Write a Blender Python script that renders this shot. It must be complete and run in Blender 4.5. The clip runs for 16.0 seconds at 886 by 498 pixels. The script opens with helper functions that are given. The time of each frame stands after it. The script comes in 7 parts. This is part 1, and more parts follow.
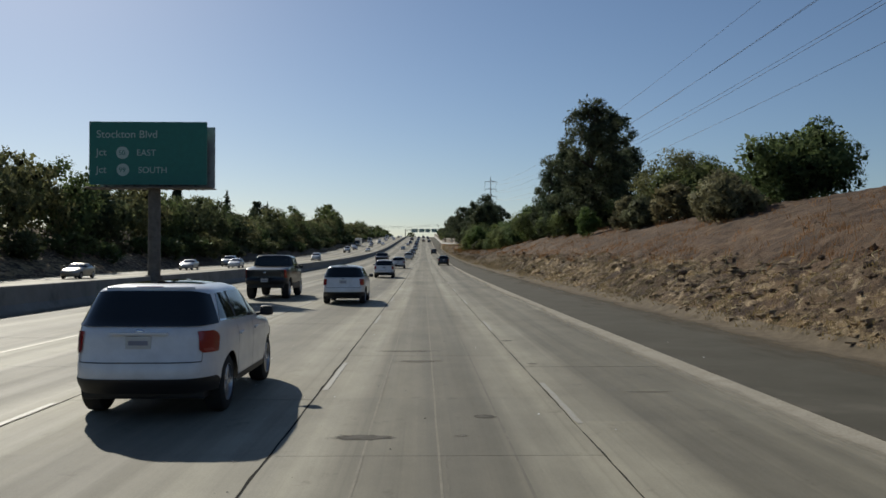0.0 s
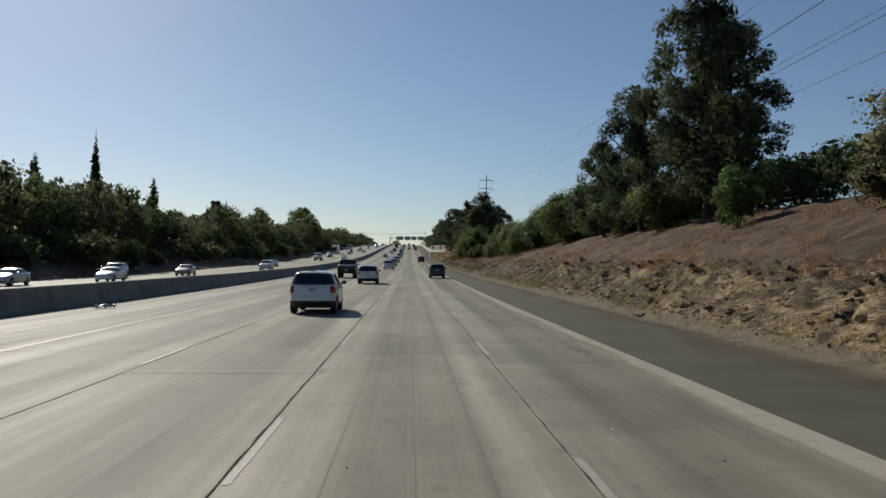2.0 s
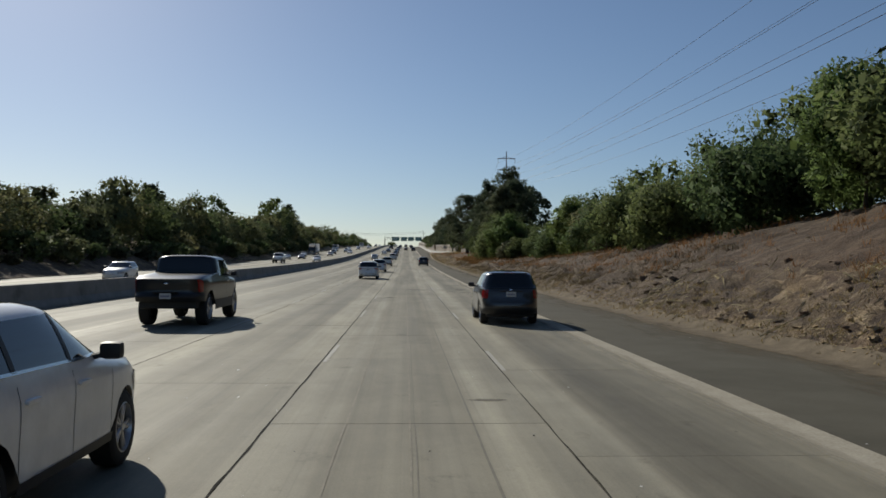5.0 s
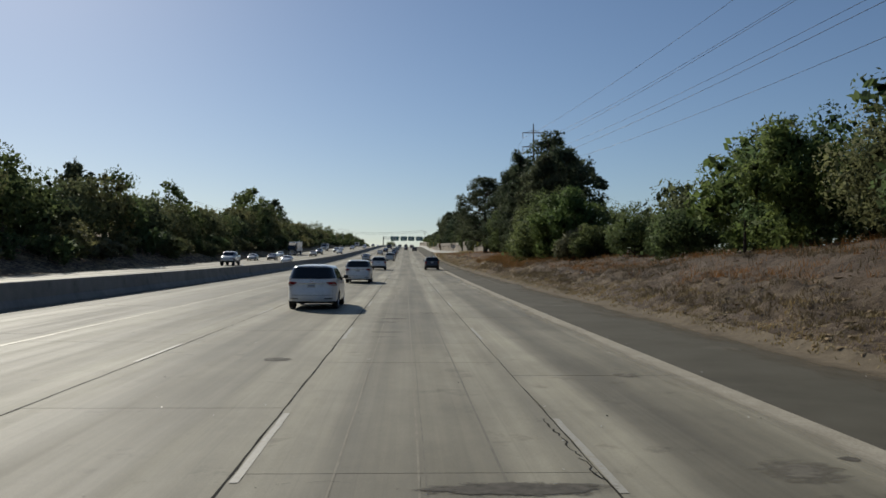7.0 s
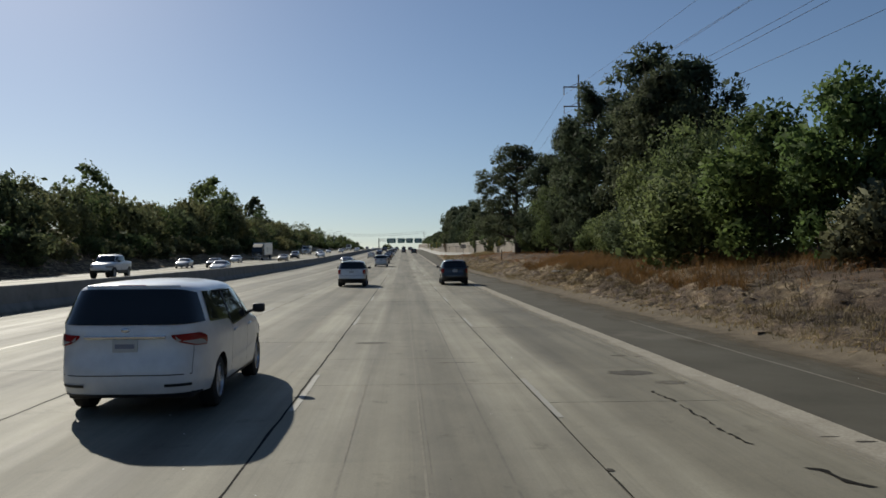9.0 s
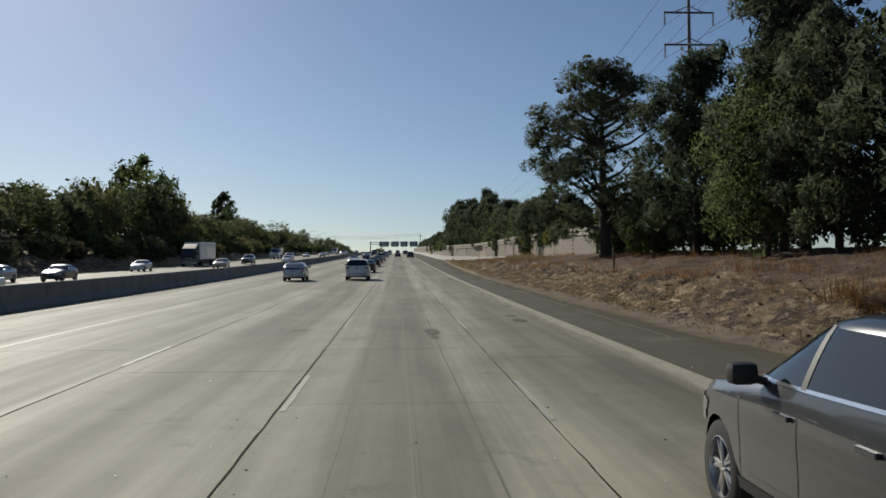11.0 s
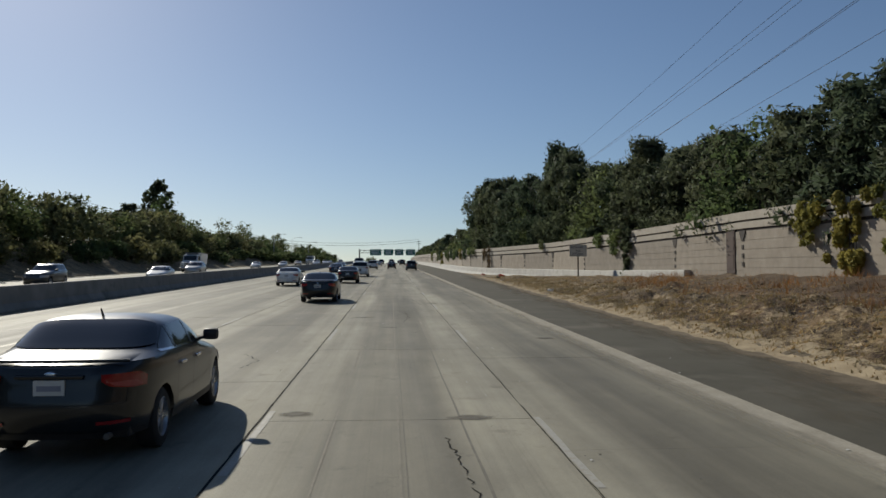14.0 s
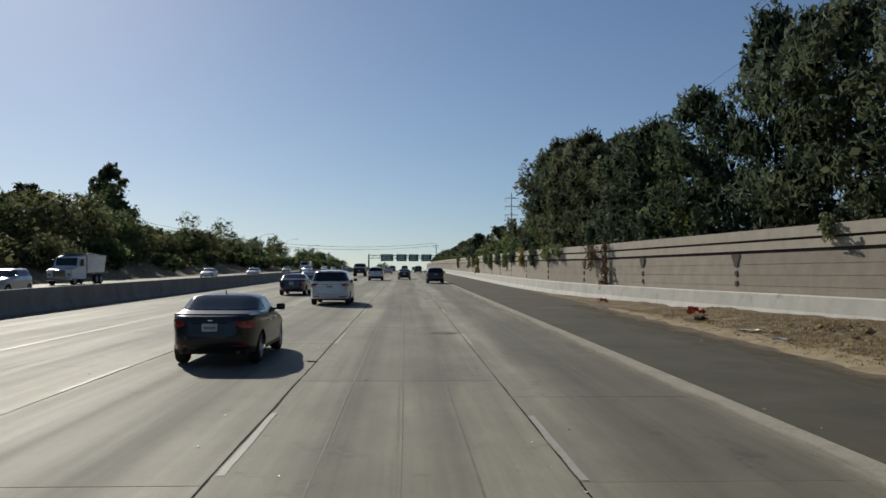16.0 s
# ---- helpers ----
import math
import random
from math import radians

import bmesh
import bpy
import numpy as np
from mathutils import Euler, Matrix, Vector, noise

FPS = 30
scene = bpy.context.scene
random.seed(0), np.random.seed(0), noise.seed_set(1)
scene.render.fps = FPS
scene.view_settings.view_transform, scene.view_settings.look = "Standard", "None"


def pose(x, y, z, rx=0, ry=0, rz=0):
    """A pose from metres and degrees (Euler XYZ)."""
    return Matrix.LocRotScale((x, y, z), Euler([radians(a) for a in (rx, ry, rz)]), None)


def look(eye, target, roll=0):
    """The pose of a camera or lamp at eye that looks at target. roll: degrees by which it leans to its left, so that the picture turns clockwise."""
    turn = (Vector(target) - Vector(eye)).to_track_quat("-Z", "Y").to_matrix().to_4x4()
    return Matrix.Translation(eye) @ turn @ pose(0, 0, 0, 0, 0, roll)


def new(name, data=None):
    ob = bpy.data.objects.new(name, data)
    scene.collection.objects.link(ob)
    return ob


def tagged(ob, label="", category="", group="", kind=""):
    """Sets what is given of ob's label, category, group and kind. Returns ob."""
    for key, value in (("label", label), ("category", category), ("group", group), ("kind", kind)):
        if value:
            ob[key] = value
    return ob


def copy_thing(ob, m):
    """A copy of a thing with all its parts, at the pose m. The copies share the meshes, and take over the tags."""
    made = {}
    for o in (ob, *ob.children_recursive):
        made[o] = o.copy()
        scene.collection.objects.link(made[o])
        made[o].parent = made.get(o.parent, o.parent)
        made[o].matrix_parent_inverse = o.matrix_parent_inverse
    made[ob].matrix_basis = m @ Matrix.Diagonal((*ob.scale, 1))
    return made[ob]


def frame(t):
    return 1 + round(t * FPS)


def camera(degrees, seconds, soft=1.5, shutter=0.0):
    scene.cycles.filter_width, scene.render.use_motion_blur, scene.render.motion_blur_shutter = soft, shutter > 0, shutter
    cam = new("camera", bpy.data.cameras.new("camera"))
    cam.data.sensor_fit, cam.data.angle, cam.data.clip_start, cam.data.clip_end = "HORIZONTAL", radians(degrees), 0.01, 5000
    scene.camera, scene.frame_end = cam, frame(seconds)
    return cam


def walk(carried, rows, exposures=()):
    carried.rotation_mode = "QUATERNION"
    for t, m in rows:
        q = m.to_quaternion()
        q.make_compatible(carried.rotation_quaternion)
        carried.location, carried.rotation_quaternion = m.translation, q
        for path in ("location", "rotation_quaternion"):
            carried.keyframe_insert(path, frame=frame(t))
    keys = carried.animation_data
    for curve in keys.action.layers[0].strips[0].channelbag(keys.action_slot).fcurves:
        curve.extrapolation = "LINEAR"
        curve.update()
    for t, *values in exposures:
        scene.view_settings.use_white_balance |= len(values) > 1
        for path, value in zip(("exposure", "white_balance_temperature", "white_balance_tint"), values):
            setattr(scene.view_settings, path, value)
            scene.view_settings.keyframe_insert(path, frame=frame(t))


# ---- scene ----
# One lens for the whole drive; the eye rides about 2.1 m above a lane of a freeway.
cam = camera(54.3, 16.0, soft=1.6)
# seconds, x, y, z, yaw (left), pitch (up), lean (right)
DRIVE = [
    (0.0, -0.156, 0.0, 2.142, -1.31, 0.73, -0.1),
    (0.5, -0.1, 12.14, 2.149, -1.57, 0.92, -0.15),
    (1.0, -0.077, 24.4, 2.17, -1.82, 0.99, -0.27),
    (1.5, -0.057, 36.78, 2.205, -2.06, 1.16, -0.3),
    (2.0, 0.009, 49.26, 2.256, -2.25, 1.36, -0.34),
    (2.5, -0.012, 61.86, 2.321, -2.31, 1.43, -0.37),
    (3.0, -0.01, 74.58, 2.403, -2.35, 1.63, -0.37),
    (3.5, -0.02, 87.41, 2.5, -2.42, 1.62, -0.38),
    (4.0, -0.027, 100.35, 2.614, -2.46, 1.54, -0.29),
    (4.8, -0.043, 121.31, 2.832, -2.47, 1.56, -0.3),
    (5.6, -0.058, 142.6, 3.096, -2.48, 1.59, -0.3),
    (6.5, -0.075, 166.92, 3.449, -2.49, 1.62, -0.31),
    (7.0, -0.125, 180.62, 3.673, -2.48, 1.65, -0.28),
    (7.5, -0.184, 194.46, 3.917, -2.53, 1.66, -0.12),
    (8.0, -0.17, 208.45, 4.181, -2.54, 1.73, 0.05),
    (8.5, -0.16, 222.58, 4.467, -2.59, 1.71, 0.23),
    (9.0, -0.184, 236.86, 4.775, -2.62, 1.86, 0.35),
    (9.8, -0.161, 260.0, 5.315, -2.77, 1.98, 0.35),
    (10.6, -0.139, 283.52, 5.915, -2.92, 2.1, 0.35),
    (11.5, -0.114, 310.41, 6.664, -3.09, 2.24, 0.36),
    (12.0, -0.093, 325.47, 7.114, -3.09, 2.14, 0.43),
    (12.5, -0.1, 340.51, 7.584, -3.18, 2.45, 0.52),
    (13.0, -0.094, 355.53, 8.074, -3.26, 2.58, 0.41),
    (13.5, -0.068, 370.52, 8.585, -3.34, 2.64, 0.3),
    (14.0, -0.072, 385.49, 9.116, -3.42, 2.87, 0.18),
    (14.5, -0.065, 400.32, 9.664, -3.51, 3.23, 0.0),
    (15.0, -0.126, 414.91, 10.222, -3.63, 3.34, -0.04),
    (15.5, -0.047, 429.27, 10.788, -3.64, 3.41, -0.14),
    (16.0, 0.11, 443.38, 11.346, -2.52, 3.3, -0.12),
]
walk(cam, [(t, pose(x, y, z, 90 + pitch, lean, yaw)) for t, x, y, z, yaw, pitch, lean in DRIVE])
scene.view_settings.exposure = 0.0

# ---- light: low afternoon sun ahead and to the left, clear hazy sky ----
SUN = Vector((-0.8, 1.55, 1.0)).normalized()
world = bpy.data.worlds.new("sky")
scene.world = world
world.use_nodes = True
wn = world.node_tree.nodes
sky = wn.new("ShaderNodeTexSky")
sky.sky_type = "NISHITA"
sky.sun_disc = False
sky.sun_elevation = math.asin(SUN.z)
sky.sun_rotation = math.atan2(SUN.x, SUN.y)
sky.altitude, sky.air_density, sky.dust_density, sky.ozone_density = 20, 0.9, 0.4, 3.8
world.node_tree.links.new(sky.outputs["Color"], wn["Background"].inputs["Color"])
wn["Background"].inputs["Strength"].default_value = 0.066
sun = new("sun", bpy.data.lights.new("sun", "SUN"))
sun.data.energy, sun.data.angle, sun.data.color = 4.0, radians(0.6), (1.0, 0.95, 0.825)
sun.matrix_world = look((0, 0, 60), Vector((0, 0, 60)) - SUN)

# ---- materials ----
def material(name, rough=0.7, metal=0.0, spec=0.5):
    m = bpy.data.materials.new(name)
    m.use_nodes = True
    b = m.node_tree.nodes["Principled BSDF"]
    b.inputs["Roughness"].default_value = rough
    b.inputs["Metallic"].default_value = metal
    b.inputs["Specular IOR Level"].default_value = spec
    return m, m.node_tree.nodes, m.node_tree.links, b


def coords(n, l, scale, source="Position"):
    """World position times a scale, as a vector for textures."""
    g = n.new("ShaderNodeNewGeometry")
    v = n.new("ShaderNodeVectorMath")
    v.operation = "MULTIPLY"
    v.inputs[1].default_value = scale
    l.new(g.outputs[source], v.inputs[0])
    return v.outputs[0]


def noisy(n, l, vec, scale=1.0, detail=4.0, rough=0.6):
    t = n.new("ShaderNodeTexNoise")
    t.inputs["Scale"].default_value = scale
    t.inputs["Detail"].default_value = detail
    t.inputs["Roughness"].default_value = rough
    l.new(vec, t.inputs["Vector"])
    return t.outputs["Fac"]


def ramp(n, l, fac, stops):
    r = n.new("ShaderNodeValToRGB")
    els = r.color_ramp.elements
    while len(els) < len(stops):
        els.new(0.5)
    for e, (p, c) in zip(els, stops):
        e.position = p
        e.color = (*c, 1) if len(c) == 3 else c
    l.new(fac, r.inputs["Fac"])
    return r.outputs["Color"]


def mixed(n, l, fac, a, b, mode="MIX"):
    x = n.new("ShaderNodeMix")
    x.data_type = "RGBA"
    x.blend_type = mode
    for sock, val in ((x.inputs[0], fac), (x.inputs[6], a), (x.inputs[7], b)):
        if isinstance(val, (int, float)):
            sock.default_value = val
        elif isinstance(val, tuple):
            sock.default_value = (*val, 1)
        else:
            l.new(val, sock)
    return x.outputs[2]


def bumped(n, l, b, height, strength, distance):
    p = n.new("ShaderNodeBump")
    p.inputs["Strength"].default_value = strength
    p.inputs["Distance"].default_value = distance
    l.new(height, p.inputs["Height"])
    l.new(p.outputs["Normal"], b.inputs["Normal"])


def surface(name, low, high, scale=2.0, rough=0.8, metal=0.0, bump=0.3, dist=0.01, fine=30.0, stains=None, piece=0.0, spec=0.5):
    """A plain worn surface: two colours by coarse noise, a finer grain, an optional stain and a tint for each piece."""
    m, n, l, b = material(name, rough, metal, spec)
    p = coords(n, l, (1, 1, 1))
    c = ramp(n, l, noisy(n, l, p, scale, 6), [(0.3, low), (0.7, high)])
    g = noisy(n, l, p, fine, 3)
    c = mixed(n, l, 0.35, c, ramp(n, l, g, [(0.25, (0.35, 0.35, 0.35)), (0.75, (1, 1, 1))]), "MULTIPLY")
    if stains:
        f = ramp(n, l, noisy(n, l, p, stains[0], 5), [(stains[1], (0, 0, 0)), (stains[1] + 0.12, (1, 1, 1))])
        c = mixed(n, l, f, c, stains[2])
    if piece:
        o = n.new("ShaderNodeObjectInfo")
        c = mixed(n, l, piece, c, ramp(n, l, o.outputs["Random"], [(0, (0.45, 0.45, 0.45)), (1, (1.0, 0.98, 0.95))]), "MULTIPLY")
    l.new(c, b.inputs["Base Color"])
    bumped(n, l, b, g, bump, dist)
    return m


def plain(name, colour, rough=0.5, metal=0.0, coat=0.0, spec=0.5):
    m, n, l, b = material(name, rough, metal, spec)
    p = coords(n, l, (1, 1, 1))
    f = noisy(n, l, p, 3.0, 4)
    dim = tuple(0.82 * v for v in colour)
    l.new(ramp(n, l, f, [(0.3, dim), (0.7, colour)]), b.inputs["Base Color"])
    b.inputs["Coat Weight"].default_value = coat
    b.inputs["Coat Roughness"].default_value = 0.04
    return m


def concrete_road():
    """Old freeway concrete: slab to slab tints, oily lane middles, long tyre streaks, blotches and fine grain."""
    m, n, l, b = material("road_concrete", 0.95, 0, 0.16)
    pos = coords(n, l, (1, 1, 1))
    base = ramp(n, l, noisy(n, l, coords(n, l, (0.5, 0.12, 0.5)), 1.0, 6), [(0.3, (0.285, 0.264, 0.207)), (0.7, (0.398, 0.37, 0.291))])
    o = n.new("ShaderNodeObjectInfo")
    base = mixed(n, l, 0.5, base, ramp(n, l, o.outputs["Random"], [(0, (0.78, 0.78, 0.78)), (1, (1, 0.99, 0.97))]), "MULTIPLY")
    sep = n.new("ShaderNodeSeparateXYZ")
    l.new(pos, sep.inputs[0])
    wave = n.new("ShaderNodeMath")
    wave.operation = "MULTIPLY_ADD"
    wave.inputs[1].default_value = 2 * math.pi / 3.66
    wave.inputs[2].default_value = 0.0
    l.new(sep.outputs[0], wave.inputs[0])
    cosn = n.new("ShaderNodeMath")
    cosn.operation = "COSINE"
    l.new(wave.outputs[0], cosn.inputs[0])
    wob = n.new("ShaderNodeMath")
    wob.operation = "MULTIPLY_ADD"
    wob.inputs[1].default_value = 1.6
    l.new(noisy(n, l, coords(n, l, (0.9, 0.025, 1)), 1.0, 4), wob.inputs[0])
    l.new(cosn.outputs[0], wob.inputs[2])
    oily = ramp(n, l, wob.outputs[0], [(0.42, (1.12, 1.12, 1.12)), (1.0, (0.7, 0.695, 0.69))])
    base = mixed(n, l, 0.9, base, oily, "MULTIPLY")
    streak = ramp(n, l, noisy(n, l, coords(n, l, (3.2, 0.03, 1)), 1.0, 5, 0.65), [(0.32, (0.62, 0.62, 0.63)), (0.62, (1.12, 1.11, 1.09))])
    base = mixed(n, l, 0.4, base, streak, "MULTIPLY")
    bands = ramp(n, l, noisy(n, l, coords(n, l, (0.85, 0.012, 1)), 1.0, 3, 0.5), [(0.35, (0.66, 0.66, 0.66)), (0.65, (1.14, 1.14, 1.13))])
    base = mixed(n, l, 0.8, base, bands, "MULTIPLY")
    cloud = ramp(n, l, noisy(n, l, coords(n, l, (0.7, 0.35, 1)), 1.0, 6, 0.7), [(0.3, (0.76, 0.76, 0.75)), (0.7, (1.12, 1.12, 1.1))])
    base = mixed(n, l, 0.8, base, cloud, "MULTIPLY")
    thin = ramp(n, l, noisy(n, l, coords(n, l, (16, 0.06, 1)), 1.0, 2), [(0.56, (1, 1, 1)), (0.74, (0.8, 0.8, 0.8))])
    base = mixed(n, l, 0.5, base, thin, "MULTIPLY")
    spots = ramp(n, l, noisy(n, l, coords(n, l, (1.1, 0.9, 1)), 1.3, 6, 0.7), [(0.6, (1, 1, 1)), (0.7, (0.66, 0.65, 0.64))])
    base = mixed(n, l, 0.8, base, spots, "MULTIPLY")
    g = noisy(n, l, pos, 45.0, 4, 0.7)
    base = mixed(n, l, 0.4, base, ramp(n, l, g, [(0.3, (0.6, 0.6, 0.6)), (0.7, (1.1, 1.1, 1.1))]), "MULTIPLY")
    l.new(base, b.inputs["Base Color"])
    l.new(ramp(n, l, noisy(n, l, coords(n, l, (2.0, 0.05, 1)), 1.0, 3), [(0.3, (0.66, 0.66, 0.66)), (0.7, (0.76, 0.76, 0.76))]), b.inputs["Roughness"])
    bumped(n, l, b, g, 0.35, 0.006)
    return m


def hillside():
    """Dry bank: brown soil, straw-coloured patches, reddish weeds, darker burnt earth higher up."""
    m, n, l, b = material("dry_earth", 0.95, 0, 0.2)
    pos = coords(n, l, (1, 1, 1))
    soil = ramp(n, l, noisy(n, l, pos, 0.55, 8, 0.65), [(0.3, (0.105, 0.072, 0.05)), (0.5, (0.18, 0.125, 0.082)), (0.7, (0.29, 0.2, 0.12))])
    straw = ramp(n, l, noisy(n, l, pos, 2.4, 8, 0.75), [(0.3, (0.2, 0.14, 0.075)), (0.65, (0.52, 0.395, 0.225))])
    f = ramp(n, l, noisy(n, l, coords(n, l, (0.22, 0.08, 0.3)), 1.0, 6, 0.65), [(0.45, (0, 0, 0)), (0.6, (1, 1, 1))])
    c = mixed(n, l, f, soil, straw)
    red = ramp(n, l, noisy(n, l, coords(n, l, (0.3, 0.05, 0.3)), 1.0, 4), [(0.6, (0, 0, 0)), (0.7, (0.6, 0.6, 0.6))])
    c = mixed(n, l, red, c, (0.17, 0.085, 0.042))
    dark = ramp(n, l, noisy(n, l, coords(n, l, (1.1, 0.6, 1.6)), 1.0, 7, 0.7), [(0.47, (0, 0, 0)), (0.56, (0.95, 0.95, 0.95))])
    c = mixed(n, l, dark, c, (0.085, 0.057, 0.042))
    pale = ramp(n, l, noisy(n, l, coords(n, l, (1.7, 0.9, 2.2)), 1.3, 7, 0.75), [(0.52, (0, 0, 0)), (0.6, (0.9, 0.9, 0.9))])
    c = mixed(n, l, pale, c, (0.57, 0.455, 0.3))
    # smoother dark soil on the upper bank
    upx = n.new("ShaderNodeSeparateXYZ")
    l.new(coords(n, l, (0.02, 0, 0)), upx.inputs[0])
    edge = n.new("ShaderNodeMath")
    edge.operation = "MULTIPLY_ADD"
    edge.inputs[1].default_value = 0.1
    l.new(noisy(n, l, coords(n, l, (0.25, 0.12, 0.3)), 1.0, 4), edge.inputs[0])
    l.new(upx.outputs[0], edge.inputs[2])
    upper = ramp(n, l, edge.outputs[0], [(0.3, (0, 0, 0)), (0.325, (0.9, 0.9, 0.9))])
    c = mixed(n, l, upper, c, ramp(n, l, noisy(n, l, pos, 1.1, 7, 0.7), [(0.3, (0.09, 0.062, 0.047)), (0.7, (0.225, 0.15, 0.1))]))
    tone = ramp(n, l, noisy(n, l, coords(n, l, (0.5, 0.22, 0.5)), 1.0, 6, 0.7), [(0.35, (0.62, 0.64, 0.68)), (0.65, (1.25, 1.2, 1.12))])
    c = mixed(n, l, 0.8, c, tone, "MULTIPLY")
    # a long stretch of bare grey-brown soil
    sep = n.new("ShaderNodeSeparateXYZ")
    l.new(coords(n, l, (0, 0.002, 0)), sep.inputs[0])
    bare = ramp(n, l, sep.outputs[1], [(0.27, (0, 0, 0)), (0.33, (0.8, 0.8, 0.8)), (0.5, (0.75, 0.75, 0.75)), (0.56, (0, 0, 0))])
    c = mixed(n, l, bare, c, ramp(n, l, noisy(n, l, pos, 1.6, 8, 0.75), [(0.3, (0.085, 0.066, 0.053)), (0.62, (0.175, 0.135, 0.104)), (0.8, (0.33, 0.26, 0.185))]))
    tan = ramp(n, l, sep.outputs[1], [(0.82, (0, 0, 0)), (0.91, (0.6, 0.6, 0.6))])
    c = mixed(n, l, tan, c, ramp(n, l, noisy(n, l, pos, 1.3, 8, 0.7), [(0.3, (0.17, 0.125, 0.075)), (0.6, (0.42, 0.34, 0.215))]))
    skew = n.new("ShaderNodeVectorMath")
    skew.operation = "DOT_PRODUCT"
    skew.inputs[1].default_value = (0.4, 1.0, 0)
    l.new(pos, skew.inputs[0])
    down = n.new("ShaderNodeCombineXYZ")
    l.new(skew.outputs["Value"], down.inputs[1])
    flat = n.new("ShaderNodeSeparateXYZ")
    l.new(coords(n, l, (0.22, 1, 1)), flat.inputs[0])
    l.new(flat.outputs[0], down.inputs[0])
    rills = noisy(n, l, down.outputs[0], 1.5, 6, 0.65)
    c = mixed(n, l, 0.7, c, ramp(n, l, rills, [(0.36, (0.5, 0.48, 0.47)), (0.6, (1.16, 1.13, 1.08))]), "MULTIPLY")
    g = noisy(n, l, pos, 9.0, 8, 0.75)
    c = mixed(n, l, 0.6, c, ramp(n, l, g, [(0.3, (0.4, 0.4, 0.4)), (0.7, (1.15, 1.15, 1.15))]), "MULTIPLY")
    l.new(c, b.inputs["Base Color"])
    bumped(n, l, b, g, 0.9, 0.12)
    return m


def leaves(name, dark, light, through_light=0.35):
    m = bpy.data.materials.new(name)
    m.use_nodes = True
    n, l = m.node_tree.nodes, m.node_tree.links
    out = n["Material Output"]
    n.remove(n["Principled BSDF"])
    g = n.new("ShaderNodeNewGeometry")
    mid = tuple((a + b) / 2 for a, b in zip(dark, light))
    c = ramp(n, l, g.outputs["Random Per Island"], [(0.0, tuple(0.35 * a + 0.65 * b for a, b in zip(dark, mid))), (1.0, tuple(0.35 * a + 0.65 * b for a, b in zip(light, mid)))])
    c2 = ramp(n, l, noisy(n, l, coords(n, l, (1, 1, 1)), 0.35, 3), [(0.3, (0.6, 0.62, 0.6)), (0.7, (1.2, 1.15, 1.0))])
    c = mixed(n, l, 1.0, c, c2, "MULTIPLY")
    o = n.new("ShaderNodeObjectInfo")
    c = mixed(n, l, 1.0, c, ramp(n, l, o.outputs["Random"], [(0, (0.75, 0.85, 0.8)), (1, (1.2, 1.1, 0.95))]), "MULTIPLY")
    d = n.new("ShaderNodeBsdfPrincipled")
    d.inputs["Roughness"].default_value = 0.75
    d.inputs["Specular IOR Level"].default_value = 0.12
    t = n.new("ShaderNodeBsdfTranslucent")
    x = n.new("ShaderNodeMixShader")
    x.inputs[0].default_value = through_light
    l.new(c, d.inputs["Base Color"])
    l.new(c, t.inputs["Color"])
    l.new(d.outputs[0], x.inputs[1])
    l.new(t.outputs[0], x.inputs[2])
    l.new(x.outputs[0], out.inputs["Surface"])
    return m


def thin_cover(name, low, high, weave):
    """A loose or worn layer that thins out where its "cover" falls off; weave: the scale of its fraying."""
    m, n, l, b = material(name, 0.95, 0, 0.1)
    p = coords(n, l, (1, 1, 1))
    c = ramp(n, l, noisy(n, l, p, 1.7, 7, 0.7), [(0.3, low), (0.7, high)])
    g = noisy(n, l, p, 24.0, 4)
    c = mixed(n, l, 0.5, c, ramp(n, l, g, [(0.3, (0.45, 0.45, 0.45)), (0.7, (1.1, 1.1, 1.1))]), "MULTIPLY")
    l.new(c, b.inputs["Base Color"])
    bumped(n, l, b, g, 0.6, 0.015)
    a = n.new("ShaderNodeAttribute")
    a.attribute_name = "cover"
    k = n.new("ShaderNodeMath")
    k.operation = "MULTIPLY_ADD"
    k.inputs[1].default_value = 0.9
    l.new(noisy(n, l, coords(n, l, weave), 1.0, 7, 0.7), k.inputs[0])
    l.new(a.outputs["Fac"], k.inputs[2])
    x = n.new("ShaderNodeMixShader")
    l.new(ramp(n, l, k.outputs[0], [(0.5, (0, 0, 0)), (1.0, (1, 1, 1))]), x.inputs[0])
    l.new(n.new("ShaderNodeBsdfTransparent").outputs[0], x.inputs[1])
    l.new(b.outputs[0], x.inputs[2])
    l.new(x.outputs[0], n["Material Output"].inputs["Surface"])
    return m


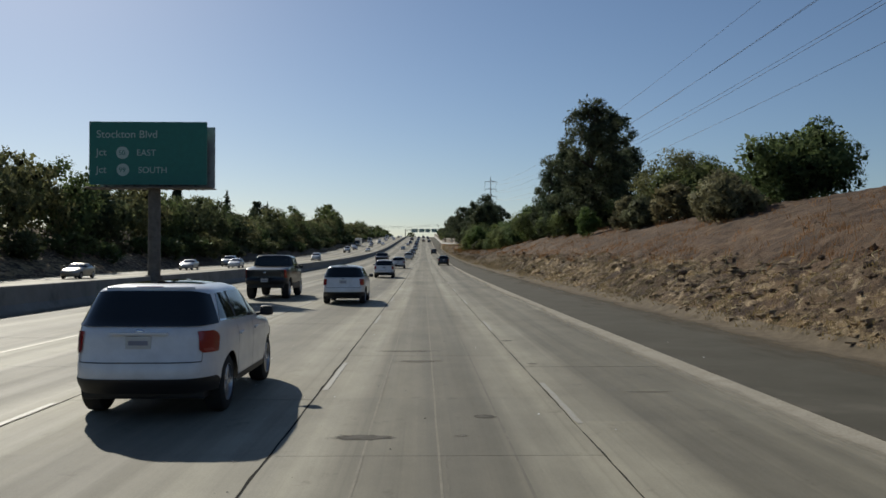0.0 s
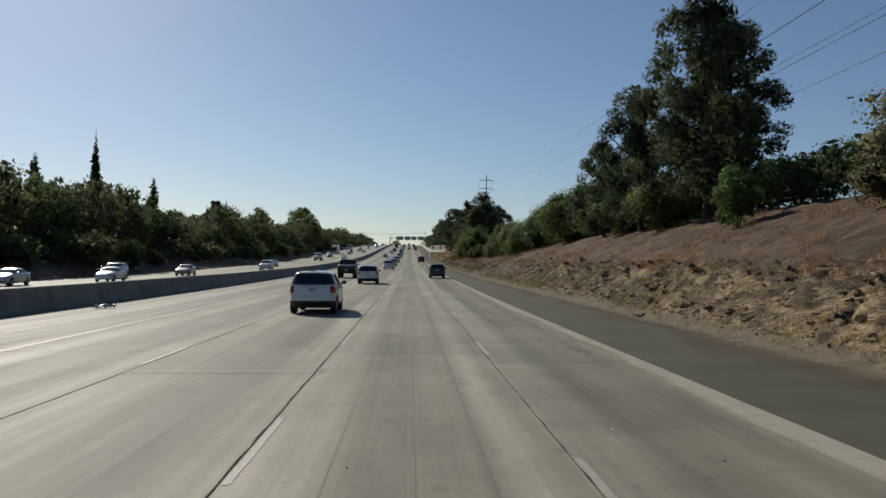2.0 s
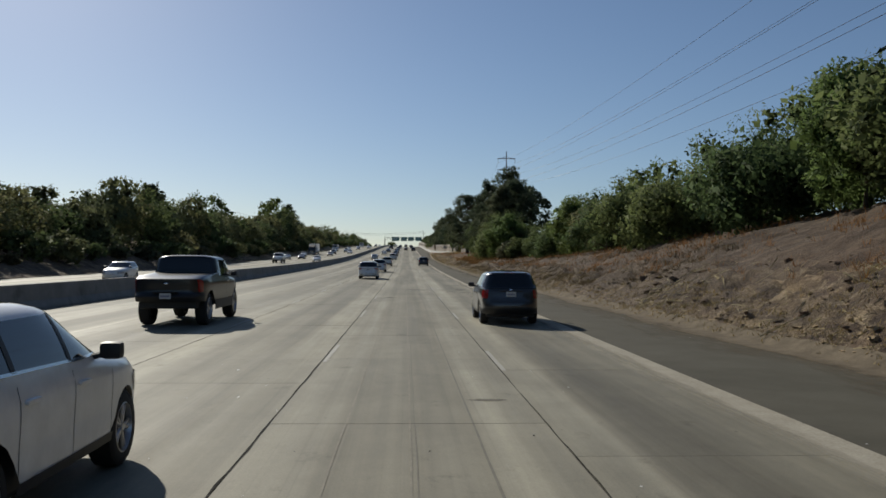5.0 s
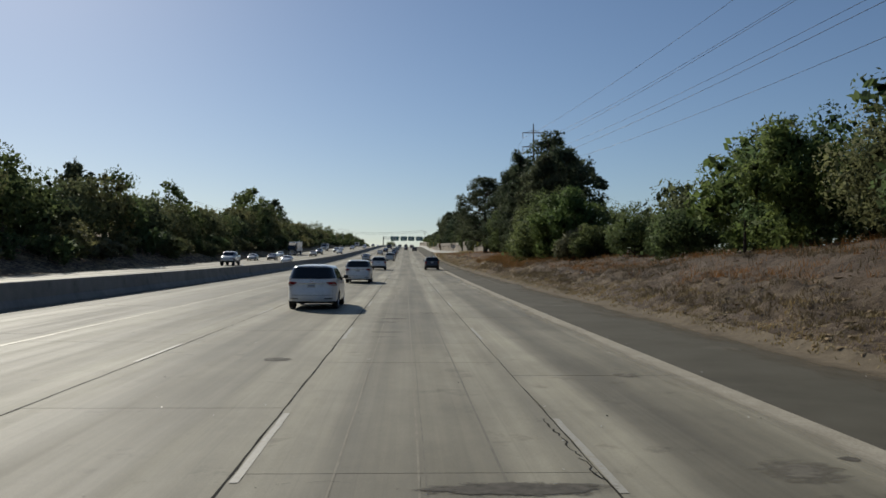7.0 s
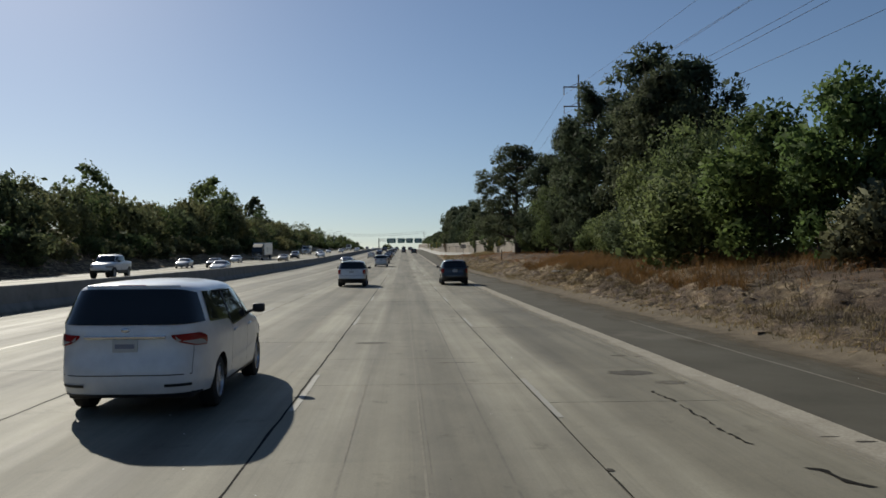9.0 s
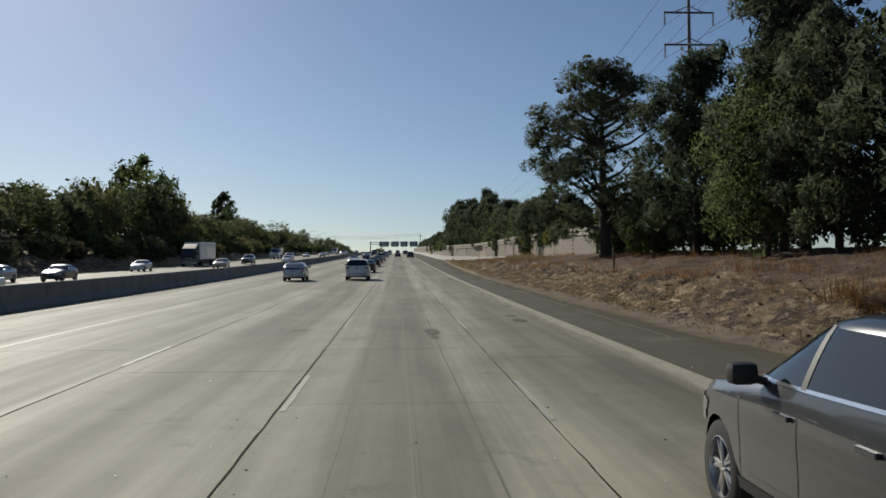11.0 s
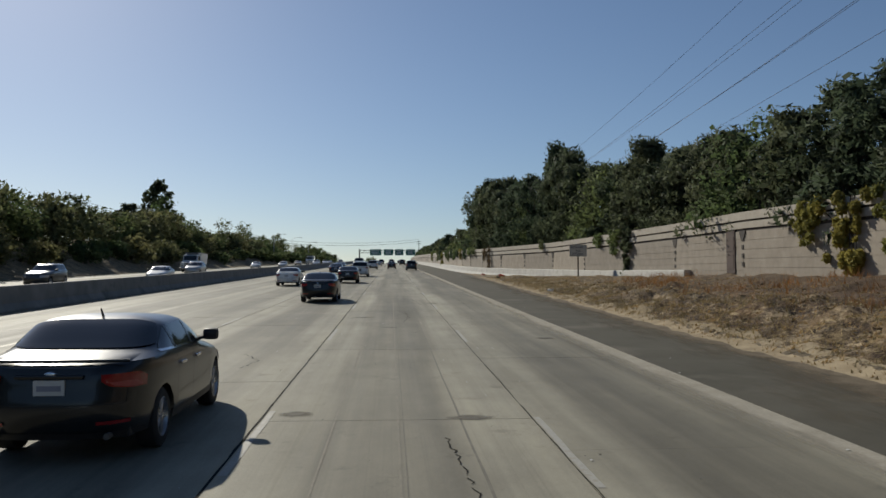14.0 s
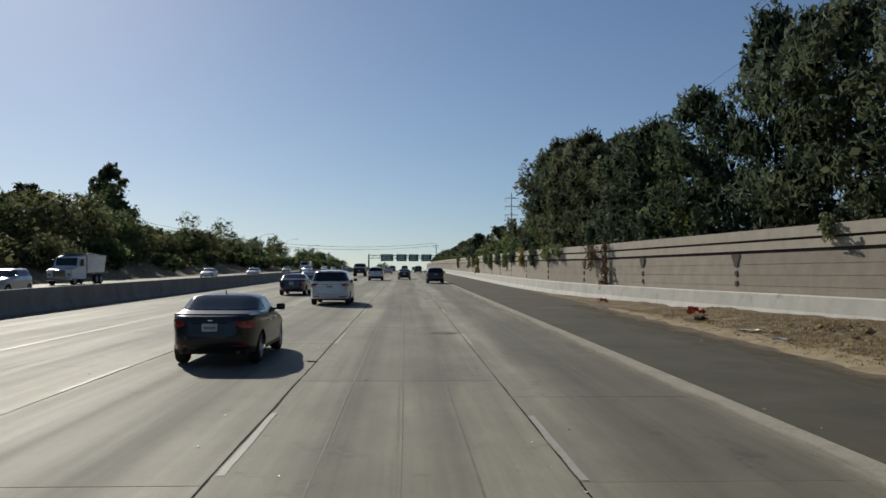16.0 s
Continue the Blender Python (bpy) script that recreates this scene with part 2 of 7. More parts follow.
def stain(name, low, high, edge):
    """A worn patch that frays out at its rim: thin cover over the concrete below."""
    m, n, l, b = material(name, 0.9, 0, 0.15)
    p = coords(n, l, (1, 1, 1))
    l.new(ramp(n, l, noisy(n, l, p, 6.0, 5), [(0.3, low), (0.7, high)]), b.inputs["Base Color"])
    t = n.new("ShaderNodeTexCoord")
    c = n.new("ShaderNodeVectorMath")
    c.operation = "SUBTRACT"
    c.inputs[1].default_value = (0.5, 0.5, 0.0)
    l.new(t.outputs["Generated"], c.inputs[0])
    flat = n.new("ShaderNodeVectorMath")
    flat.operation = "MULTIPLY"
    flat.inputs[1].default_value = (2, 2, 0)
    l.new(c.outputs[0], flat.inputs[0])
    d = n.new("ShaderNodeVectorMath")
    d.operation = "LENGTH"
    l.new(flat.outputs[0], d.inputs[0])
    k = n.new("ShaderNodeMath")
    k.operation = "MULTIPLY_ADD"
    k.inputs[1].default_value = 1.3
    l.new(noisy(n, l, coords(n, l, (4.0, 7.0, 1)), 1.0, 7, 0.7), k.inputs[0])
    l.new(d.outputs["Value"], k.inputs[2])
    cover = ramp(n, l, k.outputs[0], [(0.0, (1, 1, 1)), (0.5, (1, 1, 1)), (1.0, (0, 0, 0))])
    cover.node.color_ramp.elements[1].position = 1.0 - edge
    half = n.new("ShaderNodeMath")
    half.operation = "MULTIPLY"
    half.inputs[1].default_value = 0.75
    l.new(k.outputs[0], half.inputs[0])
    l.new(half.outputs[0], cover.node.inputs["Fac"])
    x = n.new("ShaderNodeMixShader")
    l.new(cover, x.inputs[0])
    l.new(n.new("ShaderNodeBsdfTransparent").outputs[0], x.inputs[1])
    l.new(b.outputs[0], x.inputs[2])
    l.new(x.outputs[0], n["Material Output"].inputs["Surface"])
    return m


M_ROAD = concrete_road()
M_JOINT = surface("joint_filler", (0.008, 0.007, 0.006), (0.022, 0.02, 0.017), 6, 0.95, spec=0.1)
M_ASPHALT = surface("shoulder_asphalt", (0.082, 0.076, 0.058), (0.118, 0.109, 0.085), 0.6, 0.95, spec=0.15, fine=60, bump=0.5, dist=0.008, stains=(0.25, 0.6, (0.15, 0.135, 0.107)))
M_PATCH = stain("patch_asphalt", (0.06, 0.055, 0.046), (0.13, 0.118, 0.1), 0.16)
M_CHIP = stain("broken_edge", (0.03, 0.027, 0.022), (0.08, 0.07, 0.056), 0.1)
M_STAIN = stain("road_stain", (0.12, 0.11, 0.09), (0.19, 0.173, 0.14), 0.4)
M_SEAM = surface("shoulder_seam", (0.2, 0.185, 0.15), (0.34, 0.31, 0.25), 0.7, 0.9, fine=30, spec=0.15)
M_DIRT = thin_cover("sandy_dirt", (0.105, 0.085, 0.06), (0.245, 0.198, 0.138), (1.6, 0.35, 1))
M_PAINT = surface("road_paint", (0.34, 0.32, 0.272), (0.47, 0.45, 0.39), 9, 0.65, fine=40, stains=(9.0, 0.5, (0.3, 0.275, 0.22)))
M_EDGE = thin_cover("worn_edge_concrete", (0.35, 0.315, 0.25), (0.47, 0.43, 0.35), (5.0, 0.45, 1))
M_PALEGROOVE = surface("pale_road_groove", (0.225, 0.205, 0.16), (0.3, 0.274, 0.214), 3.0, 0.8, fine=30, spec=0.2)
M_GROOVE = surface("road_groove", (0.14, 0.127, 0.097), (0.21, 0.19, 0.143), 3.0, 0.7, fine=30, spec=0.25)
M_YELLOW = surface("edge_paint_yellow", (0.34, 0.3, 0.21), (0.44, 0.39, 0.28), 6, 0.65, fine=40, stains=(10.0, 0.58, (0.34, 0.31, 0.27)))
M_BARRIER = surface("barrier_concrete", (0.2, 0.19, 0.17), (0.3, 0.285, 0.255), 0.8, 0.85, fine=30, stains=(0.7, 0.57, (0.14, 0.13, 0.115)))
M_WHITEWALL = surface("pale_concrete", (0.46, 0.44, 0.4), (0.62, 0.6, 0.55), 0.8, 0.85, fine=25, stains=(1.4, 0.6, (0.33, 0.31, 0.27)))
M_BLOCK = surface("wall_block", (0.345, 0.295, 0.235), (0.45, 0.39, 0.315), 1.5, 0.9, fine=30, piece=0.5)
# own colour of the column blocks, and painted shade in the wall's recess bands
M_BLOCK_DARK_AND_SHADE = surface("wall_block_dark_and_shade", (0.04, 0.032, 0.027), (0.075, 0.06, 0.05), 2.5, 0.9)
M_CAP = surface("wall_cap", (0.4, 0.355, 0.29), (0.51, 0.455, 0.375), 1.5, 0.9)
M_EARTH = hillside()
M_STRAW = leaves("straw", (0.25, 0.178, 0.1), (0.54, 0.415, 0.255), 0.25)
M_BRUSH = leaves("dead_brush", (0.115, 0.083, 0.06), (0.3, 0.225, 0.155), 0.15)
M_STICK = leaves("dead_stalks", (0.36, 0.27, 0.165), (0.64, 0.51, 0.33), 0.15)
M_WEED = leaves("rusty_weed", (0.2, 0.1, 0.045), (0.42, 0.235, 0.105), 0.25)
M_CLOD = surface("clods", (0.15, 0.105, 0.066), (0.36, 0.265, 0.16), 2.5, 0.95, fine=12, bump=0.6, dist=0.03)
M_LUMP = surface("dark_earth_lumps", (0.075, 0.053, 0.04), (0.2, 0.142, 0.098), 2.5, 0.95, fine=10, bump=0.8, dist=0.04, spec=0.1)
M_CHUNK = surface("straw_clumps", (0.24, 0.172, 0.105), (0.48, 0.365, 0.225), 3.0, 0.95, fine=14, bump=0.8, dist=0.04, spec=0.1)
M_PINE = leaves("pine_needles", (0.062, 0.085, 0.062), (0.138, 0.169, 0.121), 0.5)
M_OAK = leaves("oak_leaves", (0.087, 0.128, 0.063), (0.203, 0.258, 0.128), 0.5)
M_FRESH = leaves("fresh_leaves", (0.087, 0.138, 0.051), (0.210, 0.283, 0.113), 0.5)
# lighter leaf colour that paints in the haze over the left bank
M_HAZED = leaves("hazed_leaves", (0.15, 0.17, 0.095), (0.27, 0.28, 0.165), 0.5)
M_OLIVE = leaves("olive_leaves", (0.109, 0.133, 0.077), (0.224, 0.252, 0.154), 0.5)
M_SAGE = leaves("sage_leaves", (0.138, 0.138, 0.092), (0.310, 0.299, 0.207), 0.35)
M_YELLOWVINE = leaves("yellow_vine", (0.19, 0.185, 0.06), (0.36, 0.34, 0.13), 0.4)
M_DEADVINE = leaves("dead_vine", (0.08, 0.058, 0.04), (0.19, 0.145, 0.1), 0.25)
M_CYPRESS = leaves("cypress_leaves", (0.039, 0.052, 0.036), (0.078, 0.098, 0.058), 0.25)
M_BARK = surface("bark", (0.04, 0.03, 0.022), (0.11, 0.085, 0.06), 4, 0.95, fine=14, bump=0.8, dist=0.03)
M_STEEL = surface("galvanised_steel", (0.3, 0.3, 0.3), (0.45, 0.45, 0.44), 3, 0.5, 0.7)
M_RUST = surface("weathered_pole", (0.10, 0.09, 0.08), (0.19, 0.175, 0.155), 3, 0.7, 0.2)
M_RUSTRED = surface("rusty_door", (0.04, 0.02, 0.014), (0.075, 0.036, 0.024), 3, 0.8, fine=20)
M_GREEN = plain("sign_green", (0.02, 0.165, 0.135), 0.6)
M_SIGNWHITE = plain("sign_white", (0.78, 0.78, 0.75), 0.45)
M_BLACK = plain("black_plastic", (0.018, 0.018, 0.019), 0.55)
M_RUBBER = plain("tyre_rubber", (0.022, 0.021, 0.02), 0.85)
M_GLASS = plain("tinted_glass", (0.010, 0.013, 0.015), 0.05, 0.0, 0.2, 0.5)
M_RED = plain("tail_lamp_red", (0.30, 0.012, 0.014), 0.18, 0, 0.6)
M_CLEAR = plain("lamp_clear", (0.42, 0.4, 0.39), 0.15, 0, 0.6)
M_LENS = plain("tail_lamp_pink", (0.42, 0.06, 0.06), 0.2, 0, 0.6)
M_CHROME = plain("chrome", (0.72, 0.72, 0.74), 0.18, 1.0)
M_ALLOY = plain("alloy_rim", (0.5, 0.5, 0.51), 0.32, 0.9)
M_PLATE = plain("plate_white", (0.6, 0.6, 0.58), 0.5)
M_INK = plain("sign_ink", (0.05, 0.055, 0.08), 0.6)
M_PLATEBAR = plain("plate_bar", (0.26, 0.27, 0.33), 0.6)
M_ORANGE = plain("orange_red", (0.5, 0.05, 0.02), 0.6)
M_WIRE = plain("wire", (0.05, 0.05, 0.055), 0.5)
PAINTS = {
    "white": plain("white_car_paint", (0.8, 0.8, 0.8), 0.3, 0, 0.5),
    "black": plain("black_car_paint", (0.01, 0.012, 0.015), 0.3, 0, 0.45, 0.35),
    "dark_grey": plain("dark_grey_car_paint", (0.045, 0.047, 0.05), 0.3, 0.3, 0.7),
    "silver": plain("silver_car_paint", (0.46, 0.47, 0.48), 0.32, 0.5, 0.6),
    "pearl": plain("pearl_car_paint", (0.64, 0.66, 0.68), 0.3, 0.15, 0.6),
    "tan": plain("tan_car_paint", (0.36, 0.31, 0.24), 0.32, 0.3, 0.6),
    "navy": plain("dark_blue_car_paint", (0.02, 0.03, 0.06), 0.25, 0.1, 0.8),
}

# ---- plan of the road ----
CURVE, BEND, SLOPE_END = 9.387e-05, 421.0, 700.0


def road_z(y):
    """Height of the roadway: level, then a long sag curve up to a steady grade, with a crest past the gantry."""
    k = CURVE
    if y < 0:
        return 0.0
    if y < BEND:
        return k * y * y / 2
    z = k * BEND * BEND / 2 + k * BEND * (min(y, SLOPE_END) - BEND)
    if y > SLOPE_END:
        d = min(y - SLOPE_END, 600.0)
        z += k * BEND * (d - d * d / 1200.0)
    return z


def road_tilt(y):
    return math.degrees(math.atan((road_z(y + 0.5) - road_z(y - 0.5))))


def along(table, y):
    return float(np.interp(y, [a for a, _ in table], [b for _, b in table]))


EDGE_X = 5.12
TOE = [(-200, 9.7), (120, 9.7), (200, 9.1), (270, 8.9), (340, 8.3), (380, 8.2), (430, 9.0), (465, 9.8), (500, 10.4), (3000, 10.4)]
BANK = [(-200, 0.57), (130, 0.57), (165, 0.5), (200, 0.40), (241, 0.27), (300, 0.30), (360, 0.30), (400, 0.24), (450, 0.15), (480, 0.06), (500, 0.02), (3000, 0.02)]
TOP = [(-200, 7.0), (150, 7.0), (200, 4.4), (241, 2.6), (300, 2.6), (360, 2.4), (400, 2.0), (450, 1.0), (480, 0.4), (500, 0.2), (3000, 0.2)]
BARRIER_X = -15.9
FAR_EDGE = -37.5


def bank_height(x, y):
    """Height of the ground over the roadway."""
    toe = along(TOE, y)
    if x > toe:
        d, t = x - toe, along(TOP, y)
        h = t * math.tanh(d * along(BANK, y) / t)
        r = min(1.0, d / 2.5)
        r *= along([(425, 1.0), (455, 0.4), (480, 0.25)], y)
        # broken ground below, smoother soil higher up
        r *= 1 - 0.5 * min(1.0, max(0.0, (d - 3.2) / 1.5))
        h += r * 0.4 * noise.fractal(Vector((x * 0.35, y * 0.22, 1.3)), 0.9, 2.1, 5)
        h += r * 0.62 * (0.42 - abs(noise.noise(Vector((x * 0.75 + 0.2 * y, y * 0.42, 7.0))))) + r * 0.2 * noise.noise(Vector((x * 1.9, y * 1.3, 3.0)))
        # rills running down the slope
        k = along([(150, 1.0), (200, 0.5), (420, 0.5), (450, 0.1)], y)
        h += k * r * (0.2 * noise.noise(Vector((x * 0.28, y * 0.95 + 0.35 * x, 21.0))) - 0.16 * abs(noise.noise(Vector((x * 0.2, y * 0.5 + 0.2 * x, 33.0)))))
        low = min(1.0, d / 0.8) * max(0.0, 1 - abs(d - 2.6) / 3.2) * along([(400, 1.0), (440, 0.5), (480, 0.2)], y)
        h += low * (0.2 * noise.noise(Vector((x * 2.1, y * 1.35, 41.0))) + 0.22 * max(0.0, noise.noise(Vector((x * 1.0, y * 0.7, 52.0)))))
        return h
    if x < FAR_EDGE - 1:
        d = FAR_EDGE - 1 - x
        h = 6.5 * math.tanh(d * 0.42 / 6.5) + min(1, d / 4) * 0.6 * noise.fractal(Vector((x * 0.12, y * 0.09, 4.3)), 0.9, 2.1, 4)
        return h
    return -0.14


# ---- small mesh kit ----
def part(name, bm, mat, parent=None, label="", smooth=0.0):
    me = bpy.data.meshes.new(name)
    bm.normal_update()
    bm.to_mesh(me)
    bm.free()
    for m in (mat if isinstance(mat, (list, tuple)) else (mat,)):
        me.materials.append(m)
    if smooth:
        me.shade_smooth()
        me.set_sharp_from_angle(angle=radians(smooth))
    ob = new(name, me)
    if parent is not None:
        ob.parent = parent
    if label:
        ob["label"] = label
    return ob


def mesh_of(name, verts, faces, mat, parent=None, smooth=0.0):
    me = bpy.data.meshes.new(name)
    me.from_pydata(verts, [], faces)
    me.update()
    for m in (mat if isinstance(mat, (list, tuple)) else (mat,)):
        me.materials.append(m)
    if smooth:
        me.shade_smooth()
        me.set_sharp_from_angle(angle=radians(smooth))
    ob = new(name, me)
    if parent is not None:
        ob.parent = parent
    return ob


def box(bm, x0, y0, z0, x1, y1, z1, bevel=0.0):
    r = bmesh.ops.create_cube(bm, size=1.0, matrix=Matrix.LocRotScale(((x0 + x1) / 2, (y0 + y1) / 2, (z0 + z1) / 2), None, (abs(x1 - x0), abs(y1 - y0), abs(z1 - z0))))
    if bevel:
        es = list({e for v in r["verts"] for e in v.link_edges})
        bmesh.ops.bevel(bm, geom=es, offset=bevel, segments=2, profile=0.6, affect="EDGES")
    return r["verts"]


def rod(bm, a, b, r0, r1=None, seg=8):
    """A tapered round bar from a to b."""
    a, b = Vector(a), Vector(b)
    q = (b - a).to_track_quat("Z", "Y").to_matrix().to_4x4()
    bmesh.ops.create_cone(bm, cap_ends=True, segments=seg, radius1=r0, radius2=r0 if r1 is None else r1, depth=(b - a).length, matrix=Matrix.Translation((a + b) / 2) @ q)


def tube(bm, pts, r, seg=8):
    """One bent round bar through points, closed at both ends."""
    rings = []
    for i, q in enumerate(pts):
        d = (pts[min(i + 1, len(pts) - 1)] - pts[max(i - 1, 0)]).normalized()
        u = d.orthogonal().normalized() if abs(d.z) > 0.9 else d.cross(Vector((0, 0, 1))).normalized()
        w = d.cross(u)
        rings.append([bm.verts.new(q + (u * math.cos(2 * math.pi * k / seg) + w * math.sin(2 * math.pi * k / seg)) * r) for k in range(seg)])
    for m, n in zip(rings, rings[1:]):
        for k in range(seg):
            bm.faces.new((m[k], m[(k + 1) % seg], n[(k + 1) % seg], n[k]))
    bm.faces.new(rings[0][::-1])
    bm.faces.new(rings[-1])


def strip(name, x0, x1, ys, mat, lift=0.0, thick=0.0, wobble=0.0):
    """A long ribbon of roadway between two lines; x0 and x1 are numbers or tables over y."""
    vs, fs = [], []
    for y in ys:
        a = x0 if isinstance(x0, (int, float)) else along(x0, y)
        c = x1 if isinstance(x1, (int, float)) else along(x1, y)
        if wobble:
            a += wobble * noise.noise(Vector((3.0, y * 0.7, 0)))
            c += 4 * wobble * noise.noise(Vector((9.0, y * 0.23, 0))) + wobble * noise.noise(Vector((9.0, y * 0.9, 4)))
        z = road_z(y) + lift
        vs += [(a, y, z), (c, y, z), (a, y, z - 0.1 - thick), (c, y, z - 0.1 - thick)]
    for i in range(len(ys) - 1):
        k = 4 * i
        fs += [(k, k + 1, k + 5, k + 4), (k + 2, k, k + 4, k + 6), (k + 1, k + 3, k + 7, k + 5)]
    return mesh_of(name, vs, fs, mat)


# ---- ground: one sheet to the horizon ----
gx = sorted(set([-3000, -1500, -800, -400, -250, -180, -140, -110, -90, -78] + list(np.arange(-70, -37, 2.2)) + [-37.4, -30, -16, -5, 5, 7.4] + list(np.arange(7.9, 13, 0.3)) + list(np.arange(13, 26, 0.5)) + list(np.arange(26, 45, 2)) + [48, 56, 68, 85, 110, 150, 220, 400, 800, 1500, 3000]))
gy = list(np.arange(-150, -10, 10)) + list(np.arange(-10, 490, 0.42)) + list(np.arange(490, 520, 1.5)) + list(np.arange(520, 1000, 12)) + [1050, 1100, 1180, 1260, 1400, 1700, 2200, 3000, 4200]
gv = [(float(x), float(y), road_z(float(y)) + bank_height(float(x), float(y))) for y in gy for x in gx]
nx = len(gx)
gf = [(j * nx + i, j * nx + i + 1, (j + 1) * nx + i + 1, (j + 1) * nx + i) for j in range(len(gy) - 1) for i in range(nx - 1)]
ground = mesh_of("ground", gv, gf, M_EARTH, smooth=60)
tagged(ground, "dry brown earth bank with straw and clods beside the freeway", "ground", kind="structure")

YS = list(np.arange(-60, 520, 1.5)) + list(np.arange(520, 1320, 10.0))
bed = strip("road_bed", -16.4, 5.3, YS, M_JOINT, -0.007)
tagged(bed, "dark joint filler under the concrete freeway slabs", "road", kind="structure")
shoulder = strip("shoulder", 5.34, TOE, YS, M_ASPHALT, -0.004, wobble=0.06)
tagged(shoulder, "weathered dark asphalt shoulder beside the concrete lanes", "shoulder", kind="structure")
far_road = strip("road_opposite", FAR_EDGE, -16.7, YS, M_ROAD, 0.0)
tagged(far_road, "pale concrete lanes of the opposite carriageway", "road", kind="structure")

# dirt washed down over the edge of the shoulder
dv, df, cover = [], [], []
for i, y in enumerate(np.arange(-10, 490, 0.5)):
    y = float(y)
    reach = 1.0 + 0.55 * noise.fractal(Vector((2.2, y * 0.12, 6.0)), 0.8, 2.0, 4)
    for back, up, c in ((-2.1, 0.0, 0.0), (-0.95, 0.001, 0.2), (-0.3, 0.004, 0.6), (0.0, 0.02, 0.9), (0.4, 0.03, 0.75)):
        x = along(TOE, y) + (back * reach if back < 0 else back)
        dv.append((x, y, road_z(y) + up + max(0.0, bank_height(x, y))))
        cover.append(c)
    if i:
        df += [(5 * i - 5 + k, 5 * i - 4 + k, 5 * i + 1 + k, 5 * i + k) for k in range(4)]
drift = mesh_of("dirt_drift", dv, df, M_DIRT, smooth=60)
drift.data.attributes.new("cover", "FLOAT", "POINT").data.foreach_set("value", cover)
tagged(drift, "sandy dirt washed over the edge of the shoulder", "dirt", kind="structure")

M_SAND = surface("pale_sand", (0.3, 0.235, 0.15), (0.5, 0.4, 0.26), 1.6, 0.95, fine=20, bump=0.7, dist=0.02, stains=(0.9, 0.58, (0.2, 0.15, 0.1)), spec=0.1)
dv, df = [], []
for i, y in enumerate(np.arange(388, 486, 0.4)):
    y = float(y)
    fade = min(1.0, (y - 388) / 6, (485.6 - y) / 6)
    a = along(TOE, y) - 0.1 - fade * (0.15 + 0.25 * noise.noise(Vector((5.0, y * 0.6, 2.0))))
    c = along(TOE, y) + 0.15 + fade * max(0.1, 0.7 + 0.7 * noise.fractal(Vector((8.0, y * 0.3, 3.0)), 0.8, 2.0, 4))
    for k in range(5):
        x = a + (c - a) * k / 4
        dv.append((x, y, road_z(y) + max(0.0, bank_height(x, y)) + (0.004, 0.025, 0.03, 0.03, -0.03)[k]))
    if i:
        df += [(5 * i - 5 + k, 5 * i - 4 + k, 5 * i + 1 + k, 5 * i + k) for k in range(4)]
tagged(mesh_of("sand_drift", dv, df, M_SAND, smooth=60), "pale sandy soil along the foot of the bank", "dirt", kind="structure")

# ---- painted lines ----


def dashes(name, x, wide, y0, y1, phase, mat):
    vs, fs = [], []
    n = int(y0 // 14.63)
    while n * 14.63 < y1:
        y = n * 14.63 + along(phase, n * 14.63)
        n += 1
        for s in range(8):
            a, c = y + s * 0.46, y + (s + 1) * 0.46
            k = len(vs)
            for yy in (a, c):
                j = 0.016 * noise.noise(Vector((x, yy * 3.7, 2)))
                vs += [(x - wide / 2 + j, yy, road_z(yy) + 0.0055), (x + wide / 2 + j, yy, road_z(yy) + 0.0055)]
            fs.append((k, k + 1, k + 3, k + 2))
    return mesh_of(name, vs, fs, mat)


def line(name, x, wide, mat, y0=-60, y1=1250):
    vs, fs = [], []
    rng = random.Random(int(x * 100))
    joint = "joint" in name
    lift = 0.0028 if "groove" in name else 0.004 if joint else 0.0 if "shoulder" in name else 0.0055
    for i, y in enumerate(np.arange(y0, y1, 0.5 if joint else 1.5)):
        y = float(y)
        j = 0.03 * noise.noise(Vector((x, y * 0.4, 5))) + 0.012 * noise.noise(Vector((x, y * 2.4, 8)))
        if "groove" in name:
            j *= 0.3
        if joint:
            j = j * 0.4 + rng.uniform(-0.006, 0.006)
        rag = rng.uniform(-0.4, 0.25) * wide if joint else 0.0
        vs += [(x - wide / 2 + j + rag, y, road_z(y) + lift), (x + wide / 2 + j * 1.6, y, road_z(y) + lift)]
        if i:
            k = 2 * i - 2
            fs.append((k, k + 1, k + 3, k + 2))
    return mesh_of(name, vs, fs, mat)


for nm, x, ph in (("lane_dashes_left", -1.75, [(0, 14.2), (100, 13.4), (190, 13.4), (250, 15.6), (420, 13.4)]), ("lane_dashes_right", 1.9, [(0, 11.3), (105, 11.3), (190, 13.3), (250, 14.6), (393, 13.1)]), ("lane_dashes_far_left", -5.62, [(50, 9.3), (110, 8.7), (200, 8.3), (360, 4.6)])):
    tagged(dashes(nm, x, 0.09, -40, 1200, ph, M_PAINT), "worn white dashed lane line on concrete", "lane marking", kind="structure")
for nm, x in (("opposite_dashes_a", -22.0), ("opposite_dashes_b", -25.7), ("opposite_dashes_c", -29.4)):
    tagged(dashes(nm, x, 0.11, -40, 1200, [(0, 3.0)], M_PAINT), "worn white dashed lane line on concrete", "lane marking", kind="structure")
ev, ef, cover = [], [], []
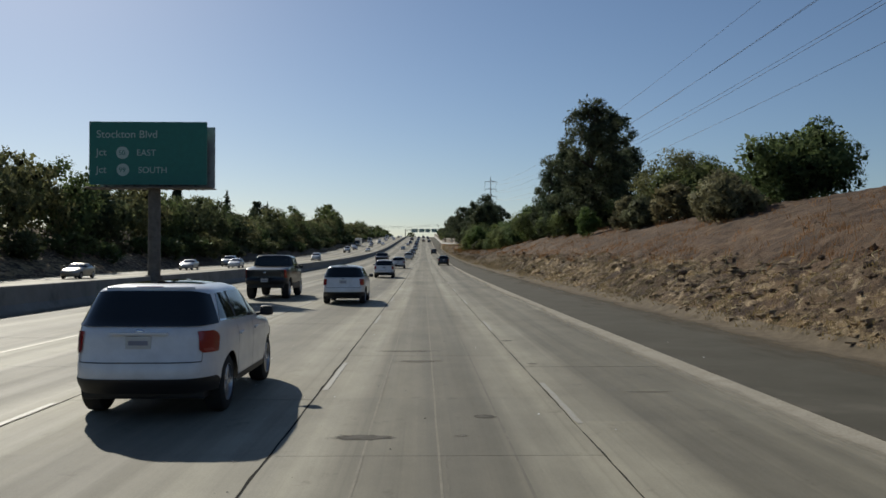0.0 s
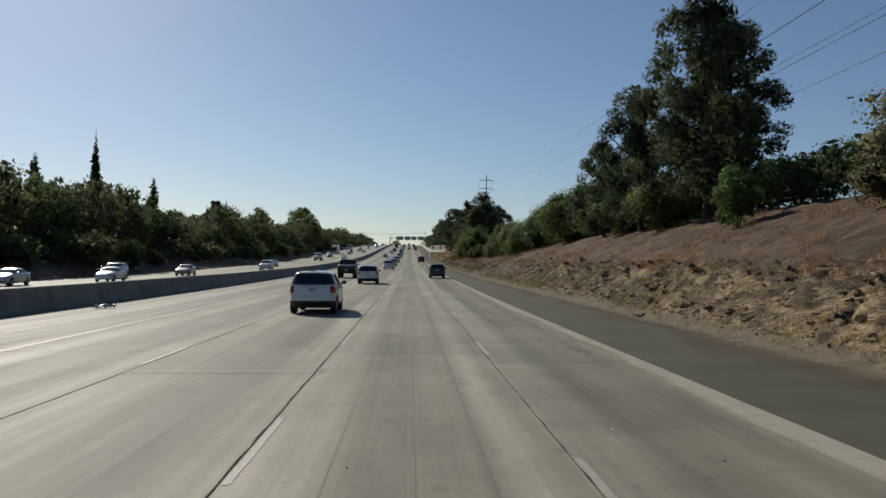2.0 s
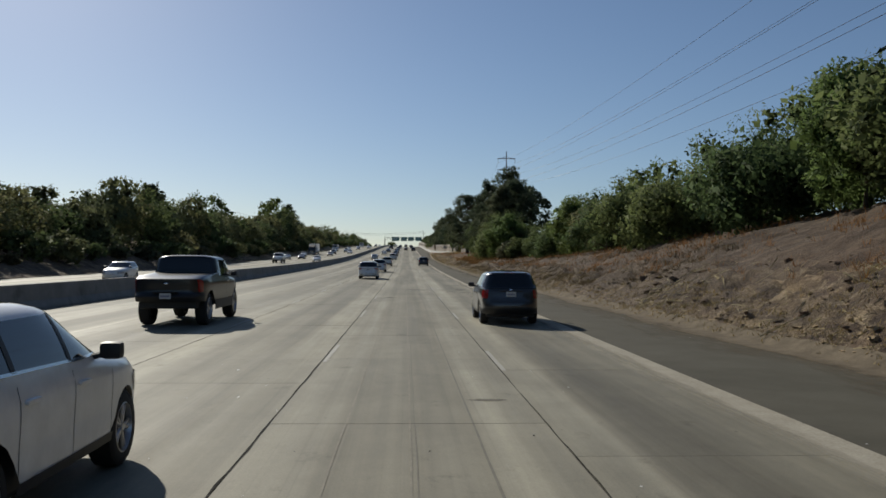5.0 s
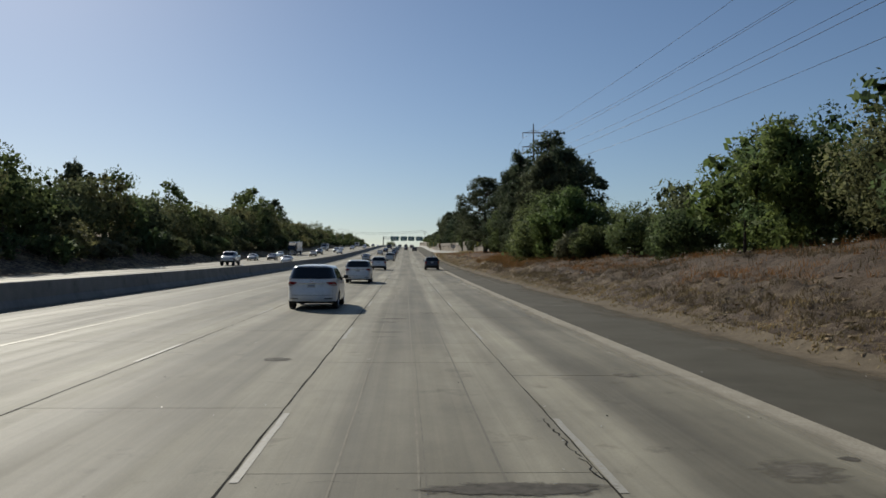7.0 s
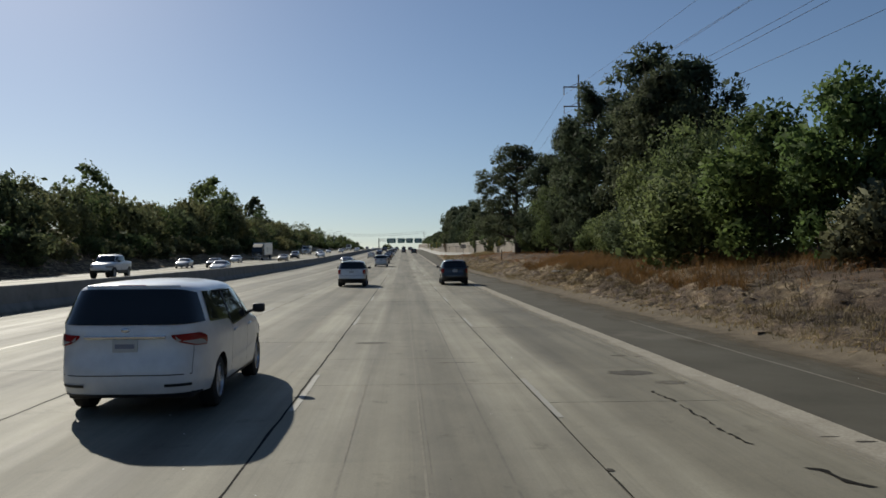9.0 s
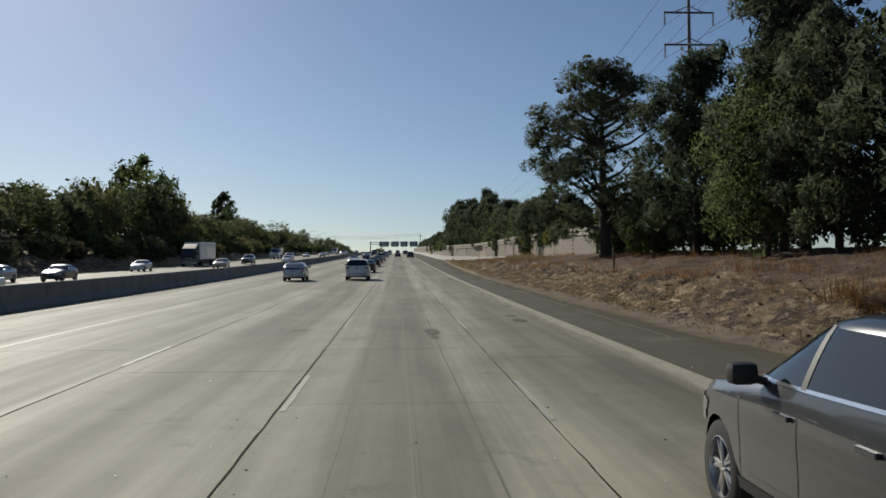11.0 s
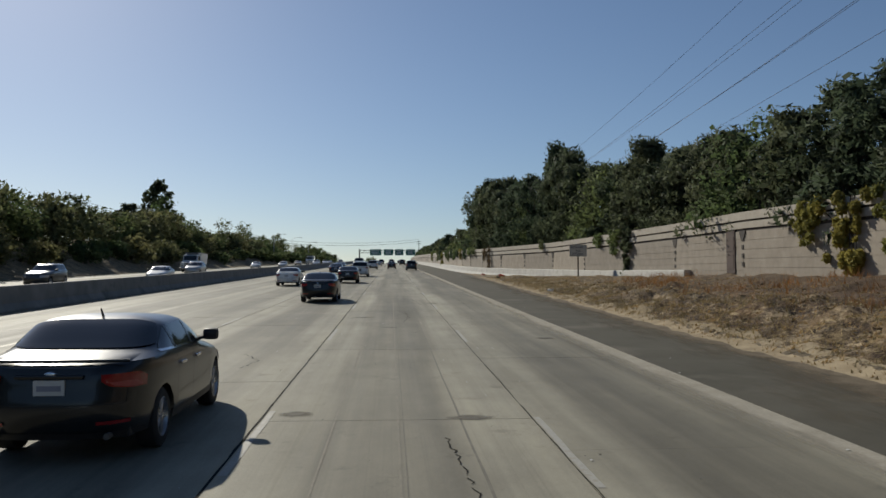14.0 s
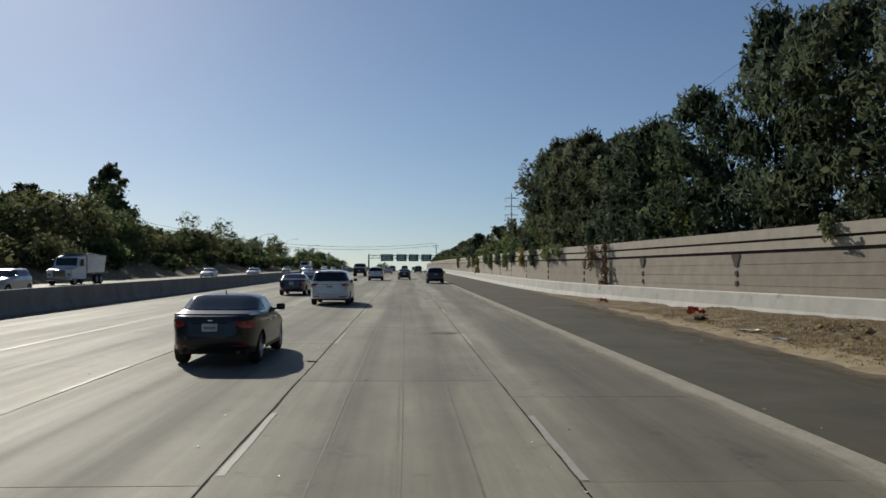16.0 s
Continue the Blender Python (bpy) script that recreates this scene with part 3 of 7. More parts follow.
for i, y in enumerate(np.arange(-60, 1250, 1.5)):
    y = float(y)
    fade = 0.25 * noise.fractal(Vector((4.3, y * 0.09, 5.1)), 0.8, 2.0, 3)
    for x, c in ((-0.75, 0.0), (-0.4, 0.2), (-0.12, 0.6), (0.0, 0.75), (0.185, 0.7)):
        ev.append((EDGE_X + x, y, road_z(y) + 0.0045))
        cover.append(c + (fade if c else 0.0))
    if i:
        ef += [(5 * i - 5 + k, 5 * i - 4 + k, 5 * i + 1 + k, 5 * i + k) for k in range(4)]
edge_stripe = mesh_of("edge_line", ev, ef, M_EDGE)
edge_stripe.data.attributes.new("cover", "FLOAT", "POINT").data.foreach_set("value", cover)
tagged(edge_stripe, "worn pale concrete edge stripe beside the shoulder", "lane marking", kind="structure")
tagged(line("median_line", -9.75, 0.12, M_YELLOW), "faded solid line along the median shoulder", "lane marking", kind="structure")
for nm, x, wd in (("lane_joint_left", -1.83, 0.026), ("lane_joint_right", 1.84, 0.013), ("lane_joint_far_left", -5.55, 0.02)):
    tagged(line(nm, x, wd, M_JOINT, -20, 700), "dark open joint between two concrete lanes", "road joint", kind="structure")
for nm, x, wd, mat in (("groove_middle", 0.02, 0.026, M_PALEGROOVE), ("groove_beside", 0.085, 0.013, M_GROOVE), ("groove_right", 0.86, 0.03, M_GROOVE), ("groove_left", -0.82, 0.026, M_PALEGROOVE)):
    tagged(line(nm, x, wd, mat, -20, 520), "faint worn groove line along the concrete lane", "lane marking", kind="structure")
tagged(line("shoulder_line", 7.1, 0.06, M_SEAM, 318, 376), "thin pale seam in the asphalt shoulder", "lane marking", kind="structure")
tagged(line("shoulder_line_short", 7.22, 0.05, M_SEAM, 244, 266), "thin pale seam in the asphalt shoulder", "lane marking", kind="structure")

# ---- median barrier ----
def extruded(name, profile, path, mat):
    """A cross-section (offset, height) carried along a path of (x, y, z)."""
    vs, fs, n = [], [], len(profile)
    for x, y, z in path:
        vs += [(x + dx, y, z + dz) for dx, dz in profile]
    for i in range(len(path) - 1):
        for j in range(n - 1):
            a = i * n + j
            fs.append((a, a + 1, a + n + 1, a + n))
    fs += [tuple(range(n)), tuple(range(len(vs) - 1, len(vs) - n - 1, -1))]
    return mesh_of(name, vs, fs, mat)


prof = [(0.36, -0.05), (0.36, 0.08), (0.2, 0.36), (0.12, 1.04), (0.09, 1.07), (-0.09, 1.07), (-0.12, 1.04), (-0.2, 0.36), (-0.36, 0.08), (-0.36, -0.05)]
barrier = extruded("median_barrier", prof, [(BARRIER_X, y, road_z(y)) for y in YS], M_BARRIER)
tagged(barrier, "long grey concrete median barrier with sloped foot", "barrier", kind="structure")

# ---- trees ----
def leaf_cloud(centres, count, size, rng, squash=1.0, droop=0.0, slim=0.5):
    """Many small leaf faces round clump centres (x, y, z, radius)."""
    c = np.array(centres)
    w = c[:, 3] ** 2
    pick = rng.choice(len(c), count, p=w / w.sum())
    d = rng.normal(size=(count, 3))
    d /= np.linalg.norm(d, axis=1)[:, None]
    r = c[pick, 3] * (0.55 + 0.5 * rng.random(count) ** 0.6)
    p = c[pick, :3] + d * r[:, None] * np.array([1, 1, squash])
    u = rng.normal(size=(count, 3))
    u[:, 2] -= droop
    u /= np.linalg.norm(u, axis=1)[:, None]
    v = np.cross(u, d + 0.6 * rng.normal(size=(count, 3)))
    v /= np.linalg.norm(v, axis=1)[:, None] + 1e-9
    s = size * (0.6 + 0.9 * rng.random(count))[:, None]
    a, b2, c2, d2 = p - u * s, p + v * s * slim, p + u * s, p - v * s * slim
    vs = np.stack([a, b2, c2, d2], 1).reshape(-1, 3)
    fs = np.arange(4 * count).reshape(-1, 4)
    return vs, fs, d + 0.35 * rng.normal(size=(count, 3))


def inner_leaves(centres, count, rng, size=0.36):
    """Larger shaded leaf sprays inside the clumps, which close a crown without a hard outline."""
    c = np.array(centres)
    w = c[:, 3] ** 2
    pick = rng.choice(len(c), count, p=w / w.sum())
    d = rng.normal(size=(count, 3))
    p = c[pick, :3] + d * c[pick, 3][:, None] * 0.36
    u = rng.normal(size=(count, 3))
    u /= np.linalg.norm(u, axis=1)[:, None]
    v = np.cross(u, rng.normal(size=(count, 3)))
    v /= np.linalg.norm(v, axis=1)[:, None] + 1e-9
    s = np.minimum(size, c[pick, 3])[:, None] * (0.45 + 0.4 * rng.random(count))[:, None]
    vs = np.stack([p - u * s, p - u * s * 0.2 + v * s * 0.6, p + u * s, p + u * s * 0.1 - v * s * 0.7], 1).reshape(-1, 3)
    return vs, np.arange(4 * count).reshape(-1, 4), d + 0.3 * rng.normal(size=(count, 3))


def make_tree(name, label, centres, trunk, leafmat, leaf, count, seed, squash=1.0, droop=0.0, limbs=8, inner=800, slim=0.5, spray=0.36):
    """A tree at the origin: tapered trunk with limbs to the clumps, and a crown of small leaves."""
    rng = np.random.default_rng(seed)
    root = tagged(new(name), label, "bush" if "bush" in name or "shrub" in name else "tree")
    h, r = trunk
    bm = bmesh.new()
    pts = [Vector((0.25 * r * math.sin(3 * t + seed), 0.3 * r * math.cos(2.3 * t + seed), h * t)) for t in (-0.03, 0.2, 0.45, 0.7, 1.0)]
    for i in range(4):
        rod(bm, pts[i], pts[i + 1], r * (1 - 0.22 * i), r * (1 - 0.22 * (i + 1)), 8)
    big = sorted(centres, key=lambda c: -c[3])[:limbs]
    for x, y, z, cr in big:
        zb = min(h * 0.95, max(h * 0.15, z - 0.6 * math.hypot(x, y) - 0.2))
        s = Vector((0, 0, zb))
        e = Vector((x, y, z))
        mid = (s + e) / 2 + Vector((0, 0, -0.08 * (e - s).length))
        rod(bm, s, mid, r * 0.4, r * 0.26, 6)
        rod(bm, mid, e, r * 0.26, r * 0.08, 6)
    part("trunk", bm, M_BARK, root)
    vs, fs, na = leaf_cloud(centres, count, leaf, rng, squash, droop, slim)
    vi, fi, nb = inner_leaves(centres, inner, rng, spray)
    n0 = len(vs)
    me = bpy.data.meshes.new("crown")
    me.from_pydata(np.concatenate([vs, vi]).tolist(), [], fs.tolist() + (fi + n0).tolist())
    me.materials.append(leafmat)
    me.update()
    # leaves are shaded by the round of their clump and of the whole crown
    out = np.concatenate([np.repeat(na, 4, 0), np.repeat(nb, 4, 0)])
    pos = np.concatenate([vs, vi])
    mid = pos.mean(0)
    rad = (pos - mid) / (np.abs(pos - mid).max(0) + 0.01)
    out = out / (np.linalg.norm(out, axis=1)[:, None] + 1e-9) + 0.8 * rad
    out /= np.linalg.norm(out, axis=1)[:, None] + 1e-9
    me.shade_smooth()
    me.normals_split_custom_set_from_vertices(out.tolist())
    crown = new("crown", me)
    crown.parent = root
    return root


def pine_clumps(h, spread, seed, low=0.2, n=90, open_work=0.0):
    """Tufted clumps on long limbs: a broad layered crown, rounded at the top, filled towards the trunk."""
    rng = np.random.default_rng(seed)
    out = []
    sides = 0.8 + 0.35 * rng.random(7)
    for i in range(n):
        t = low + (1 - low) * (i + rng.random()) / n
        q = (t - low) / (1 - low)
        shape = min(1.0, 0.55 + 1.6 * q) * math.sqrt(max(0.03, 1 - q ** 2.2))
        a = rng.random() * 6.283
        rad = spread * shape * sides[int(a * 7 / 6.284)] * (0.25 + 0.75 * rng.random() ** (0.6 if open_work else 0.75))
        out.append((rad * math.cos(a), rad * math.sin(a), h * t + rng.normal() * 0.25 - 0.05 * rad, spread * (0.11 + 0.1 * rng.random())))
    for t in np.linspace(low + 0.08, 0.95, 7):
        out.append((0.3 * rng.normal(), 0.3 * rng.normal(), h * t, spread * (0.3 - 0.16 * t) * (1 - open_work)))
    return out


def round_clumps(h, spread, seed, low=0.25, n=34, flat=0.8):
    rng = np.random.default_rng(seed)
    out = []
    for i in range(n):
        d = rng.normal(size=3)
        d /= np.linalg.norm(d)
        rr = 0.55 + 0.45 * rng.random()
        zc = h * (low + (1 - low) * 0.5)
        z = zc + d[2] * rr * h * (1 - low) * 0.5
        k = 1 - 0.35 * max(0, d[2])
        out.append((d[0] * rr * spread * k, d[1] * rr * spread * k, max(z, 0.35), spread * (0.22 + 0.18 * rng.random())))
    out.append((0, 0, h * (low + (1 - low) * 0.5), spread * 0.5))
    return out


def spire_clumps(h, spread, seed, n=60):
    """A narrow smooth cone of foliage."""
    return [(0, 0, h * t, 0.12 + spread * (1 - t) ** 1.15) for t in np.linspace(0.03, 0.99, n)]


SPECIES = {
    "pine": ("pine_tree", "tall dark green pine with an irregular layered crown", lambda: pine_clumps(16, 5.6, 3, 0.12, 110), (14, 0.34), M_PINE, 0.23, 15000, 3, 0.8, 0.0, 22, 3200),
    "pine_b": ("pine_tree", "broad dark green pine with ragged clumps of needles", lambda: pine_clumps(13, 5.6, 11, 0.1, 100), (11, 0.32), M_PINE, 0.23, 15000, 11, 0.85, 0.0, 18, 3200),
    "lean_pine": ("pine_tree", "open dark pine with bare trunk and long limbs", lambda: pine_clumps(16, 6.0, 29, 0.16, 105, 0.35), (15.2, 0.42), M_PINE, 0.145, 40000, 29, 0.7, 0.0, 40, 2600),
    "oak": ("oak_tree", "spreading green oak with a dense uneven crown", lambda: round_clumps(10, 5.2, 5, 0.0, 60), (5, 0.28), M_OAK, 0.14, 11500, 5, 0.9, 0.2, 12, 2000),
    "oak_b": ("oak_tree", "dark leafy tree with a broken outline", lambda: round_clumps(13, 5.0, 17, 0.03, 64), (8, 0.3), M_OAK, 0.15, 11000, 17, 0.9, 0.2, 16, 2000),
    "olive": ("olive_tree", "dusty olive-green tree on the bank", lambda: round_clumps(9, 4.6, 23, 0.0, 54), (4.5, 0.24), M_OLIVE, 0.14, 10000, 23, 0.9, 0.2, 10, 1800),
    "fresh": ("leafy_shrub", "bright green leafy shrub on the dry bank", lambda: round_clumps(5.5, 2.3, 31, 0.0, 44), (2.6, 0.1), M_FRESH, 0.11, 8500, 31, 0.9, 0.4, 10, 700),
    "bush": ("bush", "dense dark green bush reaching the ground", lambda: round_clumps(5.0, 3.4, 37, 0.0, 46), (2.0, 0.12), M_OAK, 0.135, 7000, 37, 0.9, 0.2, 8, 900),
    "sage": ("bush", "grey-green dusty bush on the dry bank", lambda: round_clumps(2.6, 2.0, 41, 0.0, 30), (1.0, 0.07), M_SAGE, 0.1, 4600, 41, 0.9, 0.2, 6, 600),
    "spire": ("cypress_tree", "slender pointed dark cypress", lambda: spire_clumps(24, 3.6, 43), (20, 0.2), M_CYPRESS, 0.15, 15000, 43, 1.2, 0.0, 4, 4500),
    "conifer": ("conifer_tree", "dark pointed conifer among the bank trees", lambda: [(0.25 * math.cos(7 * t), 0.25 * math.sin(7 * t), 15 * t, 0.25 + 2.5 * (1 - t) * (0.8 + 0.3 * math.sin(t * 70))) for t in np.linspace(0.1, 0.99, 34)], (13, 0.2), M_PINE, 0.19, 9000, 45, 0.9, 0.3, 6, 4000),
    # left bank kinds, haze mixed into their leaf colour
    "dusty": ("broadleaf_tree", "olive-green tree with haze-lightened leaves and a full rounded crown", lambda: round_clumps(11, 5.4, 53, 0.0, 66), (6, 0.26), M_HAZED, 0.15, 11500, 53, 0.9, 0.2, 12, 2000),
    "hazed_bush": ("bush", "olive bush with haze-lightened leaves reaching the ground", lambda: round_clumps(5.0, 3.4, 57, 0.0, 46), (2.0, 0.12), M_HAZED, 0.14, 8000, 57, 0.9, 0.2, 8, 900),
    "feather": ("feathery_tree", "thin light tree with sparse feathery foliage", lambda: round_clumps(10, 3.2, 47, 0.25, 30), (8, 0.14), M_OLIVE, 0.15, 3000, 47, 1.1, 0.5, 20, 100),
}
TREES = {}


def plant(kind, x, y, size=1.0, wide=1.0, turn=None, dz=-0.15, far=None):
    """One tree of a kind on the ground at x, y; those that stay far off carry fewer, larger leaves."""
    if far is None:
        far = 3 if x < -50 or y > 600 else 2 if x < -40 or y > 545 or x > 26.5 else 1 if x > 20.6 or y > 380 else 0
    far = int(far)
    key = (kind, far)
    t = random.uniform(0, 360) if turn is None else turn
    m = pose(x, y, road_z(y) + bank_height(x, y) + dz, 0, 0, t)
    if key not in TREES:
        name, label, clumps, trunk, mat, leaf, count, seed, squash, droop, limbs, inner = SPECIES[kind]
        if mat != M_PINE:
            leaf, count = leaf * 0.8, int(count * 1.25)
        slim = (0.17, 0.24, 0.3, 0.3)[far] if mat == M_PINE else 0.5
        if kind != "spire" and far:
            leaf, count, inner = leaf * (1.05, 1.5, 1.8)[far - 1], int(count * (0.45, 0.16, 0.12)[far - 1]), int(inner * (0.5, 0.3, 0.3)[far - 1])
        ob = TREES[key] = make_tree(name, label, clumps(), trunk, mat, leaf, count, seed, squash, droop, (limbs, limbs // 2, 3, 2)[far], inner, slim, (0.36, 0.46, 0.7, 0.85)[far])
        ob.matrix_basis = m
    else:
        ob = copy_thing(TREES[key], m)
    ob.scale = (size * wide, size * wide, size)
    return ob


random.seed(21)
# right bank: the big pine group over the cutting
plant("pine", 21.9, 112, 1.04, 1.08, 20, far=0)
plant("pine_b", 20.2, 124, 0.94, 0.8, 100, far=0)
plant("pine_b", 19.9, 137, 0.74, 0.9, 200, far=0)
plant("pine", 25.6, 117, 0.98, 0.95, 250, far=0)
plant("pine", 28, 128, 0.85, 0.95, 60)
plant("pine", 33, 140, 0.8, 1.0, 140)
plant("pine_b", 25.5, 142, 0.8, 1.0, 280)
plant("bush", 19.8, 116, 0.8, 1.0)
plant("bush", 20.5, 130, 0.8, 1.1)
plant("fresh", 18.4, 97, 0.62, 0.9, 0)
plant("sage", 19.8, 78, 1.0)
plant("sage", 20.2, 84, 1.15)
plant("sage", 21.6, 74, 1.2)
plant("bush", 27, 84, 1.2, far=0)
plant("bush", 26.5, 60, 1.2, far=0)
plant("olive", 25.5, 88, 0.85, 0.95, far=0)
plant("sage", 19.0, 54, 1.0)
plant("sage", 20.2, 58, 1.15)
plant("olive", 31, 70, 0.6, far=0)
for y, k, x, s in ((147, "bush", 22, 1.0), (153, "oak", 22.5, 0.75), (158, "bush", 20.3, 1.15), (164, "fresh", 20.8, 1.2), (169, "oak", 23, 0.85), (174, "bush", 19.6, 1.1), (180, "oak", 21.5, 0.72), (187, "bush", 19.0, 1.05), (194, "bush", 18.3, 1.0), (200, "oak", 20.5, 0.62), (207, "bush", 18.4, 1.0), (214, "olive", 20, 0.65), (222, "fresh", 19.2, 1.15), (226, "oak", 22, 0.8), (233, "fresh", 21, 1.35), (240, "bush", 19.5, 0.8), (247, "olive", 21.5, 0.6), (256, "bush", 19.8, 0.8), (263, "oak", 22, 0.55)):
    plant(k, x + random.uniform(-0.5, 0.5), y, s)
for y in range(150, 270, 9):
    plant(random.choice(("oak", "oak_b", "olive")), random.uniform(27, 36), y, random.uniform(0.7, 0.95))
for y in range(60, 265, 7):
    plant("bush", random.uniform(24.5, 28), y, random.uniform(0.55, 0.85), 1.3, far=1)
plant("bush", 18.2, 264, 0.72, 1.0)
plant("oak", 20.8, 268, 0.6, 1.0)
plant("sage", 17.0, 266, 1.1, 1.0)
# second pine group before the sound wall
for k, x, y, s, w in (("bush", 16.0, 283, 1.15, 1.1), ("fresh", 16.8, 276, 1.25, 1.2), ("fresh", 17.6, 270, 1.3, 1.0), ("oak", 18.5, 287, 0.9, 0.9), ("oak", 16.8, 293, 0.72, 0.75), ("pine_b", 19.5, 303, 1.05, 0.85), ("pine", 22.8, 316, 1.16, 1.05), ("pine_b", 23, 304, 1.14, 0.9), ("pine", 18.5, 322, 1.02, 0.85), ("pine", 19.8, 339, 0.98, 0.85), ("olive", 16.2, 297, 0.55, 0.9), ("bush", 17.5, 306, 0.8, 0.9), ("pine_b", 28, 320, 1.12, 1.0), ("pine", 25, 333, 1.1, 1.0), ("pine_b", 18.5, 331, 0.8, 0.8), ("oak", 22, 346, 0.6, 0.9), ("bush", 17.8, 314, 0.7, 1.0)):
    plant(k, x, y, s, w)
for k, x, y, s, w in (("pine_b", 18.4, 348, 0.95, 0.85), ("pine_b", 21.5, 353, 0.78, 0.95), ("oak_b", 18.0, 337, 0.75, 0.8), ("bush", 18.2, 356, 0.8, 1.0), ("bush", 19.6, 372, 0.7, 1.0), ("pine_b", 22.5, 342, 1.1, 0.9)):
    plant(k, x, y, s, w)
plant("lean_pine", 17.0, 366, 1.0, 1.27, 40)
plant("pine_b", 17.2, 411, 0.56, 0.55, 70)
for x, y, k in ((20.8, 371, 1.0), (23.2, 369, 1.2), (26.0, 373, 1.3), (29.0, 370, 1.4), (22.6, 379, 1.1)):
    plant("fresh", x, y, k, 1.2)
plant("oak", 28, 360, 0.6, 1.1)
plant("oak", 31, 350, 0.7, 1.1)
for x, y, s in ((20.5, 368, 0.5), (22.5, 371, 0.55), (24, 362, 0.6), (22.5, 356, 0.5), (26, 352, 0.6), (20.8, 374, 0.45), (22.5, 377, 0.6), (25, 379, 0.7)):
    plant("fresh", x, y, s, 1.3)
# continuous dark canopy behind the sound wall
CANOPY = [(386, 5.5), (412, 6.5), (418, 9.5), (428, 9.5), (445, 10.3), (462, 11.2), (476, 12.5), (483, 15.5), (491, 16.0), (494, 12.3), (512, 12.5), (524, 14.5), (544, 16.0), (550, 7.5), (600, 9.0), (960, 9.0)]
y, i = 388.0, 0
while y < 900:
    top = along(CANOPY, y) * (0.92 + 0.14 * random.random() if y < 530 else 0.75 + 0.35 * random.random())
    x = along([(388, 24), (415, 21.5), (470, 20.5), (485, 19.5), (500, 17.6), (515, 16.8), (960, 16.5)], y) + random.uniform(-0.4, 1.6)
    kind = ("pine_b", "pine_b", "pine_b", "oak_b", "pine_b", "pine_b", "pine_b")[i % 7] if y < 548 else ("olive", "oak_b", "pine_b", "oak_b")[i % 4]
    s = (top - 0.4) / {"pine_b": 13.4, "oak_b": 13.2, "olive": 9.2}[kind]
    plant(kind, x, y, s, min(1.3, 3.9 / (5.2 * s)))
    if i % 2 and (y < 476 or 505 < y < 545):
        plant("pine_b", x + 4.5, y + 2, s * 1.02, 1.0, far=2)
    y += 4.6 if y < 545 else 8.0
    i += 1
plant("pine_b", 16.6, 541, 1.14, 0.9)
plant("pine_b", 17.4, 532, 1.1, 0.85)
for y in range(560, 1000, 26):
    plant(random.choice(("oak_b", "pine", "feather")), random.uniform(24, 40), y, random.uniform(0.55, 0.8))
# left bank beyond the opposite lanes: heights of the tree tops over the road
SKYLINE = [(20, 13.0), (90, 14.5), (99, 16.0), (106, 13.8), (118, 15.5), (124, 14.0), (180, 14.5), (200, 15.2), (209, 13.0), (230, 11.5), (242, 10.2), (258, 11.5), (270, 15.2), (282, 15.2), (296, 13.0), (306, 13.0), (315, 15.2), (325, 15.8), (333, 13.0), (344, 13.8), (353, 11.2), (376, 13.8), (394, 10.8), (420, 12.5), (434, 14.5), (446, 13.0), (456, 16.0), (474, 17.0), (482, 15.5), (490, 11.8), (500, 11.6), (516, 13.2), (528, 9.8), (545, 12.0), (575, 13.4), (588, 12.8), (600, 9.4), (614, 9.5), (627, 9.0), (640, 11.0), (656, 10.2), (664, 8.2), (690, 9.0), (720, 7.6), (760, 6.5)]
HEIGHTS = {"dusty": (11.6, 5.4), "olive": (9.8, 4.6), "oak": (10.8, 5.2), "oak_b": (13.8, 5.0), "pine_b": (13.4, 5.6)}


def plant_to(kind, x, y, top, spread):
    """A tree whose top stands at a height over the road."""
    h, w = HEIGHTS[kind]
    size = max(0.25, (top - bank_height(x, y)) / h)
    return plant(kind, x, y, size, min(1.5, max(0.7, spread / (w * size))))


for i in range(116):
    y = 24 + i * 6.0 + random.uniform(-1.5, 1.5)
    kind = ("dusty", "olive", "dusty", "oak", "dusty", "oak_b", "olive")[(i * 5) % 7]
    plant_to(kind, -47 - 2.2 * random.random(), y, along(SKYLINE, y) * random.uniform(0.96, 1.07), 4.4)
for i in range(78):
    y = 26 + i * 8 + random.uniform(-3, 3)
    plant(random.choice(("hazed_bush", "bush", "sage")), random.uniform(-44.0, -41.0), y, random.uniform(0.45, 0.95), 1.35)
for i in range(44):
    y = 30 + i * 16 + random.uniform(-4, 4)
    plant_to(("oak_b", "dusty", "pine_b", "olive")[i % 4], random.uniform(-62, -54), y, along(SKYLINE, y) * random.uniform(0.95, 1.08), 5.2)
for k, x, y, s, w in (("spire", -67, 236, 0.98, 0.8), ("conifer", -60, 190, 0.9, 1.1), ("conifer", -50, 219, 0.92, 1.2), ("conifer", -66, 205, 0.95, 1.0), ("conifer", -58, 300, 0.72, 1.0), ("conifer", -62, 345, 0.95, 1.0), ("pine_b", -70, 366, 1.05, 1.0), ("oak_b", -62, 410, 1.1, 1.1), ("oak_b", -52, 470, 1.35, 1.0), ("oak_b", -56, 485, 1.3, 1.0), ("oak_b", -50, 482, 1.2, 0.7), ("pine_b", -72, 655, 1.5, 0.75), ("oak_b", -66, 640, 1.1, 1.0), ("feather", -50, 644, 1.0, 1.0), ("feather", -52, 690, 1.1, 1.0), ("feather", -48, 665, 0.9, 1.0)):
    plant(k, x, y, s, w)
for y in range(700, 1150, 16):
    plant(random.choice(("oak", "oak_b", "olive", "feather")), random.uniform(-62, -44), y, random.uniform(0.5, 0.85), 1.1)
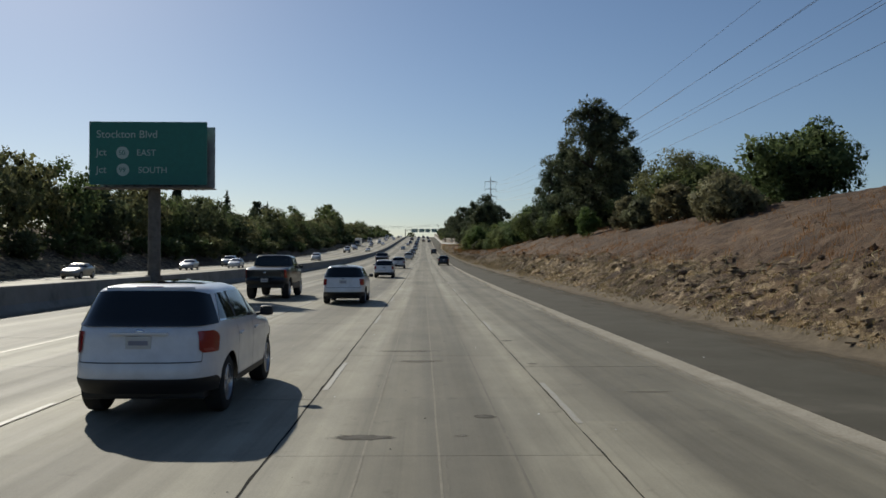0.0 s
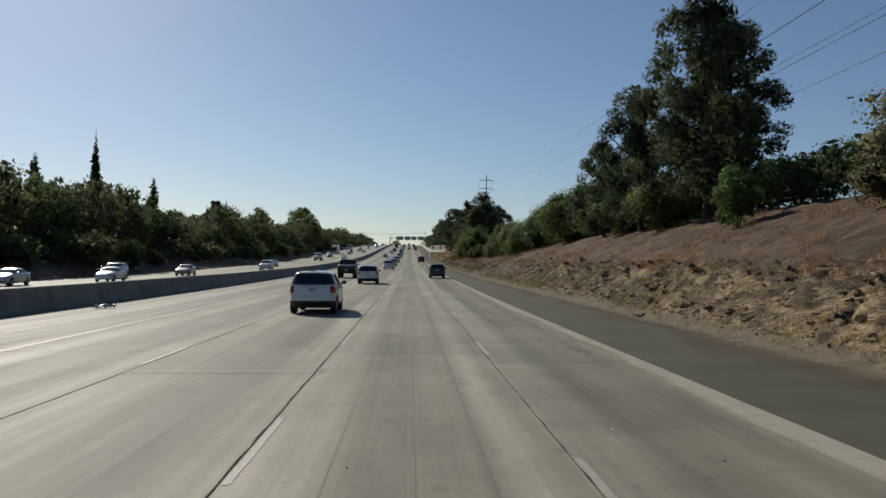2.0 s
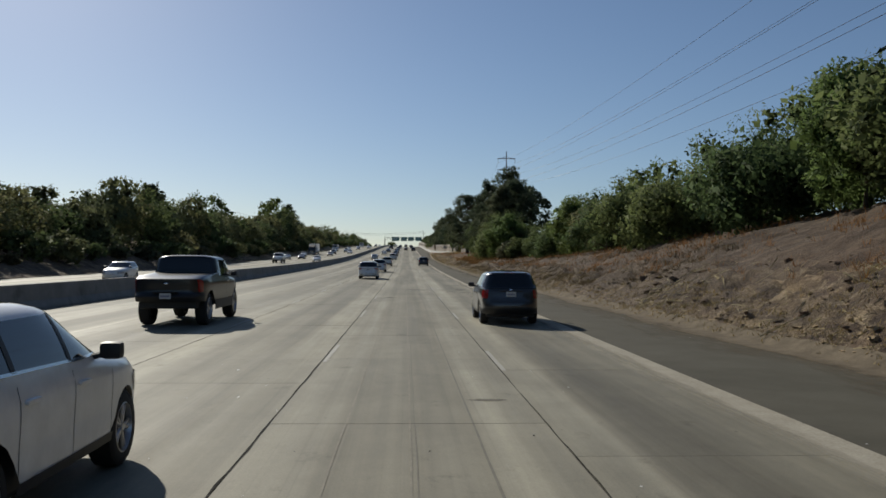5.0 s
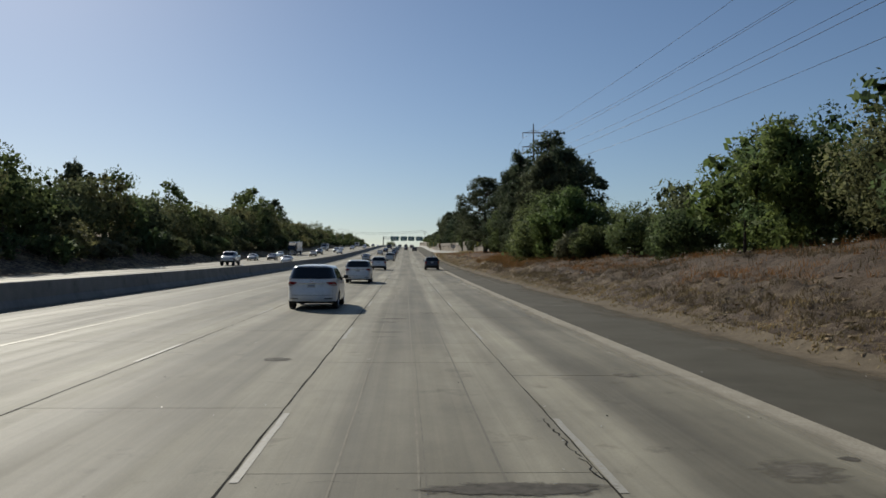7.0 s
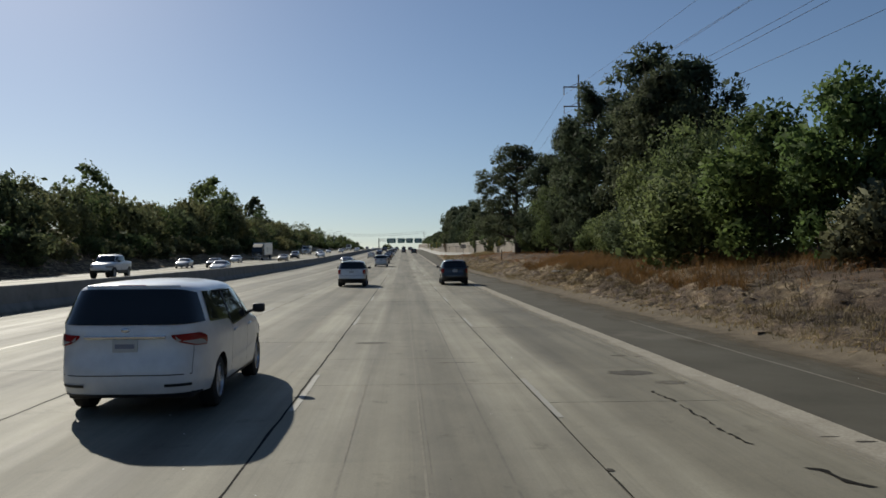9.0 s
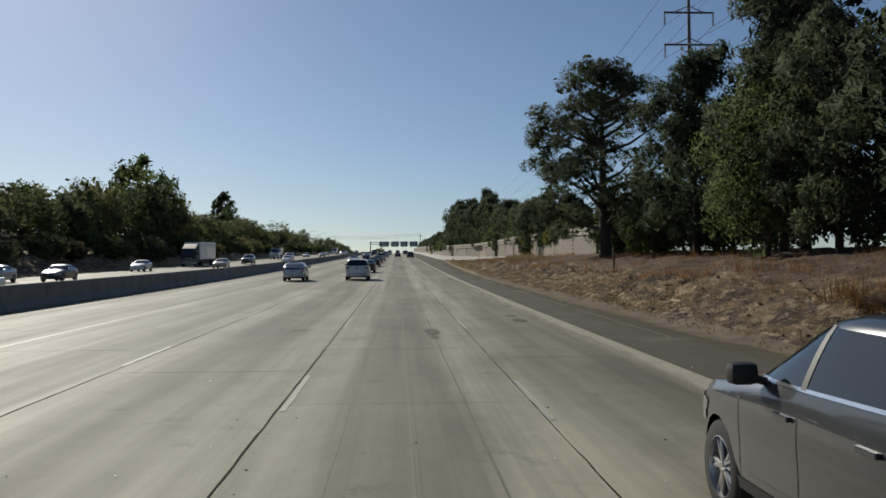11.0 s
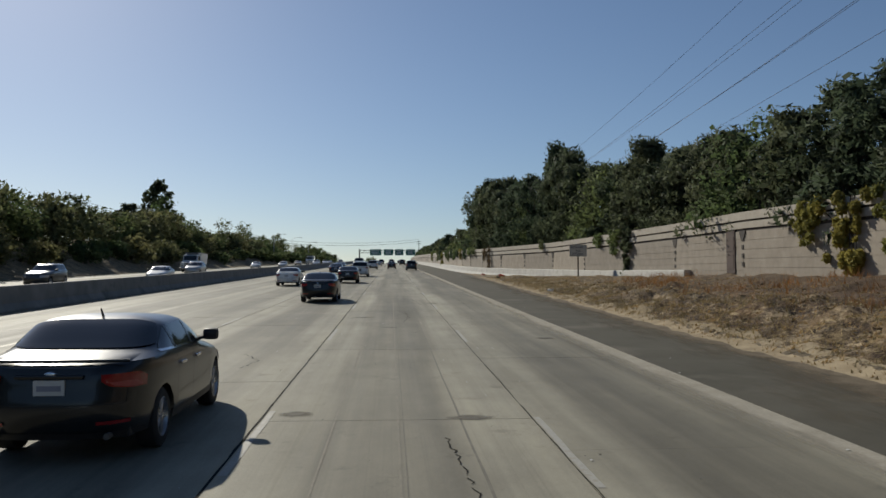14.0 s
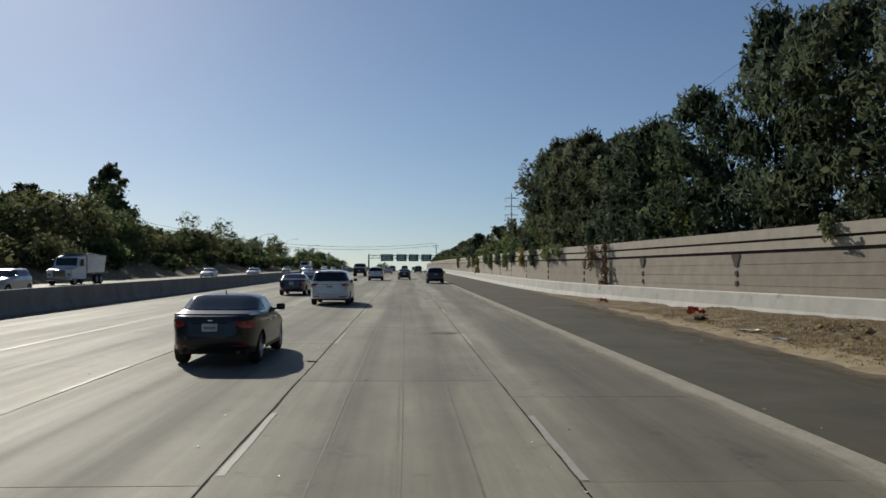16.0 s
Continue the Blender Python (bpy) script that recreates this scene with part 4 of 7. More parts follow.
for y in range(660, 1120, 8):
    plant("bush", random.uniform(-44, -40.5), y, random.uniform(0.6, 0.9), 1.4)
plant("oak", -14.5, 1010, 0.7, 1.3)

# ---- vehicles ----
def smooth_line(pts, n):
    """A rounded line through points, n samples a span."""
    p = [Vector(q) for q in pts]
    p = [2 * p[0] - p[1]] + p + [2 * p[-1] - p[-2]]
    out = []
    for i in range(1, len(p) - 2):
        for k in range(n):
            t = k / n
            a, b, c, d = p[i - 1], p[i], p[i + 1], p[i + 2]
            m1, m2 = (c - a) * 0.32, (d - b) * 0.32
            h = t * t * (3 - 2 * t)
            out.append(b * (1 - h) + c * h + m1 * (t * (1 - t) ** 2) - m2 * (t * t * (1 - t)))
    out.append(p[-2])
    return out


SIDE_Y = [-1 + 2 * (0.5 - 0.5 * math.cos(math.pi * (0.18 + 0.64 * k / 42))) for k in range(43)]
SIDE_Y = [-1 + 2 * (v - SIDE_Y[0]) / (SIDE_Y[-1] - SIDE_Y[0]) for v in SIDE_Y]
END_X = [-0.97, -0.93, -0.88, -0.82, -0.74, -0.6, -0.42, -0.2, 0.0, 0.2, 0.42, 0.6, 0.74, 0.82, 0.88, 0.93, 0.97]


class Shell:
    """Body surface of a car: rounded plan slices, stacked inside its side outline (front to rear over the top, as (y, z))."""

    def __init__(self, outline, half, belt, roof, wheels, radius, tum=0.2, sill=0.26, square=5.0):
        self.half, self.belt, self.roof, self.wheels, self.radius, self.tum, self.sill, self.square = half, belt, roof, wheels, radius, tum, sill, square
        pts = [(q.x, q.y) for q in smooth_line(outline, 9)]
        top = max(range(len(pts)), key=lambda i: pts[i][1])
        front, rear = pts[:top + 1], pts[top:][::-1]
        self.front_z, self.front_y = np.maximum.accumulate([z for _, z in front]), [y for y, _ in front]
        self.rear_z, self.rear_y = np.maximum.accumulate([z for _, z in rear]), [y for y, _ in rear]
        self.top = pts[top][1]
        self.y0, self.y1 = min(self.rear_y), max(self.front_y)

    def ends(self, z):
        """Middle and half length of the slice at a height."""
        f, r = float(np.interp(z, self.front_z, self.front_y)), float(np.interp(z, self.rear_z, self.rear_y))
        return (f + r) / 2, max(0.02, (f - r) / 2)

    def half_at(self, z):
        if z > self.belt:
            w = 0.965 * self.half * (1 - self.tum * ((z - self.belt) / (self.roof - self.belt)) ** 1.15)
        else:
            w = self.half * float(np.interp(z, [0.2, 0.45, 0.62, self.belt - 0.22, self.belt - 0.1, self.belt], [0.93, 0.985, 0.985, 1.0, 0.995, 0.965]))
        u = min(1.0, max(0.0, (z - (self.top - 0.15)) / 0.15))
        return max(0.02, w * (1 - u ** 3) ** 0.45)

    def power(self, front, z):
        return 4.4 if front else self.square + (0.6 if z > self.belt else 0.0)

    def at(self, X, Y, z):
        """Point of the slice at a height, on the ray to (X, Y) of its frame."""
        m, a = self.ends(z)
        n = self.power(Y > 0, z)
        k = (abs(X) ** n + abs(Y) ** n) ** (-1 / n)
        return Vector((X * k * self.half_at(z), m + Y * k * a, z))

    def wide(self, y, z):
        m, a = self.ends(z)
        q = min(0.9995, abs(y - m) / a)
        n = self.power(y > m, z)
        return self.half_at(z) * (1 - q ** n) ** (1 / n)

    def end(self, b, z, out=0.0, front=False):
        """Point on the tail or nose at a height, b across from -1 to 1."""
        def place(c, h):
            m, a = self.ends(h)
            n = self.power(front, h)
            y = a * max(0.0, 1 - min(1.0, abs(c)) ** n) ** (1 / n)
            return Vector((c * self.half_at(h), m + y if front else m - y, h))
        p = place(b, z)
        if not out:
            return p
        c = max(-0.97, min(0.97, b))
        du, dv = place(c + 0.01, z) - place(c - 0.01, z), place(c, z + 0.012) - place(c, z - 0.012)
        n = du.cross(dv).normalized()
        if (n.y > 0) != front:
            n = -n
        return p + n * out

    def side(self, s, y, z, out=0.0):
        def place(q, h):
            return Vector((s * self.wide(q, h), q, h))
        n = (place(y + 0.02, z) - place(y - 0.02, z)).cross(place(y, z + 0.012) - place(y, z - 0.012)).normalized()
        if n.x * s < 0:
            n = -n
        return place(y, z) + n * out

    def low(self, y):
        z = self.sill
        for w in self.wheels:
            d = self.radius ** 2 - (y - w) ** 2
            if d > 0:
                z = max(z, self.radius * 0.88 + math.sqrt(d))
        return z

    def body(self):
        ring = [(x, -1) for x in END_X] + [(1, y) for y in SIDE_Y] + [(x, 1) for x in END_X[::-1]] + [(-1, y) for y in SIDE_Y[::-1]]
        zs = sorted(set([round(self.sill + (self.belt - self.sill) * k / 9, 3) for k in range(10)] + [round(self.belt + (self.top - 0.15 - self.belt) * k / 7, 3) for k in range(8)] + [self.top - c for c in (0.12, 0.09, 0.06, 0.035, 0.016, 0.004)]))
        knee = self.radius * 1.88 + 0.03
        vs, fs, m = [], [], len(ring)
        for X, Y in ring:
            foot = self.low(self.at(X, Y, 0.6).y)
            for z in zs:
                h = foot + (z - self.sill) * (knee - foot) / (knee - self.sill) if z < knee else z
                vs.append(self.at(X, Y, h))
        r = len(zs)
        for i in range(m):
            j = (i + 1) % m
            fs += [(i * r + k, j * r + k, j * r + k + 1, i * r + k + 1) for k in range(r - 1)]
        fs.append(tuple(i * r + r - 1 for i in range(m)))
        return vs, fs

    def tail(self, z):
        """Where the flank turns into the tail at a height."""
        m, a = self.ends(z)
        return m - a * 0.955

    def nose(self, z):
        m, a = self.ends(z)
        return m + a * 0.86

    def brow(self, y):
        """Greatest height of the flank's windows."""
        z = self.top - 0.1
        while z > self.belt and abs(y - self.ends(z)[0]) > 0.93 * self.ends(z)[1]:
            z -= 0.01
        return z

    def wrap(self, s, z0, z1, b_in, reach, out=0.012, rise=0.0, n=14, rows=5):
        """A lamp round a rear corner: from b_in on the tail to a reach along the flank."""
        vs, fs = [], []
        for i in range(n + 1):
            t = i / n
            for k in range(rows + 1):
                u = k / rows
                lo, hi = z0 + rise * (1 - min(1, 1.6 * t)) + 0.05 * max(0.0, 1 - 4 * t) ** 2, z1 - 0.3 * rise * (1 - t) - 0.06 * max(0.0, (t - 0.72) / 0.28) ** 2
                z = lo + (hi - lo) * u
                m, a = self.ends(z)
                # even steps by the slice's own frame
                X0 = b_in
                Y1 = min(0.985, max(0.3, (m - (self.tail(z) + reach * (0.75 + 0.25 * u))) / a))
                span = (1 - X0) + (1 - Y1)
                d = t * span
                X, Y = (X0 + d, -1) if d < 1 - X0 else (1, -(1 - (d - (1 - X0))))
                p = self.at(X, Y, z)
                nrm = Vector((abs(X) ** 4, math.copysign(abs(Y) ** 4, Y), 0.08)).normalized()
                p += nrm * out
                vs.append(Vector((s * p.x, p.y, p.z)))
        for i in range(n):
            for k in range(rows):
                c = i * (rows + 1) + k
                fs.append((c, c + 1, c + rows + 2, c + rows + 1))
        return vs, fs

    def wedge(self, lo, hi, b_in, b_out, out=0.01, n=8, rows=4):
        """A patch on the tail whose lower and upper edges (inner, outer) run from b_in to b_out."""
        vs, fs = [], []
        for i in range(n + 1):
            t = i / n
            b = b_in + (b_out - b_in) * t
            za, zb = lo[0] + (lo[1] - lo[0]) * t, hi[0] + (hi[1] - hi[0]) * t
            vs += [self.end(b, za + (zb - za) * k / rows, out) for k in range(rows + 1)]
        for i in range(n):
            for k in range(rows):
                a = i * (rows + 1) + k
                fs.append((a, a + 1, a + rows + 2, a + rows + 1))
        return vs, fs

    def rear_patch(self, z0, z1, b0, b1, out=0.008, front=False, n=18, rows=8, round_off=0.0):
        """A patch across the tail or nose; round_off draws in its upper corners."""
        vs, fs = [], []
        for i in range(n + 1):
            t = 2 * i / n - 1
            t = math.copysign(abs(t) ** 0.7, t)
            b = (b0 + b1) / 2 + (b1 - b0) / 2 * t
            top = z1 - round_off * abs(t) ** 9
            bot = z0 + round_off * 0.5 * abs(t) ** 9
            vs += [self.end(b, bot + (top - bot) * k / rows, out, front) for k in range(rows + 1)]
        for i in range(n):
            for k in range(rows):
                a = i * (rows + 1) + k
                fs.append((a, a + 1, a + rows + 2, a + rows + 1))
        return vs, fs

    def side_patch(self, s, pts_low, pts_high, out=0.008, n=10, rows=4):
        """A patch on a flank between two lines of (y, z)."""
        ya, yb = pts_low[0][0], pts_low[-1][0]
        ha, hb = pts_high[0][0], pts_high[-1][0]
        vs, fs = [], []
        for i in range(n + 1):
            t = i / n
            y, h = ya + (yb - ya) * t, ha + (hb - ha) * t
            zl = float(np.interp(y, [p[0] for p in sorted(pts_low)], [p[1] for p in sorted(pts_low)]))
            zh = float(np.interp(h, [p[0] for p in sorted(pts_high)], [p[1] for p in sorted(pts_high)]))
            for k in range(rows + 1):
                u = k / rows
                yy, zz = y + (h - y) * u, zl + (zh - zl) * u
                zz = min(zz, max(zl, self.brow(yy)))
                vs.append(self.side(s, yy, zz, out))
        for i in range(n):
            for k in range(rows):
                a = i * (rows + 1) + k
                fs.append((a, a + rows + 1, a + rows + 2, a + 1))
        return vs, fs


def joined(*sets):
    vs, fs = [], []
    for v, f in sets:
        k = len(vs)
        vs += list(v)
        fs += [tuple(k + i for i in q) for q in f]
    return vs, fs


def bm_lathe(profile, seg):
    """Turn (across, radius) pairs round the x axis."""
    bm = bmesh.new()
    rings = []
    for a, r in profile:
        rings.append([bm.verts.new((a, r * math.cos(2 * math.pi * k / seg), r * math.sin(2 * math.pi * k / seg))) for k in range(seg)])
    for i in range(len(rings) - 1):
        for k in range(seg):
            bm.faces.new((rings[i][k], rings[i + 1][k], rings[i + 1][(k + 1) % seg], rings[i][(k + 1) % seg]))
    return bm


def wheel(parent, x, y, r, s, spokes=5):
    w = r * 0.34
    bm = bm_lathe([(-w, r * 0.62), (-w, r * 0.9), (-w * 0.8, r * 0.985), (-w * 0.3, r), (w * 0.3, r), (w * 0.8, r * 0.985), (w, r * 0.9), (w, r * 0.66), (w * 0.6, r * 0.62)], 28)
    ty = part("wheel", bm, M_RUBBER, parent, smooth=40)
    ty.location = (x, y, r)
    bm = bmesh.new()
    o = s * w * 0.72
    rim = bm_lathe([(s * w * 0.98, r * 0.66), (s * w * 1.02, r * 0.63), (s * w * 0.5, r * 0.58), (-s * w * 0.4, r * 0.55)], 28)
    me = bpy.data.meshes.new("tmp")
    rim.to_mesh(me)
    rim.free()
    bm.from_mesh(me)
    bpy.data.meshes.remove(me)
    for k in range(spokes):
        a = 2 * math.pi * k / spokes
        d = Vector((0, math.cos(a), math.sin(a)))
        for off in (-0.16, 0.16):
            e = Vector((0, math.cos(a + off), math.sin(a + off)))
            rod(bm, Vector((o, 0, 0)) + d * r * 0.08, Vector((o, 0, 0)) + e * r * 0.6, r * 0.055, r * 0.045, 6)
    rod(bm, (o - s * 0.03, 0, 0), (o + s * 0.025, 0, 0), r * 0.13, r * 0.1, 12)
    part("rim", bm, M_ALLOY, ty, "alloy rim", smooth=40)
    bm = bmesh.new()
    rod(bm, (s * w * 0.2, 0, 0), (s * w * 0.26, 0, 0), r * 0.57, r * 0.57, 20)
    part("brake_disc", bm, M_BLACK, ty)
    return ty


CARS = {
    "suv": dict(outline=[(2.25, 0.3), (2.36, 0.55), (2.3, 0.85), (2.0, 1.03), (1.2, 1.13), (0.75, 1.34), (0.25, 1.6), (-0.5, 1.7), (-1.5, 1.66), (-1.86, 1.6), (-2.1, 1.22), (-2.24, 1.1), (-2.3, 0.82), (-2.36, 0.68), (-2.36, 0.5), (-2.24, 0.34)], half=0.965, belt=1.1, roof=1.7, wheels=(1.42, -1.4), radius=0.37, square=5.0, tum=0.27, glass_r=(1.15, 1.585), glass_w=0.95, lamp=(0.83, 1.1), lamp_in=0.78, reach=0.2, plate=0.97, dark=(0.34, 0.53), side=([(1.05, 1.15), (-1.72, 1.21)], [(0.2, 1.56), (-1.5, 1.55)]), pillars=(0.02, -0.98), wind=(1.16, 1.58), gate=0.72),
    "van": dict(outline=[(2.45, 0.28), (2.58, 0.5), (2.5, 0.8), (2.2, 1.0), (1.6, 1.14), (1.2, 1.32), (0.55, 1.62), (-0.3, 1.73), (-1.85, 1.7), (-2.22, 1.64), (-2.42, 1.26), (-2.5, 1.12), (-2.52, 0.85), (-2.58, 0.66), (-2.58, 0.45), (-2.5, 0.3)], half=1.005, belt=1.1, roof=1.74, wheels=(1.55, -1.45), radius=0.35, square=5.0, tum=0.25, glass_r=(1.18, 1.62), glass_w=0.94, lamp=(0.91, 1.08), lamp_in=0.58, reach=0.16, plate=0.93, dark=(0.3, 0.33), side=([(1.45, 1.16), (-0.75, 1.06), (-0.9, 1.17), (-1.92, 1.2)], [(0.5, 1.55), (-1.8, 1.58)]), pillars=(0.35, -0.8), wind=(1.16, 1.6), gate=0.56),
    "sedan": dict(outline=[(2.28, 0.25), (2.4, 0.48), (2.32, 0.7), (1.9, 0.86), (1.15, 0.98), (0.6, 1.2), (0.05, 1.39), (-0.5, 1.44), (-1.0, 1.38), (-1.62, 1.12), (-1.85, 1.07), (-2.22, 1.04), (-2.36, 0.98), (-2.4, 0.78), (-2.44, 0.6), (-2.42, 0.42), (-2.34, 0.27)], half=0.925, belt=0.99, roof=1.44, wheels=(1.42, -1.42), radius=0.335, square=4.2, tum=0.24, glass_r=(1.115, 1.385), glass_w=0.92, lamp=(0.77, 0.93), lamp_in=0.55, reach=0.2, plate=0.8, dark=(0.27, 0.34), side=([(1.0, 1.02), (-1.45, 1.07)], [(0.1, 1.33), (-0.95, 1.31)]), pillars=(-0.12, -0.9), wind=(1.04, 1.36), gate=0.62),
    "hatch": dict(outline=[(2.1, 0.25), (2.22, 0.48), (2.12, 0.72), (1.75, 0.92), (1.2, 1.08), (0.5, 1.36), (-0.1, 1.49), (-0.8, 1.46), (-1.5, 1.32), (-1.98, 1.16), (-2.08, 1.1), (-2.13, 0.9), (-2.2, 0.7), (-2.22, 0.5), (-2.12, 0.27)], half=0.88, belt=1.0, roof=1.49, wheels=(1.35, -1.35), radius=0.315, square=4.6, tum=0.2, glass_r=(1.18, 1.43), glass_w=0.86, glass_b=(0.93, 1.07), lamp=(0.72, 1.06), lamp_in=0.84, reach=0.14, plate=0.8, dark=(0.27, 0.36), side=([(1.15, 1.06), (-1.6, 1.12)], [(0.2, 1.37), (-1.25, 1.34)]), pillars=(0.05, -0.85), wind=(1.12, 1.42), gate=0.6),
    "pickup": dict(outline=[(2.75, 0.66), (2.88, 0.82), (2.8, 1.1), (2.5, 1.26), (1.75, 1.34), (1.45, 1.52), (1.0, 1.86), (0.4, 1.99), (-0.4, 2.0), (-0.72, 1.95), (-0.86, 1.5), (-0.95, 1.44), (-2.7, 1.4), (-2.84, 1.34), (-2.84, 0.95), (-2.92, 0.84), (-2.82, 0.7)], half=1.0, belt=1.33, roof=2.0, wheels=(1.85, -1.75), radius=0.47, square=7.0, tum=0.14, glass_r=(1.52, 1.88), glass_w=0.85, lamp=(0.97, 1.31), lamp_in=0.88, reach=0.1, plate=0.86, dark=(0.7, 0.92), side=([(1.5, 1.38), (-0.65, 1.4)], [(0.9, 1.84), (-0.6, 1.86)]), pillars=(0.35,), wind=(1.4, 1.9), gate=0.88, under=0.5),
}


def make_car(kind, paint, label, name="car"):
    c = CARS[kind]
    root = tagged(new(name), label, "car")
    sh = Shell(c["outline"], c["half"], c["belt"], c["roof"], c["wheels"], c["radius"] * 1.12, c["tum"], c["outline"][-1][1], c["square"])
    mat = PAINTS[paint]
    low, high = c["side"]
    l0, l1 = c["lamp"]
    vs, fs = sh.body()
    body = mesh_of("body", vs, fs, mat, root, smooth=42)
    # underside and wheel housings
    bm = bmesh.new()
    box(bm, -c["half"] * 0.78, sh.y0 + 0.3, c.get("under", 0.24), c["half"] * 0.78, sh.y1 - 0.35, c["radius"] * 1.9, 0.04)
    part("underbody", bm, M_BLACK, root)
    for s in (-1, 1):
        for y in c["wheels"]:
            wheel(root, s * (c["half"] - c["radius"] * 0.34 - 0.055), y, c["radius"], s, 7 if kind == "van" else 5)
    # glass
    mesh_of("rear_window", *sh.rear_patch(*c["glass_r"], -c["glass_w"], c["glass_w"], 0.013, round_off=0.05, n=26), M_GLASS, root, smooth=50)
    if "glass_b" in c:
        mesh_of("lower_rear_window", *sh.rear_patch(*c["glass_b"], -0.7, 0.7, 0.007, round_off=0.04), M_GLASS, root, smooth=50)
    mesh_of("windscreen", *sh.rear_patch(*c["wind"], -0.8, 0.8, 0.006, True, round_off=0.05), M_GLASS, root, smooth=50)
    for s in (-1, 1):
        glass = mesh_of("side_window", *sh.side_patch(s, low, high, 0.005, 22), M_GLASS, root, smooth=50)
        if kind in ("sedan", "suv", "van"):
            mesh_of("window_trim", *sh.side_patch(s, [(q, z - 0.012) for q, z in low], [(q, z + 0.012) for q, z in low], 0.009, 20, 1), M_CHROME, glass, smooth=50)
        for p in c["pillars"]:
            zt = float(np.interp(p, [q[0] for q in sorted(high)], [q[1] for q in sorted(high)]))
            zb = float(np.interp(p, [q[0] for q in sorted(low)], [q[1] for q in sorted(low)]))
            mesh_of("pillar", *sh.side_patch(s, [(p + 0.035, zb), (p - 0.035, zb)], [(p + 0.03, zt + 0.01), (p - 0.04, zt + 0.01)], 0.009, 2, 6), M_BLACK if paint != "black" else mat, glass)
        sets = [sh.side_patch(s, [(p + 0.005, 0.42), (p - 0.005, 0.42)], [(p + 0.005, c["belt"]), (p - 0.005, c["belt"])], 0.002, 1, 6) for p in (low[0][0] - 0.12, *c["pillars"])]
        mesh_of("door_seam", *joined(*sets), M_BLACK, body)
        d0, d1 = c["dark"]
        ya, yb = c["wheels"][0] - c["radius"] * 1.16, c["wheels"][1] + c["radius"] * 1.16
        mesh_of("sill", *sh.side_patch(s, [(ya, d0 - 0.01), (yb, d0 - 0.01)], [(ya, min(d1, 0.42)), (yb, min(d1, 0.42))], 0.006, 6), M_BLACK, body)
        # tail lamp round the corner
        rise = {"van": 0.07, "sedan": 0.035}.get(kind, 0.0)
        lamp = mesh_of("tail_lamp", *sh.wrap(s, l0, l1, c["lamp_in"], c["reach"], 0.012, rise), M_RED, root, smooth=50)
        if kind in ("van", "sedan", "hatch"):
            v, f = sh.wrap(s, l0 + 0.012, l0 + (l1 - l0) * 0.5, c["lamp_in"] + 0.12 * (1 - c["lamp_in"]), c["reach"] * (0.7 if kind == "van" else 0.1), 0.017, rise)
            mesh_of("reversing_lamp", v, f, M_CLEAR if kind != "sedan" else M_LENS, lamp, smooth=50)
        elif kind == "suv":
            mesh_of("reversing_lamp", *sh.wrap(s, l0 + 0.02, l0 + 0.055, c["lamp_in"] + 0.05, 0.0, 0.016), M_LENS, lamp, smooth=50)
        nose = sh.nose(c["belt"] - 0.3)
        v, f = joined(sh.rear_patch(c["belt"] - 0.42, c["belt"] - 0.24, s * 0.5, s * 0.93, 0.01, True), sh.side_patch(s, [(nose - 0.3, c["belt"] - 0.32), (nose, c["belt"] - 0.4)], [(nose - 0.34, c["belt"] - 0.25), (nose, c["belt"] - 0.24)], 0.008, 5))
        mesh_of("headlamp", v, f, M_CLEAR, root, smooth=50)
        # mirror and handles
        bm = bmesh.new()
        ym = low[0][0] - 0.42
        xm = sh.wide(ym, c["belt"] + 0.05)
        box(bm, s * (xm + 0.07), ym - 0.05, c["belt"] + 0.02, s * (xm + 0.27), ym + 0.09, c["belt"] + 0.175, 0.05)
        rod(bm, (s * (xm - 0.03), ym, c["belt"] + 0.03), (s * (xm + 0.12), ym, c["belt"] + 0.07), 0.03, 0.025, 6)
        part("mirror", bm, M_BLACK if paint != "silver" else mat, root, smooth=50)
        for p in c["pillars"]:
            bm = bmesh.new()
            yy, zz = p + 0.18, c["belt"] - 0.12
            x = sh.wide(yy, zz)
            box(bm, s * (x - 0.01), yy - 0.11, zz - 0.018, s * (x + 0.03), yy + 0.11, zz + 0.018, 0.01)
            part("door_handle", bm, mat if paint != "black" else M_CHROME, body)
    # tail trim
    d0, d1 = c["dark"]
    mesh_of("bumper_lower", *joined(sh.rear_patch(d0, d1, -0.9, 0.9, 0.007), *(sh.wrap(s, d0, d1, 0.88, 0.32 if d1 > 0.5 else 0.12, 0.007) for s in (-1, 1))), M_BLACK, root, smooth=50)
    if kind in ("van", "sedan"):
        for s in (-1, 1):
            mesh_of("reflector", *sh.wedge((0.42, 0.42), (0.455, 0.455), s * 0.5, s * 0.8, 0.009, 4, 1), M_RED if kind == "sedan" else M_BLACK, root)
    zp = c["plate"]
    yp = sh.end(0.0, zp).y - 0.008
    if kind != "hatch":
        bm = bmesh.new()
        wide = {"van": 0.5, "suv": 0.36}.get(kind, 0.34)
        box(bm, -wide, yp - 0.022, zp + 0.09, wide, yp + 0.06, zp + 0.125, 0.01)
        part("trim_bar", bm, M_CHROME if kind == "van" else mat, root)
    bm = bmesh.new()
    box(bm, -0.155, yp - 0.012, zp - 0.078, 0.155, yp + 0.05, zp + 0.078, 0.006)
    plate = part("plate", bm, M_PLATE, root, "pale licence plate")
    bm = bmesh.new()
    box(bm, -0.12, yp - 0.015, zp - 0.033, 0.12, yp - 0.01, zp + 0.022)
    part("plate_bar", bm, M_PLATEBAR, plate)
    bm = bmesh.new()
    ze = {"suv": 1.1, "van": 1.12, "sedan": 0.93, "hatch": 1.12, "pickup": 1.2}[kind]
